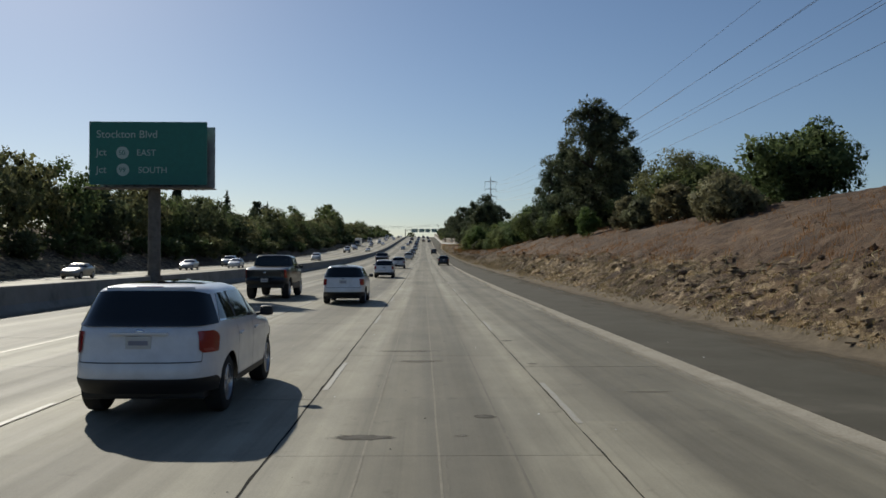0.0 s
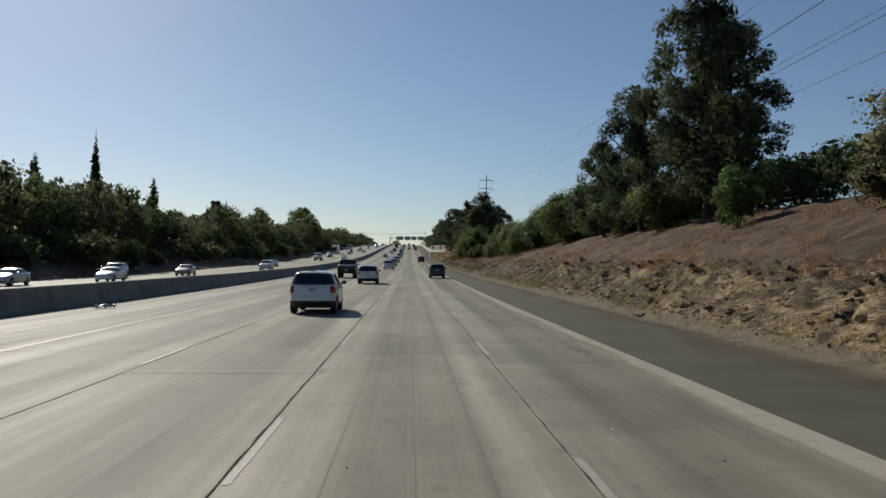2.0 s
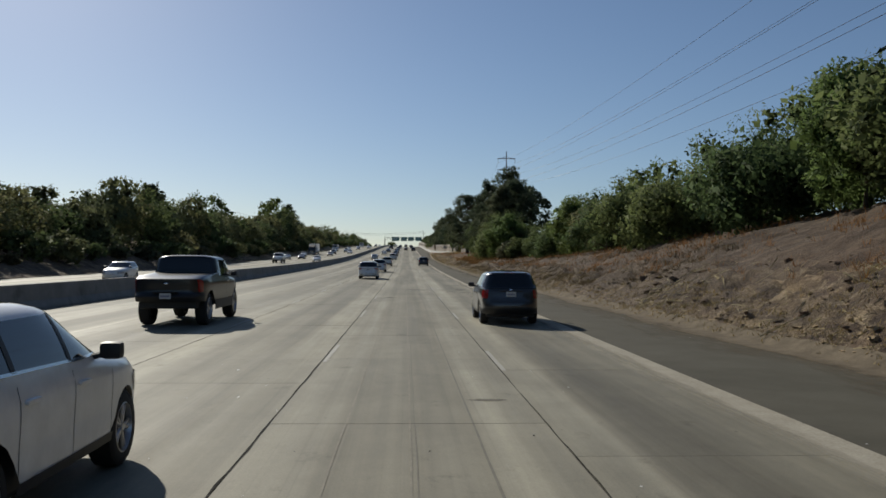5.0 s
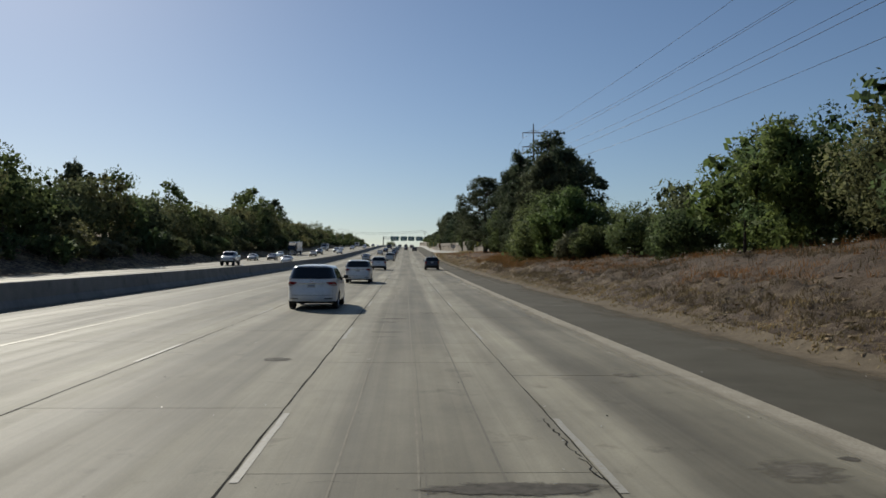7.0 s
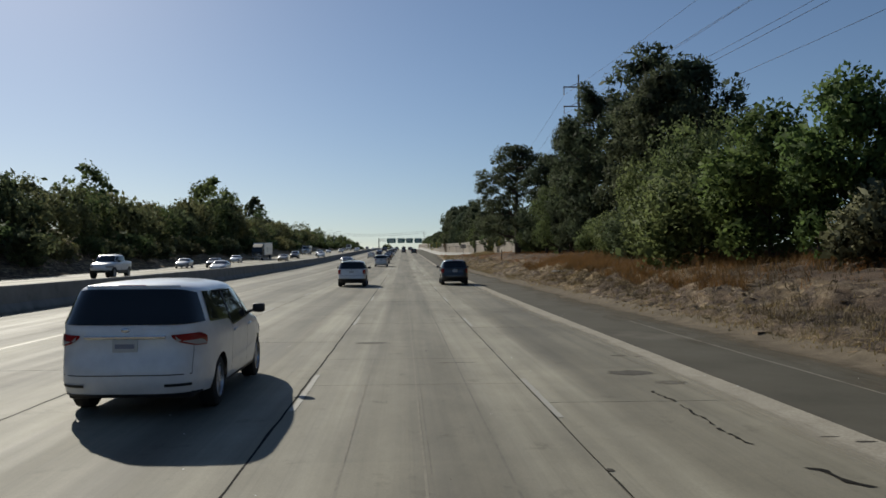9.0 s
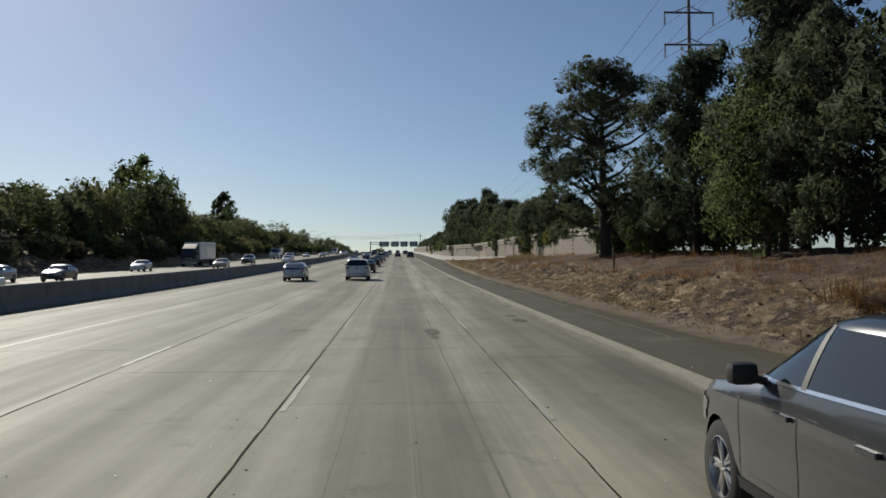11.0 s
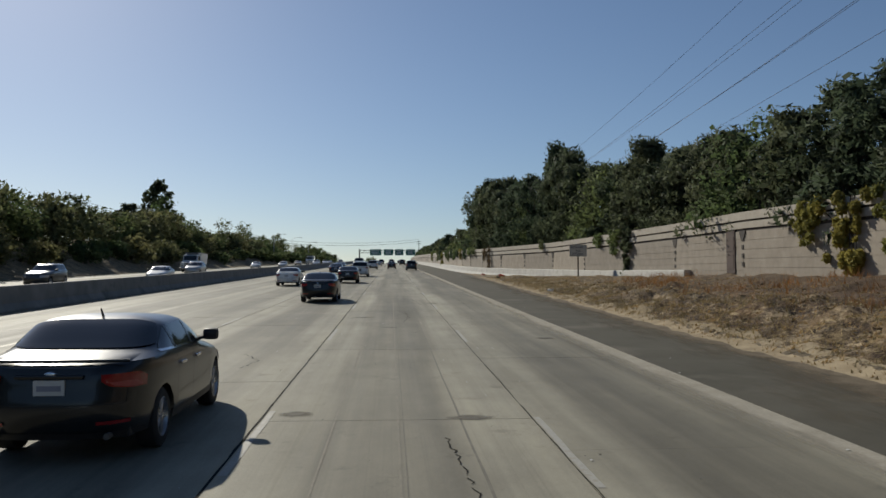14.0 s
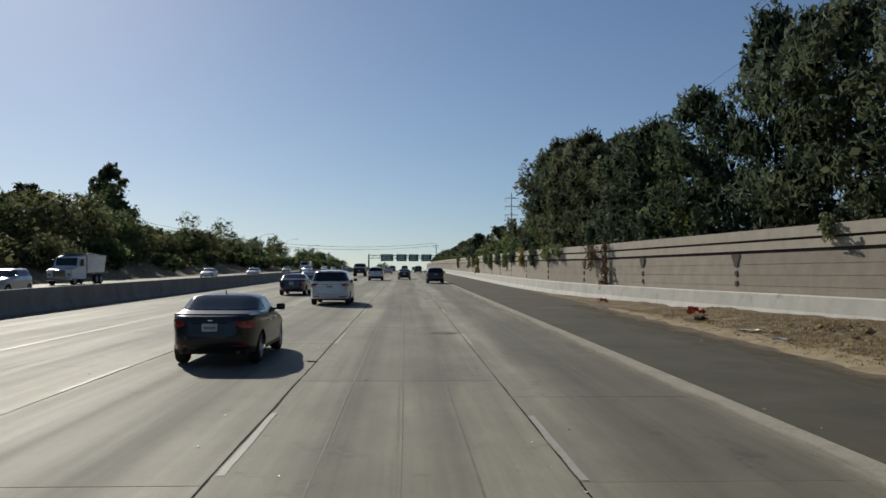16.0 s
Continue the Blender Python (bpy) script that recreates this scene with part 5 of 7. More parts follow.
    pe = sh.end(0.0, ze, 0.004)
    bmesh.ops.create_uvsphere(bm, u_segments=12, v_segments=6, radius=1, matrix=Matrix.LocRotScale(pe, None, (0.06, 0.01, 0.03)))
    part("badge", bm, M_CHROME, root, smooth=50)
    # shut lines of the tailgate or boot lid
    g, w = c["gate"], c["lamp_in"] + (0.0 if c["lamp_in"] > 0.7 else 0.22)
    seams = [sh.wedge((g, g), (g + 0.012, g + 0.012), -w, w, 0.003, 16, 1)]
    for s in (-1, 1):
        seams.append(sh.wedge((g, g), (l0 + 0.02, l0 + 0.02), s * w, s * (w + 0.005), 0.003, 1, 6))
    mesh_of("tailgate_seam", *joined(*seams), M_BLACK, body)
    if kind in ("suv", "van", "hatch"):
        # lip over the rear window
        bm = bmesh.new()
        zs = c["glass_r"][1] + 0.03
        path = [sh.end(b, zs, 0.006) for b in (-0.8, -0.6, -0.3, 0, 0.3, 0.6, 0.8)]
        tube(bm, path, 0.022)
        part("roof_spoiler", bm, mat, root, smooth=60)
        bm = bmesh.new()
        q = sh.end(0.0, zs, 0.022)
        box(bm, -0.17, q.y - 0.006, q.z - 0.012, 0.17, q.y + 0.02, q.z + 0.012, 0.004)
        part("brake_lamp", bm, M_RED, root)
    if kind == "suv":
        vs, fs = [], []
        for i in range(9):
            y = -1.3 + i * 0.16
            for b in (-0.55, -0.36, -0.18, 0, 0.18, 0.36, 0.55):
                z = sh.top + 0.02
                while z > 1.4 and sh.wide(y, z) < abs(b) * c["half"] + 0.012:
                    z -= 0.002
                vs.append(Vector((b * c["half"], y, min(z, sh.top) + 0.006)))
        fs = [(r * 7 + k, r * 7 + k + 1, r * 7 + k + 8, r * 7 + k + 7) for r in range(8) for k in range(6)]
        mesh_of("roof_glass", vs, fs, M_GLASS, root, smooth=50)
    if kind == "sedan":
        bm = bmesh.new()
        path = [Vector((x, -2.27 + 0.16 * abs(x) ** 3, 1.05)) for x in (-0.74, -0.5, -0.25, 0, 0.25, 0.5, 0.74)]
        tube(bm, path, 0.018)
        part("boot_lip", bm, mat, root, smooth=60)
        for s in (-1, 1):
            bm = bmesh.new()
            rod(bm, (s * c["half"] * 0.6, sh.y0 + 0.06, 0.3), (s * c["half"] * 0.6, sh.y0 + 0.35, 0.3), 0.032, 0.032, 12)
            part("exhaust", bm, M_RUST, root)
    if kind == "hatch":
        # round and square stickers on the bumper
        for x, w in ((-0.45, 0.05), (-0.3, 0.045), (-0.02, 0.09)):
            q = sh.end(x / c["half"], 0.56, 0.006)
            bm = bmesh.new()
            bmesh.ops.create_cone(bm, cap_ends=True, segments=14, radius1=w, radius2=w, depth=0.006, matrix=Matrix.Translation(q) @ pose(0, 0, 0, 90))
            part("sticker", bm, M_PLATEBAR, body)
    if kind in ("sedan", "hatch"):
        bm = bmesh.new()
        rod(bm, (0, -0.75, sh.top - 0.05), (0, -0.85, sh.top + 0.07), 0.018, 0.008, 6)
        part("aerial", bm, M_BLACK, root)
    return root


MADE = {}


def park(kind, paint, x, y, label, name="car", back=False, group=""):
    """One vehicle on the road: x, y of its middle; back: it faces the other way."""
    m = pose(x, y, road_z(y) + 0.004, 0, 0, 0) @ pose(0, 0, 0, road_tilt(y), 0, 0) @ pose(0, 0, 0, 0, 0, 180 if back else 0)
    key = (kind, paint, name)
    if key not in MADE:
        ob = MADE[key] = make_car(kind, paint, label, name)
        ob.matrix_basis = m
        k = {"suv": 1.07, "van": 1.06, "sedan": 1.03, "hatch": 1.07, "pickup": 1.15}.get(kind, 1.05)
        ob.scale = (k, k, k)
    else:
        ob = copy_thing(MADE[key], m)
    return tagged(ob, label, "car", group)


# our carriageway
park("suv", "white", -3.9, 13.9, "white sport utility car with dark bumper and red corner lamps", "sport_utility_car")
park("suv", "white", -3.87, 42.6, "white sport utility car with dark bumper and red corner lamps", "sport_utility_car")
park("pickup", "black", -8.3, 47.9, "black pickup truck with a covered load bed", "pickup_truck")
park("pickup", "black", -7.6, 157.5, "black pickup truck with a covered load bed", "pickup_truck")
park("van", "white", -3.92, 218.4, "white minivan with tinted rear window and chrome bar", "minivan")
park("van", "white", -3.87, 251.2, "white minivan with tinted rear window and chrome bar", "minivan")
park("suv", "white", -4.05, 88.0, "white sport utility car with dark bumper and red corner lamps", "sport_utility_car")
park("suv", "white", -3.95, 134.3, "white sport utility car with dark bumper and red corner lamps", "sport_utility_car")
park("van", "white", -3.6, 372.0, "white minivan with tinted rear window and chrome bar", "minivan")
park("hatch", "pearl", -8.75, 369.6, "pearl white hatchback with split rear window", "hatchback_car")
park("sedan", "black", -3.6, 397.2, "black sedan with glossy paint and red lamps", "sedan_car")
park("sedan", "black", -3.7, 430.9, "black sedan with glossy paint and red lamps", "sedan_car")
park("sedan", "black", -3.9, 463.9, "black sedan with glossy paint and red lamps", "sedan_car")
park("sedan", "white", -8.3, 456.5, "white sedan with red tail lamps", "sedan_car")
for kind, paint, x, y, nm, lb in (
    ("suv", "dark_grey", 3.55, 543, "sport_utility_car", "dark grey sport utility car seen from behind"),
    ("sedan", "black", 0.0, 569, "sedan_car", "black sedan with glossy paint and red lamps"),
    ("suv", "white", -3.8, 560, "sport_utility_car", "white sport utility car with dark bumper and red corner lamps"),
    ("pickup", "black", -8.0, 600, "pickup_truck", "black pickup truck with a covered load bed"),
    ("suv", "dark_grey", 3.5, 672, "sport_utility_car", "dark grey sport utility car seen from behind"),
    ("sedan", "silver", -3.7, 640, "sedan_car", "silver sedan seen from behind"),
    ("sedan", "navy", -7.6, 505, "sedan_car", "dark blue sedan seen from behind"),
    ("suv", "dark_grey", -3.7, 700, "sport_utility_car", "dark grey sport utility car seen from behind"),
    ("van", "dark_grey", 0.0, 735, "minivan", "dark grey minivan seen from behind"),
    ("sedan", "black", 3.5, 760, "sedan_car", "black sedan with glossy paint and red lamps"),
    ("sedan", "silver", -7.6, 790, "sedan_car", "silver sedan seen from behind"),
    ("suv", "white", -0.1, 830, "sport_utility_car", "white sport utility car with dark bumper and red corner lamps"),
    ("suv", "dark_grey", 3.5, 158, "sport_utility_car", "dark grey sport utility car seen from behind"),
    ("suv", "dark_grey", 3.5, 301, "sport_utility_car", "dark grey sport utility car seen from behind"),
    ("suv", "white", -3.75, 299, "sport_utility_car", "white sport utility car with dark bumper and red corner lamps"),
    ("van", "white", -3.8, 491, "minivan", "white minivan with tinted rear window and chrome bar"),
    ("hatch", "silver", -8.0, 520, "hatchback_car", "pale silver hatchback with split rear window"),
):
    park(kind, paint, x, y, lb, nm)
# opposite carriageway
for kind, paint, x, y, nm, lb in (
    ("sedan", "tan", -33.0, 83, "sedan_car", "tan sedan coming the other way"),
    ("sedan", "silver", -33.0, 122, "sedan_car", "silver sedan coming the other way"),
    ("sedan", "white", -29.5, 136, "sedan_car", "white sedan coming the other way"),
    ("suv", "silver", -33.2, 148, "sport_utility_car", "silver sport utility car coming the other way"),
    ("sedan", "tan", -29.3, 164, "sedan_car", "tan sedan coming the other way"),
    ("suv", "white", -25.5, 205, "sport_utility_car", "white sport utility car coming the other way"),
    ("sedan", "silver", -29.5, 238, "sedan_car", "silver sedan coming the other way"),
    ("pickup", "white", -28.5, 322, "pickup_truck", "white pickup truck coming the other way"),
    ("sedan", "white", -22.0, 341, "sedan_car", "white sedan coming the other way"),
    ("sedan", "silver", -33.0, 368, "sedan_car", "silver sedan coming the other way"),
    ("sedan", "dark_grey", -29.4, 372, "sedan_car", "dark grey sedan coming the other way"),
    ("sedan", "white", -33.2, 409, "sedan_car", "white sedan coming the other way"),
    ("sedan", "tan", -26.0, 424, "sedan_car", "tan sedan coming the other way"),
    ("suv", "dark_grey", -27.5, 456, "sport_utility_car", "dark sport utility car coming the other way"),
    ("sedan", "white", -22.2, 470, "sedan_car", "white sedan coming the other way"),
    ("suv", "silver", -25.6, 500, "sport_utility_car", "silver sport utility car coming the other way"),
    ("sedan", "white", -29.4, 575, "sedan_car", "white sedan coming the other way"),
    ("sedan", "silver", -25.7, 592, "sedan_car", "silver sedan coming the other way"),
    ("suv", "white", -22.0, 640, "sport_utility_car", "white sport utility car coming the other way"),
    ("sedan", "tan", -29.4, 660, "sedan_car", "tan sedan coming the other way"),
    ("sedan", "white", -25.6, 720, "sedan_car", "white sedan coming the other way"),
    ("suv", "dark_grey", -22.0, 760, "sport_utility_car", "dark sport utility car coming the other way"),
    ("sedan", "silver", -29.4, 800, "sedan_car", "silver sedan coming the other way"),
    ("sedan", "white", -22.0, 850, "sedan_car", "white sedan coming the other way"),
):
    park(kind, paint, x, y, lb, nm, True)

# ---- lettering ----
def lettering(name, words, size, mat, parent, m, stretch=1.0):
    """Words as a thin mesh, left end of the base line at the pose m, read from -y."""
    cu = bpy.data.curves.new("words", "FONT")
    cu.body, cu.size, cu.extrude = words, size, 0.006
    tmp = bpy.data.objects.new("words", cu)
    scene.collection.objects.link(tmp)
    bpy.context.view_layer.update()
    me = bpy.data.meshes.new_from_object(tmp.evaluated_get(bpy.context.evaluated_depsgraph_get()))
    bpy.data.objects.remove(tmp)
    bpy.data.curves.remove(cu)
    me.name = name
    me.materials.clear()
    me.materials.append(mat)
    me.transform(m @ pose(0, 0, 0, 90) @ Matrix.Diagonal((stretch, 1, 1, 1)))
    ob = new(name, me)
    ob.parent = parent
    return ob


# ---- median guide sign on a single column ----
def guide_sign():
    root = tagged(new("guide_sign"), "large green freeway guide sign on one tall column in the median", "road sign")
    y, z0 = 50.0, road_z(50)
    root.location = (BARRIER_X, y, z0)
    bm = bmesh.new()
    rod(bm, (0.15, 0.45, 0.3), (0.15, 0.45, 6.6), 0.36, 0.34, 20)
    rod(bm, (0.15, 0.45, 0.0), (0.15, 0.45, 1.12), 0.48, 0.48, 20)
    part("column", bm, M_RUST, root, smooth=40)
    x0, x1, a, b = -3.45, 3.28, 6.32, 9.95
    bm = bmesh.new()
    box(bm, x0, 0.0, a, x1, 0.06, b, 0.02)
    panel = part("sign_panel", bm, M_GREEN, root)
    bm = bmesh.new()
    for c in ((x0, a, x1, a + 0.05), (x0, b - 0.05, x1, b), (x0, a, x0 + 0.05, b), (x1 - 0.05, a, x1, b)):
        box(bm, c[0], -0.012, c[1], c[2], 0.01, c[3])
    part("sign_border", bm, plain("aged_border", (0.05, 0.2, 0.16), 0.5), panel)
    bm = bmesh.new()
    box(bm, x0 + 0.35, 0.75, a - 0.1, x1 + 0.28, 0.81, b - 0.18, 0.02)
    part("back_panel", bm, M_STEEL, root)
    bm = bmesh.new()
    for xx in (-2.6, -0.9, 0.9, 2.6):
        box(bm, xx - 0.05, 0.07, a - 0.2, xx + 0.05, 0.74, a - 0.02)
        box(bm, xx - 0.05, 0.07, b - 0.7, xx + 0.05, 0.74, b - 0.55)
        rod(bm, (xx, 0.12, a - 0.1), (xx, 0.7, b - 0.6), 0.04, 0.04, 6)
    part("bracing", bm, M_RUST, root)
    bm = bmesh.new()
    box(bm, x0, -0.6, a - 0.22, x1 + 0.35, 0.85, a - 0.16, 0.01)
    for i in range(16):
        box(bm, x0 + i * 0.42, -0.62, a - 0.26, x0 + i * 0.42 + 0.05, 0.86, a - 0.215)
    part("walkway", bm, M_RUST, root)
    letter = plain("faded_letters", (0.42, 0.52, 0.48), 0.6)
    for words, x, z, size in (("Stockton Blvd", -3.05, 9.02, 0.62), ("Jct", -3.05, 8.0, 0.58), ("EAST", -0.75, 8.0, 0.5), ("Jct", -3.05, 7.0, 0.58), ("SOUTH", -0.65, 7.0, 0.5)):
        lettering("lettering", words, size, letter, panel, pose(x, -0.022, z))
    for num, x, z in (("50", -1.75, 8.16), ("99", -1.72, 7.18)):
        bm = bmesh.new()
        bmesh.ops.create_cone(bm, cap_ends=True, segments=20, radius1=0.36, radius2=0.36, depth=0.014, matrix=pose(x + 0.2, -0.016, z, 90))
        part("route_shield", bm, letter, panel)
        lettering("route_number", num, 0.4, M_GREEN, panel, pose(x - 0.03, -0.034, z - 0.14))
    return root


guide_sign()


# ---- overhead gantry far ahead ----
def gantry():
    root = tagged(new("sign_gantry"), "steel truss gantry with four green signs across the lanes", "gantry")
    y = 884.9
    zr = road_z(y)
    root.location = (0, y, zr)
    top = 33.5 - zr
    for x in (-18.4, 16.5):
        bm = bmesh.new()
        rod(bm, (x, 0, -0.3), (x, 0, top + 0.6), 0.42, 0.34, 14)
        part("post", bm, M_RUST, root, smooth=40)
    bm = bmesh.new()
    for dz in (0.0, -1.5):
        for dy in (0.0, 1.4):
            rod(bm, (-18.4, dy, top + dz), (16.5, dy, top + dz), 0.1, 0.1, 6)
    for i in range(23):
        x = -18.4 + i * 1.586
        s = 1 if i % 2 else -1
        for dy in (0.0, 1.4):
            rod(bm, (x, dy, top - 0.75 - 0.75 * s), (x + 1.586 if i < 22 else 16.5, dy, top - 0.75 + 0.75 * s), 0.06, 0.06, 5)
        rod(bm, (x, 0, top), (x, 1.4, top), 0.05, 0.05, 5)
    part("truss", bm, M_RUST, root)
    for x0, x1 in ((-12.3, -5.9), (-4.3, 0.9), (2.0, 6.9), (8.4, 13.6)):
        bm = bmesh.new()
        box(bm, x0, -0.4, 30.5 - zr, x1, -0.3, 34.0 - zr, 0.03)
        p = part("sign_panel", bm, M_GREEN, root)
        bm = bmesh.new()
        for k in range(3):
            box(bm, x0 + 0.8, -0.43, 31.2 - zr + k * 0.9, x1 - 0.9 - 0.5 * (k % 2), -0.41, 31.55 - zr + k * 0.9)
        part("text_bar", bm, M_SIGNWHITE, p)
        bm = bmesh.new()
        rod(bm, ((x0 + x1) / 2 - 1.2, -0.3, 31 - zr), ((x0 + x1) / 2 - 1.2, -0.3, 34 - zr), 0.07, 0.07, 6)
        rod(bm, ((x0 + x1) / 2 + 1.2, -0.3, 31 - zr), ((x0 + x1) / 2 + 1.2, -0.3, 34 - zr), 0.07, 0.07, 6)
        part("bracket", bm, M_RUST, root)


gantry()


# ---- steel transmission poles and their wires ----
def pylon(x, y, top):
    base = road_z(y) + bank_height(x, y) - 0.3
    root = tagged(new("transmission_pole"), "tall steel power pole with three crossarms above the trees", "power pole")
    root.location = (x, y, base)
    h = top - base
    bm = bmesh.new()
    rod(bm, (0, 0, 0), (0, 0, h), 0.32, 0.13, 12)
    part("pole", bm, M_RUST, root, smooth=40)
    for k, dz in enumerate((2.1, 5.4, 8.7)):
        bm = bmesh.new()
        rod(bm, (-2.6, 0, h - dz), (2.6, 0, h - dz), 0.11, 0.11, 8)
        rod(bm, (-1.6, 0, h - dz), (0, 0, h - dz + 0.7), 0.05, 0.05, 6)
        rod(bm, (1.6, 0, h - dz), (0, 0, h - dz + 0.7), 0.05, 0.05, 6)
        part("crossarm", bm, M_RUST, root)
        for s in (-2.5, 2.5):
            bm = bmesh.new()
            for q in range(6):
                bmesh.ops.create_cone(bm, cap_ends=True, segments=8, radius1=0.13, radius2=0.06, depth=0.1, matrix=Matrix.Translation((s, 0, h - dz - 0.22 - 0.2 * q)))
            rod(bm, (s, 0, h - dz), (s, 0, h - dz - 1.35), 0.03, 0.03, 5)
            part("insulator", bm, M_RUST, root)
    return [Vector((x + s, y, top - dz - 1.35)) for dz in (2.1, 5.4, 8.7) for s in (-2.5, 2.5)]


def wire(a, b, sag, r=0.022, seg=28):
    pts = [a.lerp(b, i / seg) - Vector((0, 0, 4 * sag * (i / seg) * (1 - i / seg))) for i in range(seg + 1)]
    side = (b - a).cross(Vector((0, 0, 1))).normalized()
    bm = bmesh.new()
    rings = [[bm.verts.new(q + side * r * math.cos(k * math.pi / 2) + Vector((0, 0, r * math.sin(k * math.pi / 2)))) for k in range(4)] for q in pts]
    for m, n in zip(rings, rings[1:]):
        for k in range(4):
            bm.faces.new((m[k], m[(k + 1) % 4], n[(k + 1) % 4], n[k]))
    return tagged(part("power_line", bm, M_WIRE), "thin dark overhead power line strung between poles", "power line", "power lines")


ENDS = [pylon(33.0, -55, 33.0), pylon(29.6, 381, 38.9), pylon(41.8, 780, 53.0)]
for A, B in zip(ENDS, ENDS[1:]):
    for p, q in zip(A, B):
        wire(p, q, 7.5)
for dz in (0.0, 1.2):
    wire(Vector((-140, 760, 50 + dz)), Vector((14.5, 843, 36.0 + dz)), 9.0, 0.06)


def utility_pole(x, y, h):
    z = road_z(y) + bank_height(x, y)
    root = tagged(new("utility_pole"), "wooden utility pole with a short crossarm", "utility pole")
    root.location = (x, y, z)
    bm = bmesh.new()
    rod(bm, (0, 0, -0.3), (0, 0, h), 0.19, 0.13, 10)
    part("pole", bm, M_BARK, root)
    for dz in (0.5, 1.5):
        bm = bmesh.new()
        box(bm, -1.3, -0.06, h - dz, 1.3, 0.06, h - dz + 0.13)
        part("crossarm", bm, M_BARK, root)


utility_pole(14.5, 843, 12.0)


def street_lamp(x, y, h, s):
    root = tagged(new("street_lamp"), "grey steel street lamp with a curved arm", "street lamp", "street lamps")
    root.location = (x, y, road_z(y) + bank_height(x, y))
    bm = bmesh.new()
    rod(bm, (0, 0, -0.3), (0, 0, h), 0.13, 0.08, 10)
    part("pole", bm, M_STEEL, root)
    bm = bmesh.new()
    rod(bm, (0, 0, h), (s * 1.6, 0, h + 0.7), 0.06, 0.05, 8)
    rod(bm, (s * 1.6, 0, h + 0.7), (s * 3.4, 0, h + 0.8), 0.05, 0.05, 8)
    part("arm", bm, M_STEEL, root)
    bm = bmesh.new()
    box(bm, s * 3.3, -0.16, h + 0.68, s * 4.1, 0.16, h + 0.84, 0.05)
    part("lamp_head", bm, M_STEEL, root)


street_lamp(-40.5, 740, 9.0, 1)
street_lamp(-39.5, 800, 9.0, 1)
street_lamp(-41, 690, 9.0, 1)


# ---- litter sign ----
def fine_sign():
    root = tagged(new("litter_sign"), "white sign with dark words on a wooden post", "road sign")
    x, y = 14.9, 454.0
    z = road_z(y) + bank_height(x, y)
    root.location = (x, y, z)
    t = 12.9 - z
    bm = bmesh.new()
    box(bm, -0.05, 0.02, -0.3, 0.05, 0.12, t, 0.01)
    part("post", bm, M_BARK, root)
    bm = bmesh.new()
    box(bm, -0.7, -0.01, t - 0.95, 0.7, 0.015, t, 0.008)
    p = part("sign_panel", bm, plain("dull_white_sign", (0.66, 0.62, 0.54), 0.6), root)
    bm = bmesh.new()
    for c in ((-0.67, t - 0.92, 0.67, t - 0.9), (-0.67, t - 0.05, 0.67, t - 0.03), (-0.67, t - 0.92, -0.65, t - 0.03), (0.65, t - 0.92, 0.67, t - 0.03)):
        box(bm, c[0], -0.016, c[1], c[2], -0.008, c[3])
    part("sign_border", bm, M_INK, p)
    for words, xx, zz in (("$1000 FINE", -0.58, t - 0.29), ("FOR", -0.2, t - 0.56), ("LITTERING", -0.54, t - 0.83)):
        lettering("lettering", words, 0.235, M_INK, p, pose(xx, -0.018, zz), 0.9)


fine_sign()


# ---- drain inlets, posts and litter on the shoulder ----
def inlet(x, y, k=1.0):
    root = tagged(new("drain_inlet"), "small concrete drain inlet with a dark mouth at the shoulder", "drain")
    z = road_z(y)
    root.scale = (k, k, k)
    root.location = (x, y, z)
    bm = bmesh.new()
    box(bm, -0.32, -0.2, 0.17, 0.32, 0.3, 0.23, 0.015)
    for a in (-0.32, 0.26):
        box(bm, a, -0.2, -0.1, a + 0.06, 0.3, 0.17, 0.01)
    box(bm, -0.32, -0.2, -0.1, 0.32, 0.3, 0.02)
    part("hood", bm, M_CLOD, root)
    # solid black block standing in for the shade inside the opening
    bm = bmesh.new()
    box(bm, -0.25, -0.1, 0.0, 0.25, 0.28, 0.165)
    part("mouth", bm, M_BLACK, root)


inlet(10.15, 28.2)
inlet(9.25, 259.2, 0.65)
bm = bmesh.new()
box(bm, -0.05, -0.05, -0.3, 0.05, 0.05, 1.3, 0.01)
stake = part("marker_post", bm, M_BARK)
stake.location = (11.96, 343.2, road_z(343.2) + bank_height(11.96, 343.2))
tagged(stake, "thin weathered wooden post standing in the dry bank", "post")


def scrap(name, label, x, y, mat, size, seed):
    """A crumpled flat bit of litter."""
    rng = random.Random(seed)
    bm = bmesh.new()
    bmesh.ops.create_grid(bm, x_segments=5, y_segments=4, size=0.5)
    for v in bm.verts:
        v.co = Vector((v.co.x * size[0] + rng.uniform(-0.1, 0.1) * size[0], v.co.y * size[1] + rng.uniform(-0.1, 0.1) * size[1], size[2] * rng.random()))
    bmesh.ops.solidify(bm, geom=bm.faces[:], thickness=0.012)
    ob = part(name, bm, mat)
    ob.location = (x, y, road_z(y) + max(0.0, bank_height(x, y)) + 0.012)
    ob.rotation_euler = (0, 0, rng.uniform(0, 3))
    return tagged(ob, label, "litter", "roadside litter")


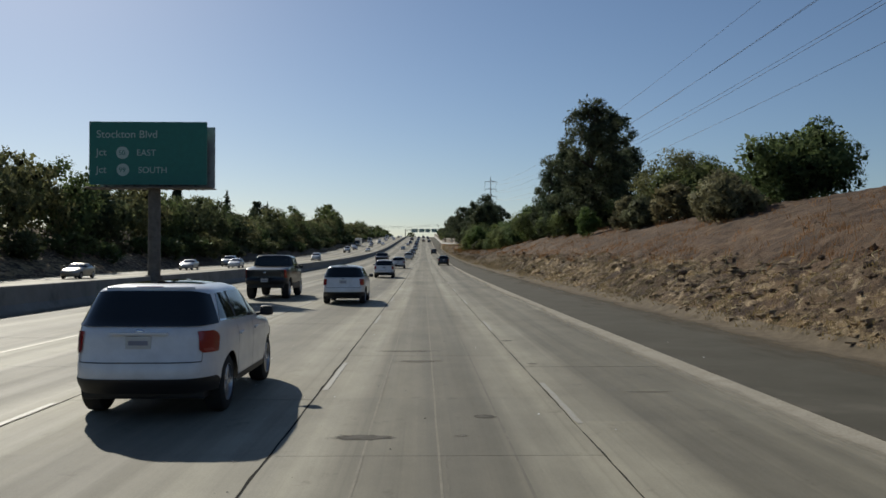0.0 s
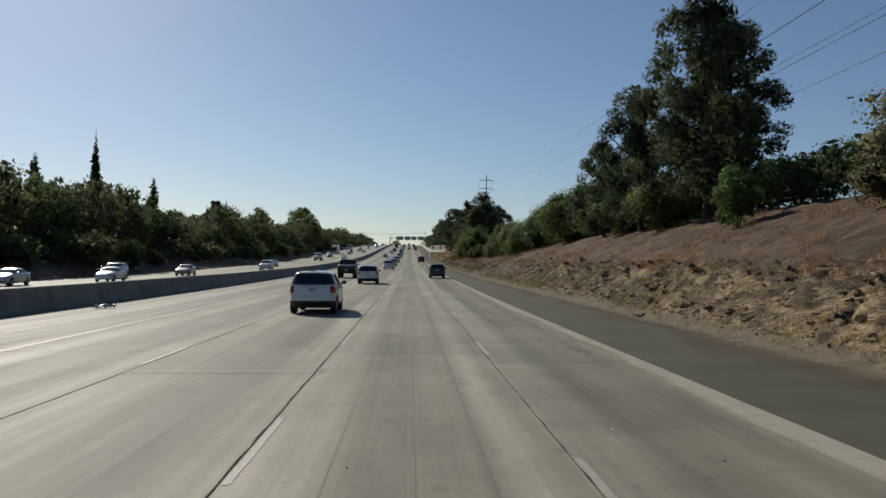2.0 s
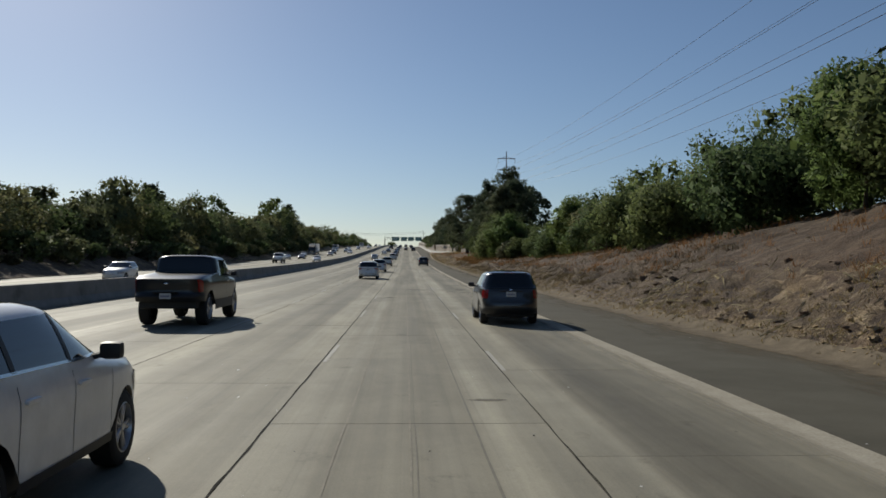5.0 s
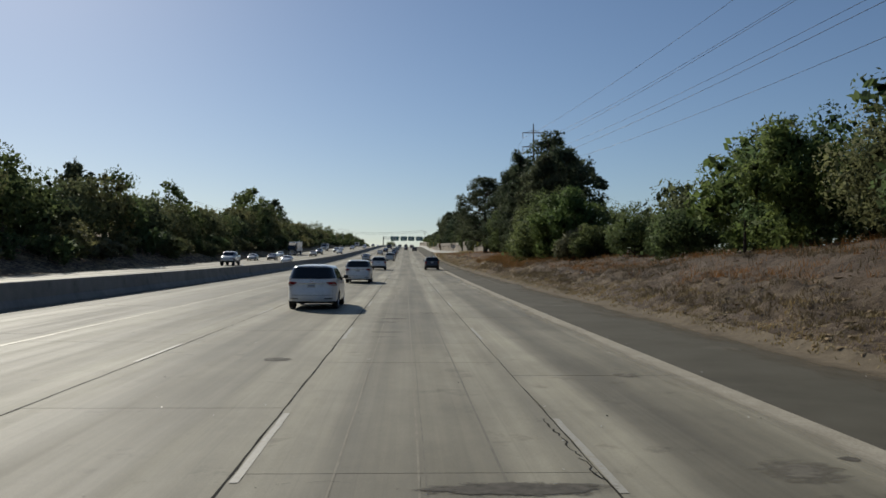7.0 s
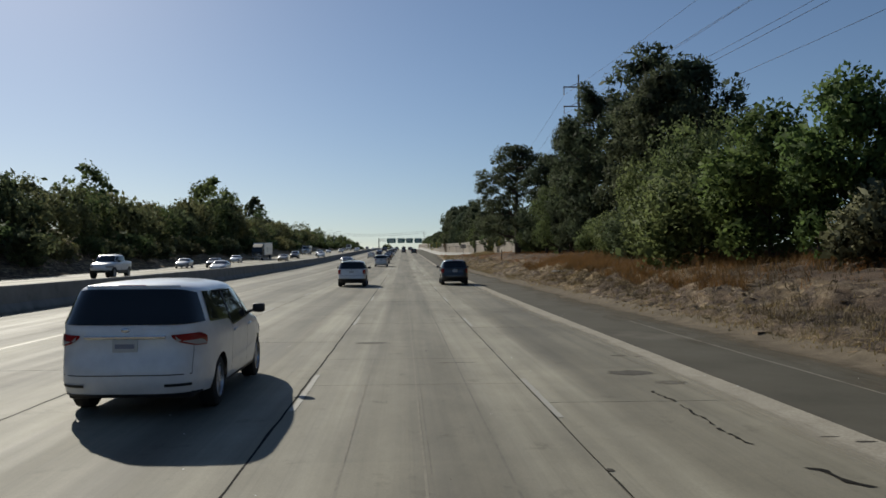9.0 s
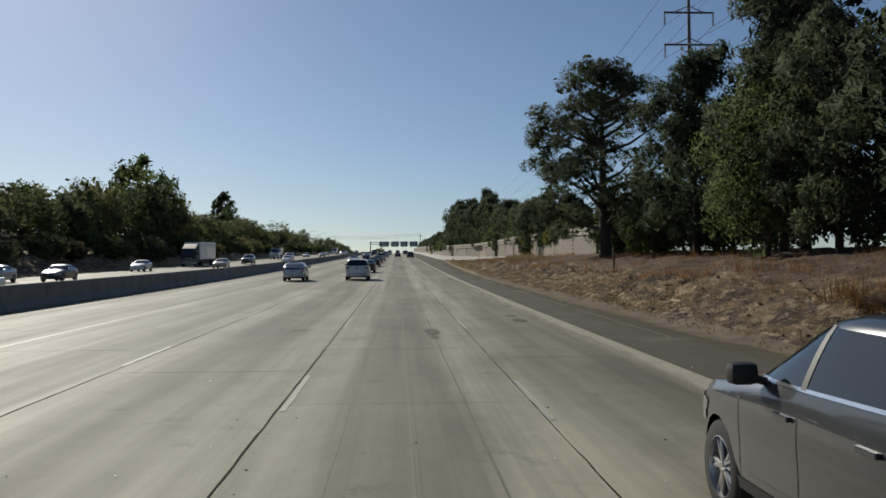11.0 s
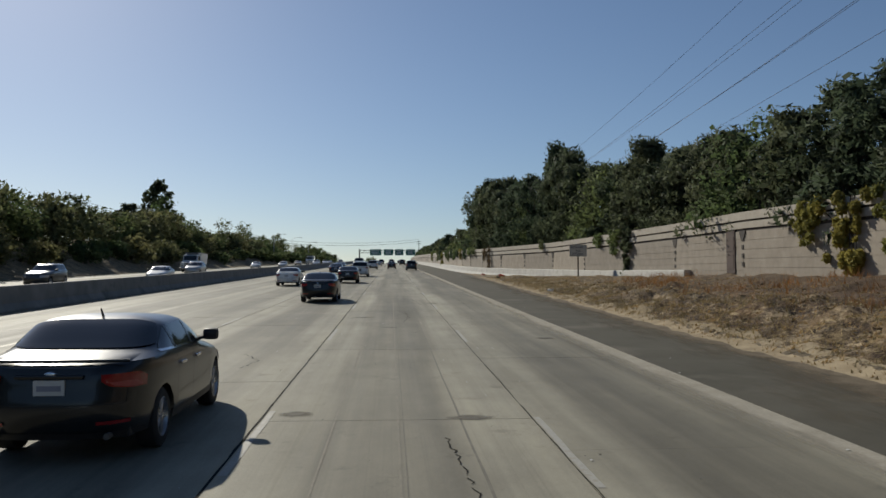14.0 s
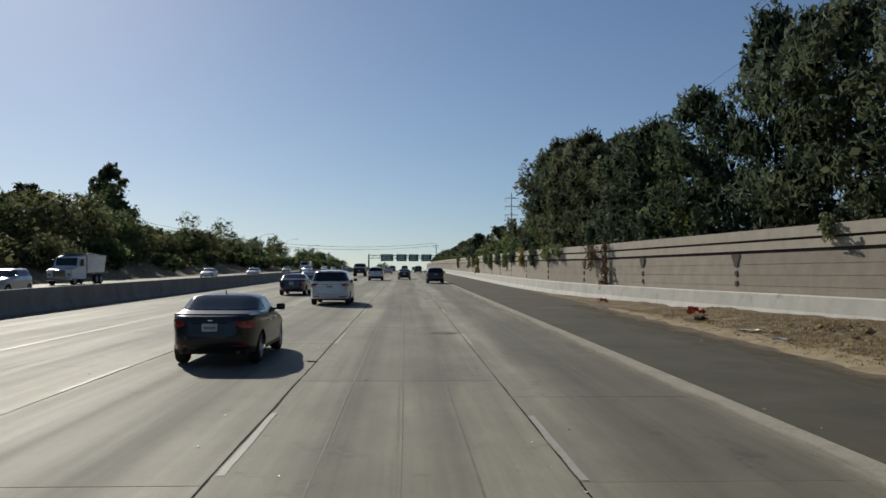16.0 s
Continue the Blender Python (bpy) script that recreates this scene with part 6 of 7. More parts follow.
scrap("crumpled_cloth", "crumpled red cloth lying by the wall foot", 11.7, 477.5, M_ORANGE, (0.7, 0.5, 0.35), 3)
scrap("torn_board", "torn dark and white board by the shoulder", 11.0, 474.8, M_BLACK, (0.55, 0.4, 0.16), 4)
scrap("paper_scrap", "flattened white paper scrap on the shoulder edge", 10.9, 470.0, M_SIGNWHITE, (0.9, 0.35, 0.08), 5)
scrap("paper_scrap", "flattened white paper scrap on the shoulder edge", 10.6, 467.0, M_SIGNWHITE, (0.5, 0.3, 0.08), 6)
scrap("paper_scrap", "white crumpled paper on the bank foot", 9.7, 438.4, M_SIGNWHITE, (0.4, 0.35, 0.2), 7)
scrap("orange_scrap", "broken orange plastic near the wall", 11.3, 492.0, M_ORANGE, (0.5, 0.4, 0.25), 8)
scrap("paper_scrap", "long white strip of litter by the shoulder", 10.6, 296.3, M_SIGNWHITE, (1.1, 0.3, 0.1), 9)
scrap("paper_scrap", "small white scrap on the dry bank", 12.3, 241.0, M_SIGNWHITE, (0.35, 0.3, 0.12), 10)
scrap("paper_scrap", "crumpled white box by the shoulder", 10.1, 103.2, M_SIGNWHITE, (0.7, 0.4, 0.22), 11)
scrap("paper_scrap", "small white scrap at the bank foot", 10.9, 94.0, M_SIGNWHITE, (0.25, 0.2, 0.1), 12)
scrap("tyre_scrap", "black curl of tyre rubber at the bank foot", 10.95, 70.7, M_RUBBER, (0.5, 0.35, 0.25), 13)
scrap("tyre_scrap", "long black strip of tyre rubber on the shoulder", 9.6, 84.9, M_RUBBER, (0.9, 0.16, 0.16), 14)
scrap("pale_scrap", "pale flattened scrap on the median shoulder", -14.0, 89.7, M_PLATE, (0.9, 0.5, 0.2), 15)


# ---- patches and cracks in the concrete ----
def blot(x, y, w, d, seed, mat=M_PATCH, label="dark worn asphalt patch in the concrete lane"):
    """A ragged thin patch lying on the lane."""
    rng = np.random.default_rng(seed)
    n = 26
    ph = rng.random(4) * 6.28
    vs = [(0, 0, 0.003)]
    for i in range(n):
        a = 2 * math.pi * i / n
        r = 1 + 0.2 * math.sin(2 * a + ph[0]) + 0.16 * math.sin(5 * a + ph[1]) + 0.12 * math.sin(9 * a + ph[2]) + 0.08 * rng.normal()
        vs.append((0.62 * w * math.cos(a) * max(r, 0.35), 0.62 * d * math.sin(a) * max(r, 0.35), 0.003))
    ob = mesh_of("road_patch", vs, [(0, 1 + i, 1 + (i + 1) % n) for i in range(n)], mat)
    ob.matrix_basis = pose(x, y, road_z(y) + 0.003, road_tilt(y))
    return tagged(ob, label, "road patch", "road patches", "structure")


for i, (x, y, w, d) in enumerate(((-0.86, 10.43, 0.85, 0.28), (-0.53, 20.1, 1.9, 0.3), (-0.2, 18.15, 1.0, 0.4), (0.66, 11.8, 0.26, 0.35), (0.32, 10.5, 0.2, 0.12), (3.47, 13.95, 1.05, 0.1), (2.03, 22.6, 0.3, 0.3), (2.1, 17.7, 0.3, 0.2), (1.02, 51.0, 0.6, 0.25), (-2.94, 47.8, 1.1, 0.14), (4.17, 48.8, 0.6, 0.5), (1.94, 51.3, 0.6, 0.25), (-1.13, 45.9, 0.16, 0.3), (-0.74, 101.0, 1.1, 0.22), (-0.9, 107.3, 0.8, 0.25), (-2.82, 199.0, 0.7, 0.6), (-0.82, 209.4, 0.9, 0.3), (-0.69, 204.1, 1.1, 0.14), (0.95, 188.7, 2.1, 0.5), (3.9, 189.3, 1.0, 1.1), (-0.73, 205.6, 1.3, 0.3), (-0.46, 211.0, 1.2, 0.3), (0.83, 214.1, 1.4, 0.3), (-0.95, 258.5, 1.0, 0.5), (4.0, 252.6, 1.0, 0.6), (4.36, 251.4, 0.7, 0.5), (0.9, 254.4, 1.1, 0.1), (-0.55, 349.0, 0.7, 0.3), (4.18, 349.3, 0.7, 0.5), (-0.9, 363.3, 1.0, 0.2), (-0.1, 413.0, 0.5, 0.25), (-1.34, 417.6, 0.9, 0.1), (2.9, 413.9, 1.8, 0.06), (4.1, 409.0, 0.55, 0.4), (1.41, 470.4, 1.1, 1.2), (1.9, 427.6, 0.6, 0.7), (-1.1, 417.8, 1.0, 0.14), (1.28, 418.1, 0.25, 0.1), (-0.9, 303.0, 0.9, 0.3), (0.8, 291.0, 0.8, 0.3), (2.9, 325.0, 0.8, 0.4), (0.4, 334.5, 1.3, 0.35), (-3.0, 321.0, 0.8, 0.3), (0.88, 320.3, 0.5, 3.0), (0.85, 318.4, 0.3, 0.9), (3.95, 324.2, 0.55, 1.5), (3.9, 326.4, 0.6, 1.0), (-0.85, 119.35, 1.1, 0.5), (0.9, 392.0, 0.9, 0.4), (-0.9, 391.5, 0.6, 0.3), (1.2, 140.0, 0.7, 0.3), (-0.8, 128.0, 1.0, 0.2), (3.5, 270.0, 0.9, 0.3))):
    blot(x, y, w, d, 100 + i, M_STAIN if i % 3 else M_PATCH)
# stains and spalls beside the joints and in the wheel paths
for i, (x, y, w, d) in enumerate(((-0.97, 176.1, 0.5, 0.8), (0.87, 187.4, 2.0, 0.5), (-0.02, 180.1, 0.74, 0.2), (3.67, 187.6, 0.72, 1.4), (3.02, 184.8, 0.77, 0.8), (3.84, 183.4, 1.15, 0.7), (3.97, 178.0, 0.44, 0.5), (3.97, 196.5, 0.51, 0.8), (4.68, 189.8, 0.2, 0.29), (-0.89, 234.8, 0.66, 0.25), (-0.56, 238.7, 0.43, 0.3), (1.54, 234.7, 0.23, 0.2), (1.46, 233.5, 0.12, 0.17), (-1.36, 231.1, 0.16, 0.1), (4.29, 381.8, 0.45, 0.3), (3.56, 379.6, 0.19, 0.18), (4.09, 378.5, 0.13, 0.12), (5.03, 385.1, 0.47, 0.3), (-1.4, 397.7, 0.58, 0.4), (0.97, 397.3, 0.79, 0.4), (0.7, 383.4, 0.14, 0.32))):
    blot(x, y, w, d, 160 + i, M_STAIN if i % 4 else M_PATCH, "small dark stain on the worn concrete lane")


def crack(points, seed, wide=0.025):
    """A jagged dark crack through points (x, y)."""
    rng = random.Random(seed)
    path = []
    for (xa, ya), (xb, yb) in zip(points, points[1:]):
        n = max(3, int(abs(yb - ya) / 0.12) + int(abs(xb - xa) / 0.12))
        for i in range(n):
            t = i / n
            path.append((xa + (xb - xa) * t + rng.uniform(-0.035, 0.035), ya + (yb - ya) * t + rng.uniform(-0.03, 0.03)))
    vs, fs = [], []
    for i, (x, y) in enumerate(path):
        w = wide * rng.uniform(0.2, 1.3)
        vs += [(x - w, y, road_z(y) + 0.0065), (x + w, y, road_z(y) + 0.0065)]
        if i and rng.random() > 0.08:
            k = 2 * i - 2
            fs.append((k, k + 1, k + 3, k + 2))
    return tagged(mesh_of("road_crack", vs, fs, M_JOINT), "jagged dark crack across a concrete slab", "crack", "road cracks", "structure")


for i, pts in enumerate((((0.62, 352.9), (0.7, 351.3), (0.7, 350.1), (0.71, 348.7)), ((0.24, 421.8), (0.42, 420.1), (0.52, 419.4), (0.66, 418.3)), ((0.43, 418.0), (0.54, 417.2)), ((0.47, 420.7), (0.57, 417.1), (0.3, 414.9)), ((0.6, 396.0), (0.75, 393.0), (0.9, 390.5)), ((-3.4, 405.5), (-2.9, 404.2), (-3.1, 402.8)), ((0.72, 325.6), (0.86, 324.4), (0.94, 323.0)), ((-2.2, 345.0), (-2.5, 343.6)), ((1.0, 432.0), (1.2, 428.5), (1.35, 425.0)), ((-0.4, 356.0), (0.1, 355.7), (0.7, 355.9)), ((4.0, 182.3), (3.85, 180.8), (3.88, 179.3), (3.91, 178.7)), ((3.99, 176.9), (4.12, 176.5), (4.21, 176.1)), ((4.23, 175.9), (4.26, 175.4), (4.29, 174.6)), ((-2.44, 175.8), (-2.03, 175.8), (-1.52, 175.9)), ((-1.32, 188.9), (-0.86, 189.0), (-0.33, 188.9)), ((1.75, 192.2), (1.75, 191.1), (1.79, 189.4), (1.85, 188.8)), ((3.93, 237.6), (4.01, 236.8)), ((4.12, 236.5), (4.23, 235.7)), ((3.89, 234.6), (4.4, 233.9), (4.37, 233.0), (4.09, 232.0)), ((4.18, 231.2), (4.44, 230.7)), ((1.78, 231.3), (2.45, 231.4), (3.37, 231.4)), ((0.48, 384.2), (0.34, 381.5), (0.5, 380.4), (0.64, 379.3), (0.63, 378.4)), ((-1.45, 381.4), (-1.06, 381.5)))):
    crack(pts, 300 + i, 0.0105)
# wider cracks and tar lines in the outer lane
for i, (w, pts) in enumerate(((0.03, ((3.75, 73.8), (3.82, 73.5), (4.06, 72.7))), (0.02, ((3.6, 72.2), (3.74, 72.1))), (0.024, ((4.26, 71.5), (4.39, 70.5), (4.46, 69.9))), (0.022, ((3.72, 250.6), (3.8, 249.7), (3.77, 248.7), (3.73, 247.4), (3.75, 246.4))), (0.05, ((3.74, 245.5), (3.98, 245.35), (4.02, 244.9), (4.18, 244.6))), (0.006, ((3.36, 436.0), (3.4, 428.0), (3.42, 424.8), (3.4, 421.0))))):
    crack(pts, 340 + i, w)
# chips broken out along the slab edges
for i, (x, y, w) in enumerate(((5.1, 79.2, 0.3), (5.22, 78.7, 0.24), (5.25, 74.0, 0.22), (5.12, 88.8, 0.3), (4.37, 79.2, 0.3), (4.52, 80.5, 0.22), (3.11, 73.6, 0.2), (4.72, 74.4, 0.16), (4.84, 73.1, 0.14), (4.8, 246.9, 0.3), (5.1, 246.6, 0.3), (4.41, 255.3, 0.34), (4.8, 255.1, 0.22), (5.01, 355.2, 0.32), (5.09, 356.3, 0.2), (3.54, 355.7, 0.3), (4.14, 358.4, 0.26), (5.04, 364.3, 0.35), (2.5, 353.1, 0.5), (4.89, 424.9, 0.4), (5.05, 425.0, 0.3), (4.91, 433.6, 0.45), (4.59, 424.5, 0.1), (1.87, 245.5, 0.09), (1.9, 320.1, 0.25), (1.86, 73.5, 0.2))):
    blot(x, y, w, 0.07 + 0.03 * (i % 3), 400 + i, M_CHIP, "small dark chip broken out of the concrete edge")

# ---- sound wall ----
WALL_X = [(378, 19.2), (420, 18.5), (440, 18.2), (455, 17.4), (470, 16.2), (480, 15.0), (490, 13.7), (500, 12.5), (510, 11.7), (525, 11.25), (1000, 11.25)]
WALL_TOP = [(378, 5.0), (430, 4.6), (470, 3.75), (500, 3.45), (1000, 3.45)]


FOOT_Z = [(436, 0.58), (446, 0.42), (455, 0.26), (470, 0.16), (485, 0.06), (500, 0.0), (1000, 0.0)]


def bar(bm, L, y0, y1, a0, a1, b0, b1):
    """A straight bar along a bay: heights a0 to a1 at its near end and b0 to b1 at its far end."""
    v = [bm.verts.new(q) for q in ((0, y0, a0), (0, y1, a0), (0, y1, a1), (0, y0, a1), (L, y0, b0), (L, y1, b0), (L, y1, b1), (L, y0, b1))]
    for f in ((0, 1, 2, 3), (7, 6, 5, 4), (0, 4, 5, 1), (1, 5, 6, 2), (2, 6, 7, 3), (3, 7, 4, 0)):
        bm.faces.new([v[i] for i in f])


def sound_wall():
    root = tagged(new("wall_sound"), "long tan block sound wall with cap bands and dark column blocks", "wall", kind="structure")
    ys = [378 + 10.3 * i for i in range(50)]
    for i, (a, b) in enumerate(zip(ys, ys[1:])):
        xa, xb = along(WALL_X, a), along(WALL_X, b)
        d = Vector((xb - xa, b - a, 0))
        L = d.length
        m = Matrix.Translation((xa, a, 0)) @ pose(0, 0, 0, 0, 0, math.degrees(math.atan2(d.y, d.x)))
        za, zb = road_z(a), road_z(b)
        la, lb = za + along(TOP, a) * 0.8 - 0.4, zb + along(TOP, b) * 0.8 - 0.4
        ta, tb = za + along(WALL_TOP, a), zb + along(WALL_TOP, b)
        bm = bmesh.new()
        rows = max(4, int((ta - 1.0 - la) / 0.4))
        for k in range(rows):
            u, w = k / rows, (k + 1) / rows
            out = 0.1 + 0.007 * ((k * 7 + i) % 3)
            ha, hb = ta - 1.0 - la, tb - 1.0 - lb
            bar(bm, L, -0.1, out, la + ha * u + 0.008, la + ha * w - 0.008, lb + hb * u + 0.008, lb + hb * w - 0.008)
        bar(bm, L, -0.08, 0.085, la, ta - 1.0, lb, tb - 1.0)
        part("panel", bm, M_BLOCK, root).matrix_basis = m
        # recess bars coloured dark: the shade between the cap bands is painted in
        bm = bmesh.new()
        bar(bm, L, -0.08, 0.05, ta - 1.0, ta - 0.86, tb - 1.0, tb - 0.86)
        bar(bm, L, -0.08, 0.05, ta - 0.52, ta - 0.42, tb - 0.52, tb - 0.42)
        part("recess", bm, M_BLOCK_DARK_AND_SHADE, root).matrix_basis = m
        bm = bmesh.new()
        bar(bm, L, -0.12, 0.13, ta - 0.86, ta - 0.52, tb - 0.86, tb - 0.52)
        bar(bm, L, -0.15, 0.16, ta - 0.42, ta, tb - 0.42, tb)
        part("cap", bm, M_CAP, root).matrix_basis = m
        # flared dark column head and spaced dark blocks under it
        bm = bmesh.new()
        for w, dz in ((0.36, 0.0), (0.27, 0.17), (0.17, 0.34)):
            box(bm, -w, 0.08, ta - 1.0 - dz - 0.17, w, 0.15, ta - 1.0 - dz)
        part("column_head", bm, M_BLOCK_DARK_AND_SHADE, root).matrix_basis = m
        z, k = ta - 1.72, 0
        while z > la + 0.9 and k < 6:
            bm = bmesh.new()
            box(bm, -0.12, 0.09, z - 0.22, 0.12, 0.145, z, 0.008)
            part("column_block", bm, M_BLOCK_DARK_AND_SHADE, root).matrix_basis = m
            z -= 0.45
            k += 1
    return root


sound_wall()
# steel access door in the wall
bm = bmesh.new()
box(bm, -0.55, 0.06, 0.0, 0.55, 0.16, 2.3, 0.01)
for zz in (0.25, 1.2):
    box(bm, -0.42, 0.16, zz, 0.42, 0.175, zz + 0.8, 0.006)
wall_door = tagged(part("door_1", bm, M_RUSTRED), "rust brown steel access door in the sound wall", "door", kind="structure")
wall_door.matrix_basis = Matrix.Translation((along(WALL_X, 431), 431.0, road_z(431) + 1.35)) @ pose(0, 0, 0, 0, 0, math.degrees(math.atan2(2.0, along(WALL_X, 432) - along(WALL_X, 430))))
bm = bmesh.new()
rod(bm, (0.3, 0.17, 1.05), (0.3, 0.22, 1.05), 0.02, 0.02, 8)
rod(bm, (0.3, 0.22, 1.05), (0.18, 0.22, 1.05), 0.016, 0.016, 8)
part("door_handle", bm, M_STEEL, wall_door)
# pale concrete foot barrier in front of the wall
path = []
for y in list(np.arange(437, 520, 3.0)) + list(np.arange(520, 900, 10.0)):
    y = float(y)
    path.append((along(WALL_X, y) - 0.46, y, road_z(y) + along(FOOT_Z, y) - 0.08))
foot = extruded("wall_foot", [(-0.3, -0.5), (-0.3, 0.12), (-0.16, 0.4), (-0.1, 0.96), (-0.06, 1.0), (0.3, 1.0), (0.3, -0.5)], path, M_WHITEWALL)
tagged(foot, "pale concrete barrier along the foot of the sound wall", "barrier", kind="structure")


# ---- vines over the wall ----
def vine(y, top, long, wide, mat, seed, label, count=900, leaf=0.12):
    rng = np.random.default_rng(seed)
    x = along(WALL_X, y) - 0.28
    cs = []
    for i in range(30):
        v = rng.random()
        cs.append((rng.normal() * 0.06 - 0.02, rng.normal() * wide * (1 - 0.4 * v), top + 0.12 - long * v, 0.1 + 0.16 * rng.random()))
    root = tagged(new("wall_vine"), label, "vine", "wall vines")
    root.location = (x, y, road_z(y))
    vs, fs, _ = leaf_cloud(cs, count, leaf, rng, 1.2, 0.8)
    mesh_of("foliage", [tuple(p) for p in vs.tolist()], [tuple(f) for f in fs.tolist()], mat, root)
    bm = bmesh.new()
    for i in range(5):
        yy = rng.normal() * wide * 0.5
        rod(bm, (0.05, yy, top), (0.02, yy + rng.normal() * 0.2, top - long * (0.6 + 0.4 * rng.random())), 0.02, 0.012, 5)
    part("stem", bm, M_BARK, root)


for i, (y, lg, wd, mt, n, lf) in enumerate(((392, 0.9, 1.0, M_OLIVE, 700, 0.1), (398.5, 1.3, 1.3, M_OLIVE, 1800, 0.1), (402.5, 1.5, 1.4, M_YELLOWVINE, 2200, 0.1), (406.5, 1.7, 1.3, M_OLIVE, 2200, 0.1), (415.5, 3.7, 0.9, M_YELLOWVINE, 3000, 0.11), (419, 3.2, 0.9, M_YELLOWVINE, 2800, 0.11), (422.5, 2.0, 0.7, M_YELLOWVINE, 1500, 0.1), (449, 3.7, 0.5, M_PINE, 1500, 0.13), (452, 1.6, 0.7, M_OAK, 700, 0.11), (456, 0.9, 0.8, M_OAK, 500, 0.1), (474, 0.7, 0.4, M_OLIVE, 250, 0.09), (497, 2.9, 0.45, M_DEADVINE, 420, 0.09), (499.5, 1.6, 0.8, M_DEADVINE, 350, 0.09), (508, 0.7, 0.6, M_OLIVE, 300, 0.09), (524, 1.4, 0.7, M_YELLOWVINE, 450, 0.1), (512, 0.9, 1.2, M_OAK, 600, 0.1), (518, 1.3, 0.8, M_PINE, 500, 0.12), (531, 1.0, 1.5, M_PINE, 700, 0.12), (537, 1.5, 1.0, M_OAK, 700, 0.11), (545, 1.3, 1.6, M_PINE, 800, 0.12), (553, 1.9, 1.2, M_OLIVE, 700, 0.11), (560, 1.2, 1.8, M_OAK, 800, 0.12), (573, 3.0, 1.1, M_YELLOWVINE, 1500, 0.13), (580, 1.6, 1.3, M_PINE, 700, 0.13), (590, 1.7, 1.5, M_OLIVE, 700, 0.12), (620, 1.9, 2.0, M_YELLOWVINE, 800, 0.12))):
    vine(y, along(WALL_TOP, y), lg, wd, mt, 500 + i, "dead brown vine strands hanging on the tan sound wall" if mt == M_DEADVINE else "trailing vine hanging over the tan sound wall", n, lf)


# ---- trucks on the opposite lanes ----
def truck(kind, x, y, label):
    root = tagged(new("box_truck" if kind == "semi" else "dump_truck"), label, "truck")
    white = PAINTS["white"]
    cabm = M_BLACK if kind == "semi" else white
    bm = bmesh.new()
    pts = [(3.2, 0.6), (3.3, 1.5), (1.6, 1.75), (1.3, 2.75), (-0.6, 3.0), (-0.6, 0.6)] if kind == "dump" else [(2.0, 0.6), (2.1, 1.7), (1.8, 2.9), (-0.2, 3.7), (-0.4, 3.7), (-0.4, 0.6)]
    loops = []
    for s in (-1.2, 1.2):
        loops.append([bm.verts.new((s * (0.92 if pz > 2 else 1.0), py, pz)) for py, pz in pts])
    for i in range(len(pts)):
        j = (i + 1) % len(pts)
        bm.faces.new((loops[0][i], loops[0][j], loops[1][j], loops[1][i]))
    bm.faces.new(loops[0][::-1])
    bm.faces.new(loops[1])
    bmesh.ops.bevel(bm, geom=bm.edges[:], offset=0.08, segments=2, affect="EDGES")
    cab = part("cab", bm, cabm, root, smooth=40)
    (ya, za), (yb, zb) = (pts[2], pts[3]) if kind == "dump" else (pts[1], pts[2])
    n = Vector((0, zb - za, -(yb - ya))).normalized() * 0.02
    vs = [Vector((s * 1.02, ya + (yb - ya) * t, za + (zb - za) * t)) + n for t in (0.15, 0.9) for s in (-1, 1)]
    mesh_of("windscreen", vs, [(0, 1, 3, 2)], M_GLASS, cab)
    for s in (-1, 1):
        vs = [Vector((s * 1.215, py, pz)) for py, pz in ((0.1, 1.9), (1.25, 1.85), (1.05, 2.5), (0.1, 2.6))]
        mesh_of("side_window", vs, [(0, 1, 2, 3)], M_GLASS, cab)
        bm = bmesh.new()
        box(bm, s * 1.3, 1.2, 1.9, s * 1.5, 1.3, 2.5, 0.03)
        part("mirror", bm, M_BLACK, root)
        bm = bmesh.new()
        box(bm, s * 0.75, pts[0][0] + 0.02, 0.9, s * 1.1, pts[0][0] + 0.12, 1.15, 0.03)
        part("headlamp", bm, M_CLEAR, root)
    bm = bmesh.new()
    box(bm, -0.6, pts[0][0] + 0.03, 0.8, 0.6, pts[0][0] + 0.12, 1.5, 0.03)
    part("grille", bm, M_CHROME, root)
    bm = bmesh.new()
    box(bm, -1.2, pts[0][0] - 0.05, 0.45, 1.2, pts[0][0] + 0.2, 0.75, 0.05)
    part("bumper", bm, M_CHROME, root)
    bm = bmesh.new()
    if kind == "semi":
        box(bm, -1.28, -12.6, 1.15, 1.28, -0.7, 3.95, 0.04)
        part("cargo_box", bm, white, root)
        bm = bmesh.new()
        for k in range(3):
            box(bm, 1.285, -5.8, 2.6 - 0.4 * k, 1.295, -3.2 - 0.4 * k, 2.85 - 0.4 * k)
            box(bm, -1.295, -5.8, 2.6 - 0.4 * k, -1.285, -3.2 - 0.4 * k, 2.85 - 0.4 * k)
        part("text_bar", bm, PAINTS["silver"], root)
        axles, back = (1.2, -10.0, -11.2), -12.5
    else:
        vv = [bm.verts.new(p) for p in ((-1.2, -0.9, 1.2), (1.2, -0.9, 1.2), (1.2, -5.6, 1.2), (-1.2, -5.6, 1.2), (-1.25, -0.7, 3.1), (1.25, -0.7, 3.1), (1.25, -6.0, 2.9), (-1.25, -6.0, 2.9))]
        for q in ((0, 1, 2, 3), (0, 1, 5, 4), (1, 2, 6, 5), (2, 3, 7, 6), (3, 0, 4, 7)):
            bm.faces.new([vv[i] for i in q])
        bmesh.ops.recalc_face_normals(bm, faces=bm.faces[:])
        bmesh.ops.solidify(bm, geom=bm.faces[:], thickness=0.06)
        part("tipper_body", bm, white, root)
        bm = bmesh.new()
        for s in (-1.28, 1.28):
            rod(bm, (s, -0.7, 3.1), (s, -6.0, 2.9), 0.06, 0.06, 6)
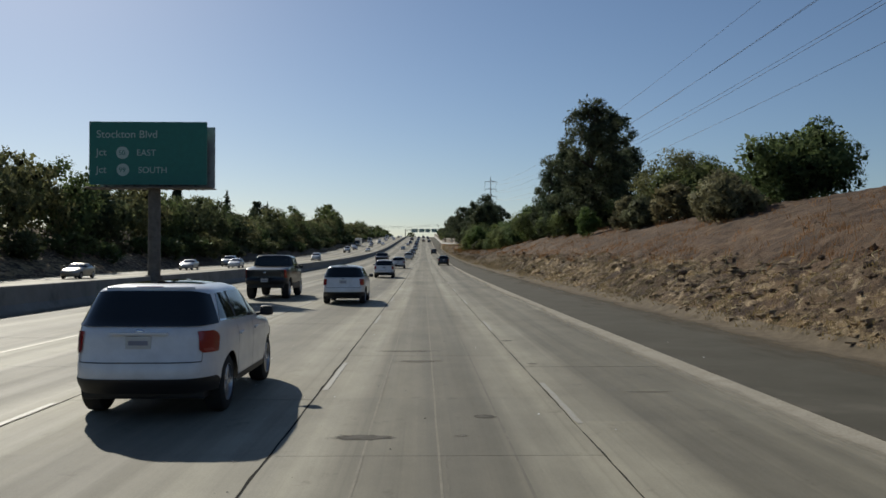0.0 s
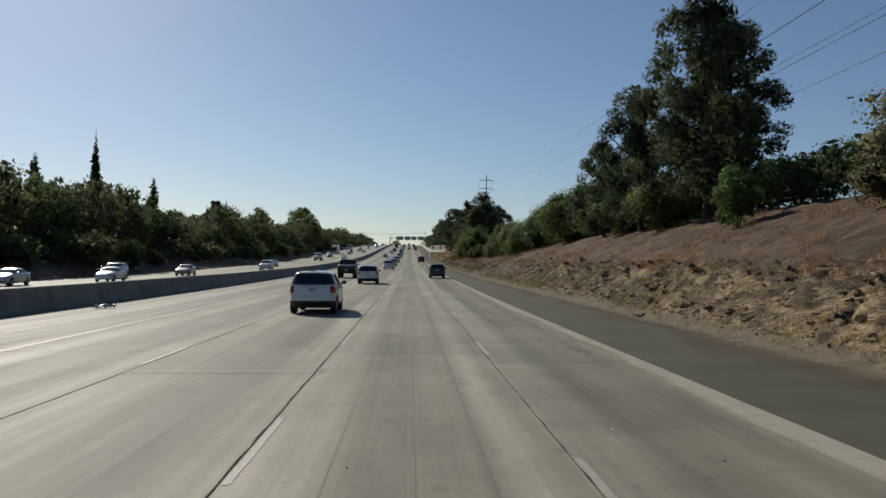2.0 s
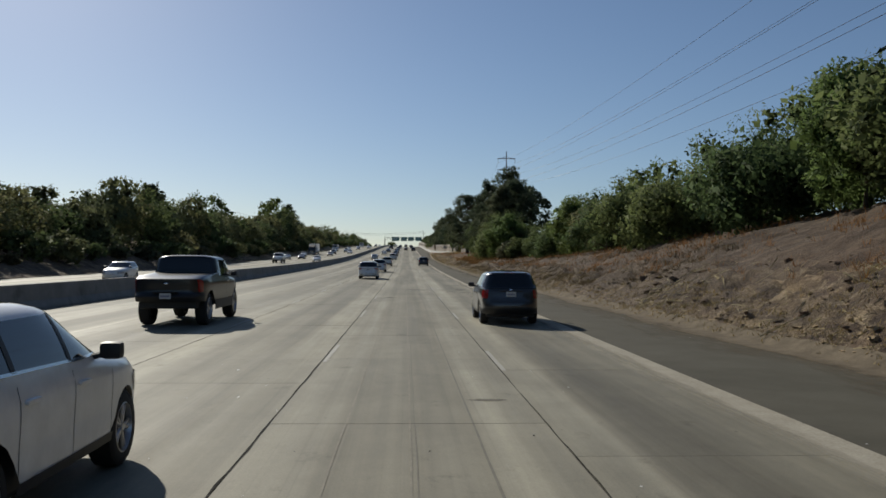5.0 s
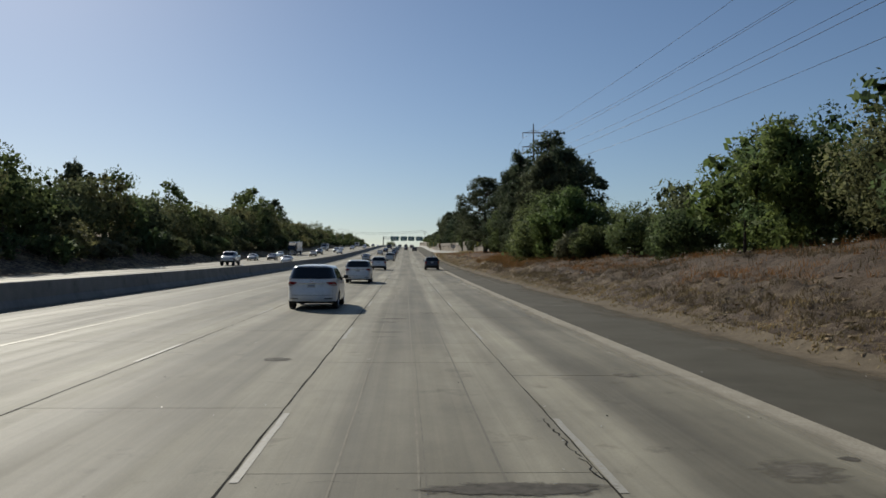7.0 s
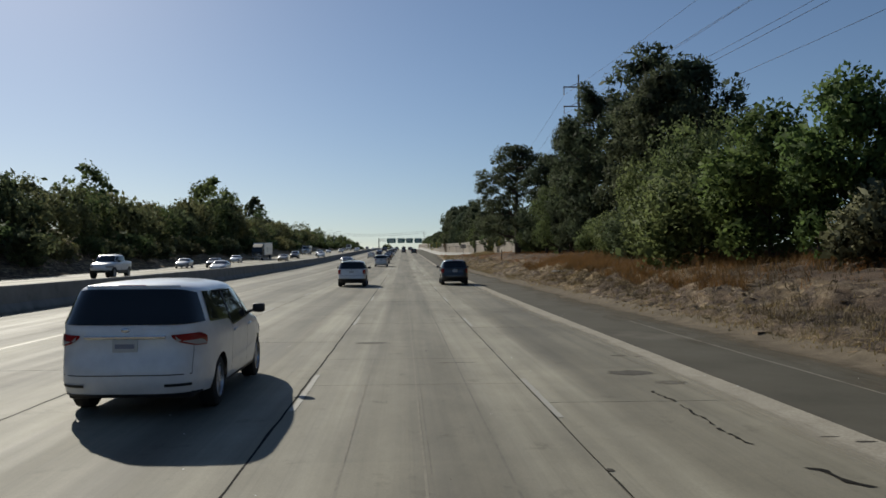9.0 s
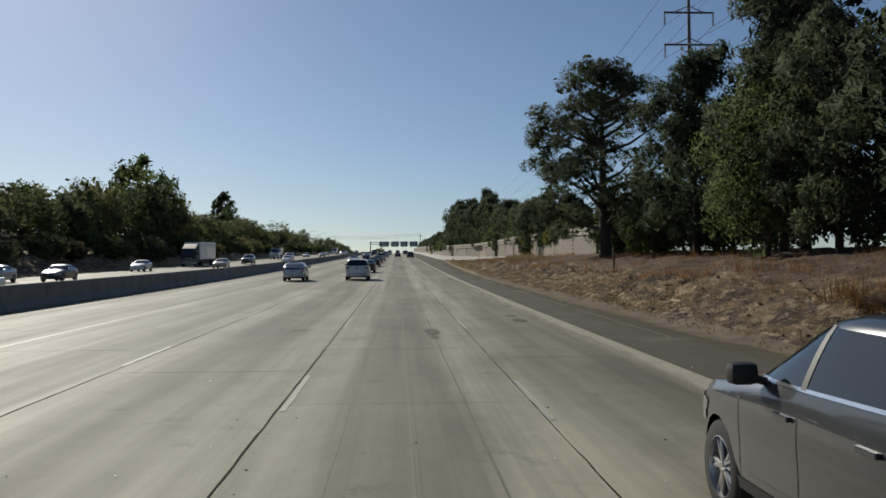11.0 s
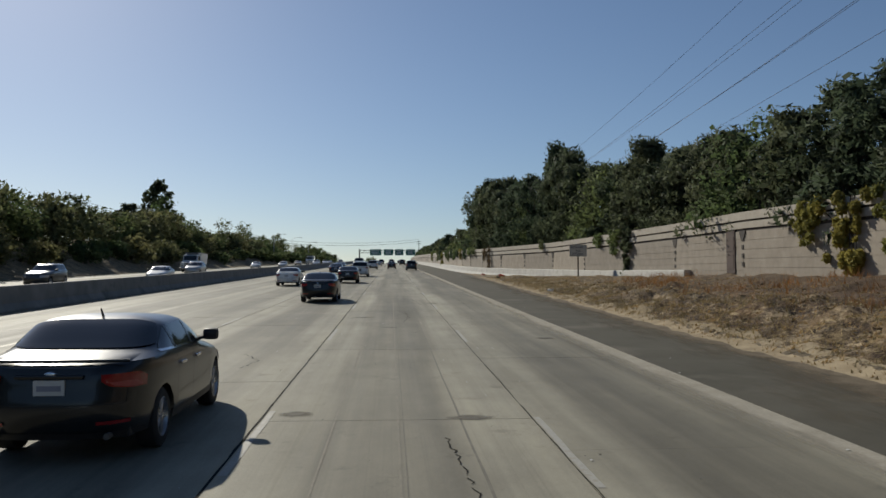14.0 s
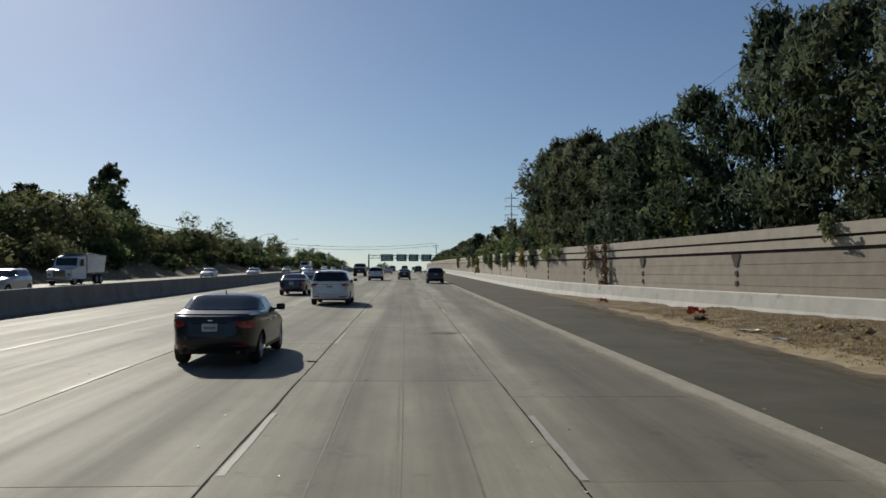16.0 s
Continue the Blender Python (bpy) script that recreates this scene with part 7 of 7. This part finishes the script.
        box(bm, -1.1, -0.9, 3.1, 1.1, 0.6, 3.16)
        part("top_rail", bm, M_STEEL, root)
        axles, back = (2.4, -3.6, -4.9), -5.6
    bm = bmesh.new()
    box(bm, -0.5, back, 0.7, 0.5, 1.5, 1.1)
    part("chassis", bm, M_BLACK, root)
    for ay in axles:
        for s in (-1, 1):
            wheel(root, s * 1.0, ay, 0.5, s, 6)
    root.matrix_basis = pose(x, y, road_z(y) + 0.004) @ pose(0, 0, 0, road_tilt(y)) @ pose(0, 0, 0, 0, 0, 180)
    return root


truck("semi", -33.4, 437, "box truck with a white cargo body and dark cab")
truck("dump", -33.0, 531, "pale dump truck with a white cab and tipper")
truck("dump", -29.4, 700, "pale dump truck with a white cab and tipper")

# ---- dry grass, weeds and clods on the bank ----
def tufts(name, label, mat, n, seed, x_from, x_to, tall, wide, y0=-8, y1=470, test=None):
    rng = np.random.default_rng(seed)
    vs, fs = [], []
    made = 0
    while made < n:
        y = rng.uniform(y0, y1)
        x = along(TOE, y) + x_from + (x_to - x_from) * rng.random() ** 1.4
        if noise.noise(Vector((x * 0.25, y * 0.1, seed))) < (test if test is not None else -0.1):
            if rng.random() > 0.15:
                continue
        if y > 425 and x > along(WALL_X, y) - 0.9:
            continue
        if mat == M_STRAW and 150 < y < 282 and x > along(TOE, y) + 2.2 and rng.random() < 0.85:
            continue
        made += 1
        z = road_z(y) + bank_height(x, y) - 0.03
        h = tall * (0.4 + 0.9 * rng.random())
        for b in range(6):
            a = rng.random() * 6.283
            lean = h * (0.3 + 0.8 * rng.random())
            r = wide * (0.5 + rng.random())
            px, py = x + 0.12 * rng.normal(), y + 0.12 * rng.normal()
            k = len(vs)
            vs += [(px - r * math.sin(a), py + r * math.cos(a), z), (px + r * math.sin(a), py - r * math.cos(a), z), (px + lean * math.cos(a), py + lean * math.sin(a), z + h)]
            fs.append((k, k + 1, k + 2))
    return tagged(mesh_of(name, vs, fs, mat), label, "grass", kind="stuff")


tufts("dry_grass", "flattened straw-coloured dry grass on the bank", M_STRAW, 9000, 3, 0.3, 3.9, 0.17, 0.014)
tufts("dry_grass_low", "pale straw litter along the bank foot", M_STRAW, 8000, 4, 0.1, 3.2, 0.09, 0.022, test=-0.3)
tufts("dry_weeds", "rusty brown dried weeds on the bank", M_WEED, 4600, 5, 2.6, 9.0, 0.5, 0.012, 266, 318, -0.05)
tufts("dry_weeds_upper", "brown dead stalks over the upper bank", M_WEED, 5000, 6, 3.0, 12.0, 0.4, 0.012, -8, 440, 0.1)


def scatter(name, label, mat, n, seed, x_to, low, high, shape, need, y1=470, fine=1, x_from=0.25):
    """Loose lumps over the bank, in drifts; shape squeezes them."""
    rng = np.random.default_rng(seed)
    bm = bmesh.new()
    bmesh.ops.create_icosphere(bm, subdivisions=fine, radius=1)
    bv = np.array([v.co[:] for v in bm.verts])
    bf = [tuple(v.index for v in f.verts) for f in bm.faces]
    bm.free()
    vs, fs = [], []
    for i in range(n):
        y = rng.uniform(-8, y1)
        x = along(TOE, y) + x_from + x_to * rng.random() ** 1.3
        if y > 425 and x > along(WALL_X, y) - 0.9:
            continue
        if noise.noise(Vector((x * 0.45, y * 0.16, seed))) < need and rng.random() < 0.8:
            continue
        s = low + (high - low) * rng.random() ** 2.2
        a = rng.random() * 6.283
        p = bv * (1 + (0.4 if fine == 1 else 0.22) * rng.normal(size=(len(bv), 1))) * np.array(shape) * s * (0.7 + 0.6 * rng.random(3))
        c, w = math.cos(a), math.sin(a)
        k = len(vs)
        z = road_z(y) + bank_height(x, y) + s * shape[2] * 0.4
        vs += [(x + q[0] * c - q[1] * w, y + q[0] * w + q[1] * c, z + q[2]) for q in p.tolist()]
        fs += [tuple(k + j for j in f) for f in bf]
    return tagged(mesh_of(name, vs, fs, mat), label, "bank litter", kind="stuff")


scatter("straw_clumps", "pale flattened straw clumps strewn over the bank", M_CHUNK, 8000, 9, 3.9, 0.03, 0.115, (1.5, 0.75, 0.42), -0.02)
scatter("clods", "loose brown clods of earth on the bank", M_CLOD, 6000, 10, 7.0, 0.02, 0.08, (1.1, 0.9, 0.55), 0.05)

scatter("straw_rubble", "broken lumps of matted straw and earth along the lower bank", M_CHUNK, 1100, 23, 3.0, 0.06, 0.2, (1.35, 0.9, 0.5), 0.08, 150, 2, 0.6)
scatter("earth_rubble", "dark brown lumps of broken earth along the lower bank", M_LUMP, 700, 24, 3.4, 0.06, 0.2, (1.2, 0.9, 0.6), 0.1, 170, 2, 0.8)


def stalks(name, label, n, seed, x_from, x_to, need, y0=-8, y1=478, long=1.0):
    """Long dead stalks and straw lying about on the bank in drifts."""
    rng = np.random.default_rng(seed)
    vs, fs, made = [], [], 0
    while made < n:
        y = rng.uniform(y0, y1)
        x = along(TOE, y) + x_from + (x_to - x_from) * rng.random() ** 1.2
        if y > 425 and x > along(WALL_X, y) - 1.2:
            continue
        if 150 < y < 282 and x > along(TOE, y) + 2.5 and rng.random() < 0.7:
            continue
        if noise.noise(Vector((x * 0.4, y * 0.14, seed))) < need and rng.random() < 0.85:
            continue
        made += 1
        a, L, w = rng.random() * 6.283, long * (0.12 + 0.5 * rng.random() ** 2), long * (0.007 + 0.014 * rng.random())
        c, d = math.cos(a) * L, math.sin(a) * L
        x0, y0_, x1, y1_ = x - c, y - d, x + c, y + d
        za = road_z(y0_) + bank_height(x0, y0_) + 0.02 + 0.1 * rng.random() ** 2
        zb = road_z(y1_) + bank_height(x1, y1_) + 0.02 + 0.16 * rng.random() ** 2
        k = len(vs)
        px, py = -math.sin(a) * w, math.cos(a) * w
        vs += [(x0 + px, y0_ + py, za), (x0 - px, y0_ - py, za), (x0, y0_, za + 1.6 * w), (x1, y1_, zb)]
        fs += [(k, k + 1, k + 3), (k + 1, k + 2, k + 3), (k + 2, k, k + 3)]
    return tagged(mesh_of(name, vs, fs, M_STICK), label, "bank litter", kind="stuff")


stalks("dead_stalks", "pale dead stalks and straw strewn over the bank", 14000, 12, 0.3, 4.2, 0.0, -8, 425, 0.5)
stalks("strewn_sticks", "bleached sticks and straw strewn over the broken lower bank", 2600, 31, 0.5, 4.0, 0.0, -8, 165, 1.1)
tufts("dead_brush", "low grey-brown dead brush on the bare soil of the bank", M_BRUSH, 6500, 32, 1.2, 9.0, 0.22, 0.014, 165, 300, 0.0)
tufts("tall_weeds", "tall dry stalks standing on the bank below the wall", M_STICK, 500, 17, 4.5, 8.5, 0.75, 0.012, 394, 406, -0.6)
stalks("dead_stalks_near_wall", "thick pale straw litter below the sound wall", 5000, 14, 0.2, 7.5, -0.3, 395, 482, 0.4)
tufts("pale_straw", "flattened pale straw in front of the wall", M_STRAW, 5000, 15, 0.1, 7.0, 0.07, 0.03, 400, 484, -0.5)


def crumbs():
    """Small dark and pale grit on the lanes."""
    rng = np.random.default_rng(19)
    vs, fs = [], []
    for i in range(1500):
        y = rng.uniform(0, 500)
        x = rng.choice([-1.83, 1.83, -1.83, 1.83, 0, 5.3, -5.5]) + rng.normal() * (0.5 if rng.random() < 0.5 else 1.6)
        if not -9 < x < 8:
            continue
        s = 0.004 + 0.011 * rng.random() ** 4
        z = road_z(y) + 0.004
        a = rng.random() * 6.28
        k = len(vs)
        for j in range(4):
            b = a + j * 1.57
            vs.append((x + 1.6 * s * math.cos(b), y + s * math.sin(b), z))
        vs.append((x, y, z + s * 0.8))
        fs += [(k, k + 1, k + 4), (k + 1, k + 2, k + 4), (k + 2, k + 3, k + 4), (k + 3, k, k + 4)]
    return tagged(mesh_of("road_grit", vs, fs, M_RUBBER), "scattered dark grit and rubber crumbs on the lanes", "grit", kind="stuff")



def flecks():
    """Small pale flakes of paint and paper lying on the lanes and along the shoulder."""
    rng = np.random.default_rng(77)
    vs, fs = [], []
    for i in range(900):
        y = rng.uniform(0, 500)
        x = rng.choice([-3.4, -1.9, 1.9, 5.2, 8.4]) + rng.normal() * 0.6
        s, a, k = 0.012 + 0.03 * rng.random() ** 3, rng.random() * 6.28, len(vs)
        z = road_z(y) + 0.008
        vs += [(x + s * math.cos(a + j * 1.57) * (1, 0.5, 0.8, 0.6)[j], y + s * math.sin(a + j * 1.57), z + 0.01 * rng.random()) for j in range(4)]
        fs.append((k, k + 1, k + 2, k + 3))
    return tagged(mesh_of("road_flecks", vs, fs, M_SIGNWHITE), "tiny pale flakes scattered on the lanes", "grit", kind="stuff")


crumbs()
flecks()


# ---- concrete slabs, lane by lane ----
LENGTHS = (3.96, 5.79, 5.49, 3.66)


def slab_mesh(name, w, L):
    g, e = 0.0007, 0.002
    x, y = w / 2, L / 2 - g
    vs = [(-x, -y, -0.06), (x, -y, -0.06), (x, y, -0.06), (-x, y, -0.06), (-x, -y, -0.008), (x, -y, -0.008), (x, y, -0.008), (-x, y, -0.008), (-x + e, -y + e, 0), (x - e, -y + e, 0), (x - e, y - e, 0), (-x + e, y - e, 0)]
    fs = [(0, 1, 5, 4), (1, 2, 6, 5), (2, 3, 7, 6), (3, 0, 4, 7), (4, 5, 9, 8), (5, 6, 10, 9), (6, 7, 11, 10), (7, 4, 8, 11), (8, 9, 10, 11)]
    return vs, fs


roadway = tagged(new("road"), "sunlit worn concrete freeway lanes in jointed slabs", "road", kind="structure")
rest_v, rest_f = [], []
SHARED = {}
for lane, (xa, xb, gap) in enumerate(((-16.3, -9.75, 0.008), (-9.75, -5.55, 0.008), (-5.55, -1.838, 0.006), (-1.824, 1.834, 0.006), (1.84, 5.32, 0.004))):
    y, i = -56.0 + lane * 1.7, lane
    w = xb - xa - gap
    while y < 1310:
        L = LENGTHS[i % 4] if y < 560 else 20.0
        ym = y + L / 2
        vs, fs = slab_mesh("slab", w, L)
        m = pose((xa + xb) / 2, ym, road_z(ym) + 0.0015 * math.sin(i * 2.3 + lane), road_tilt(ym))
        if lane >= 2 and 0 <= ym < 458:
            key = (lane, i % 4)
            if key not in SHARED:
                me = bpy.data.meshes.new("slab")
                me.from_pydata(vs, [], fs)
                me.materials.append(M_ROAD)
                SHARED[key] = me
            ob = new("slab", SHARED[key])
            ob.parent = roadway
            ob.matrix_basis = m
        else:
            k = len(rest_v)
            rest_v += [tuple(m @ Vector(p)) for p in vs]
            rest_f += [tuple(k + q for q in f) for f in fs]
        y += L
        i += 1
rest = mesh_of("slabs_beyond", rest_v, rest_f, M_ROAD, roadway)
tagged(rest, "worn concrete slabs of the outer lanes", kind="stuff")
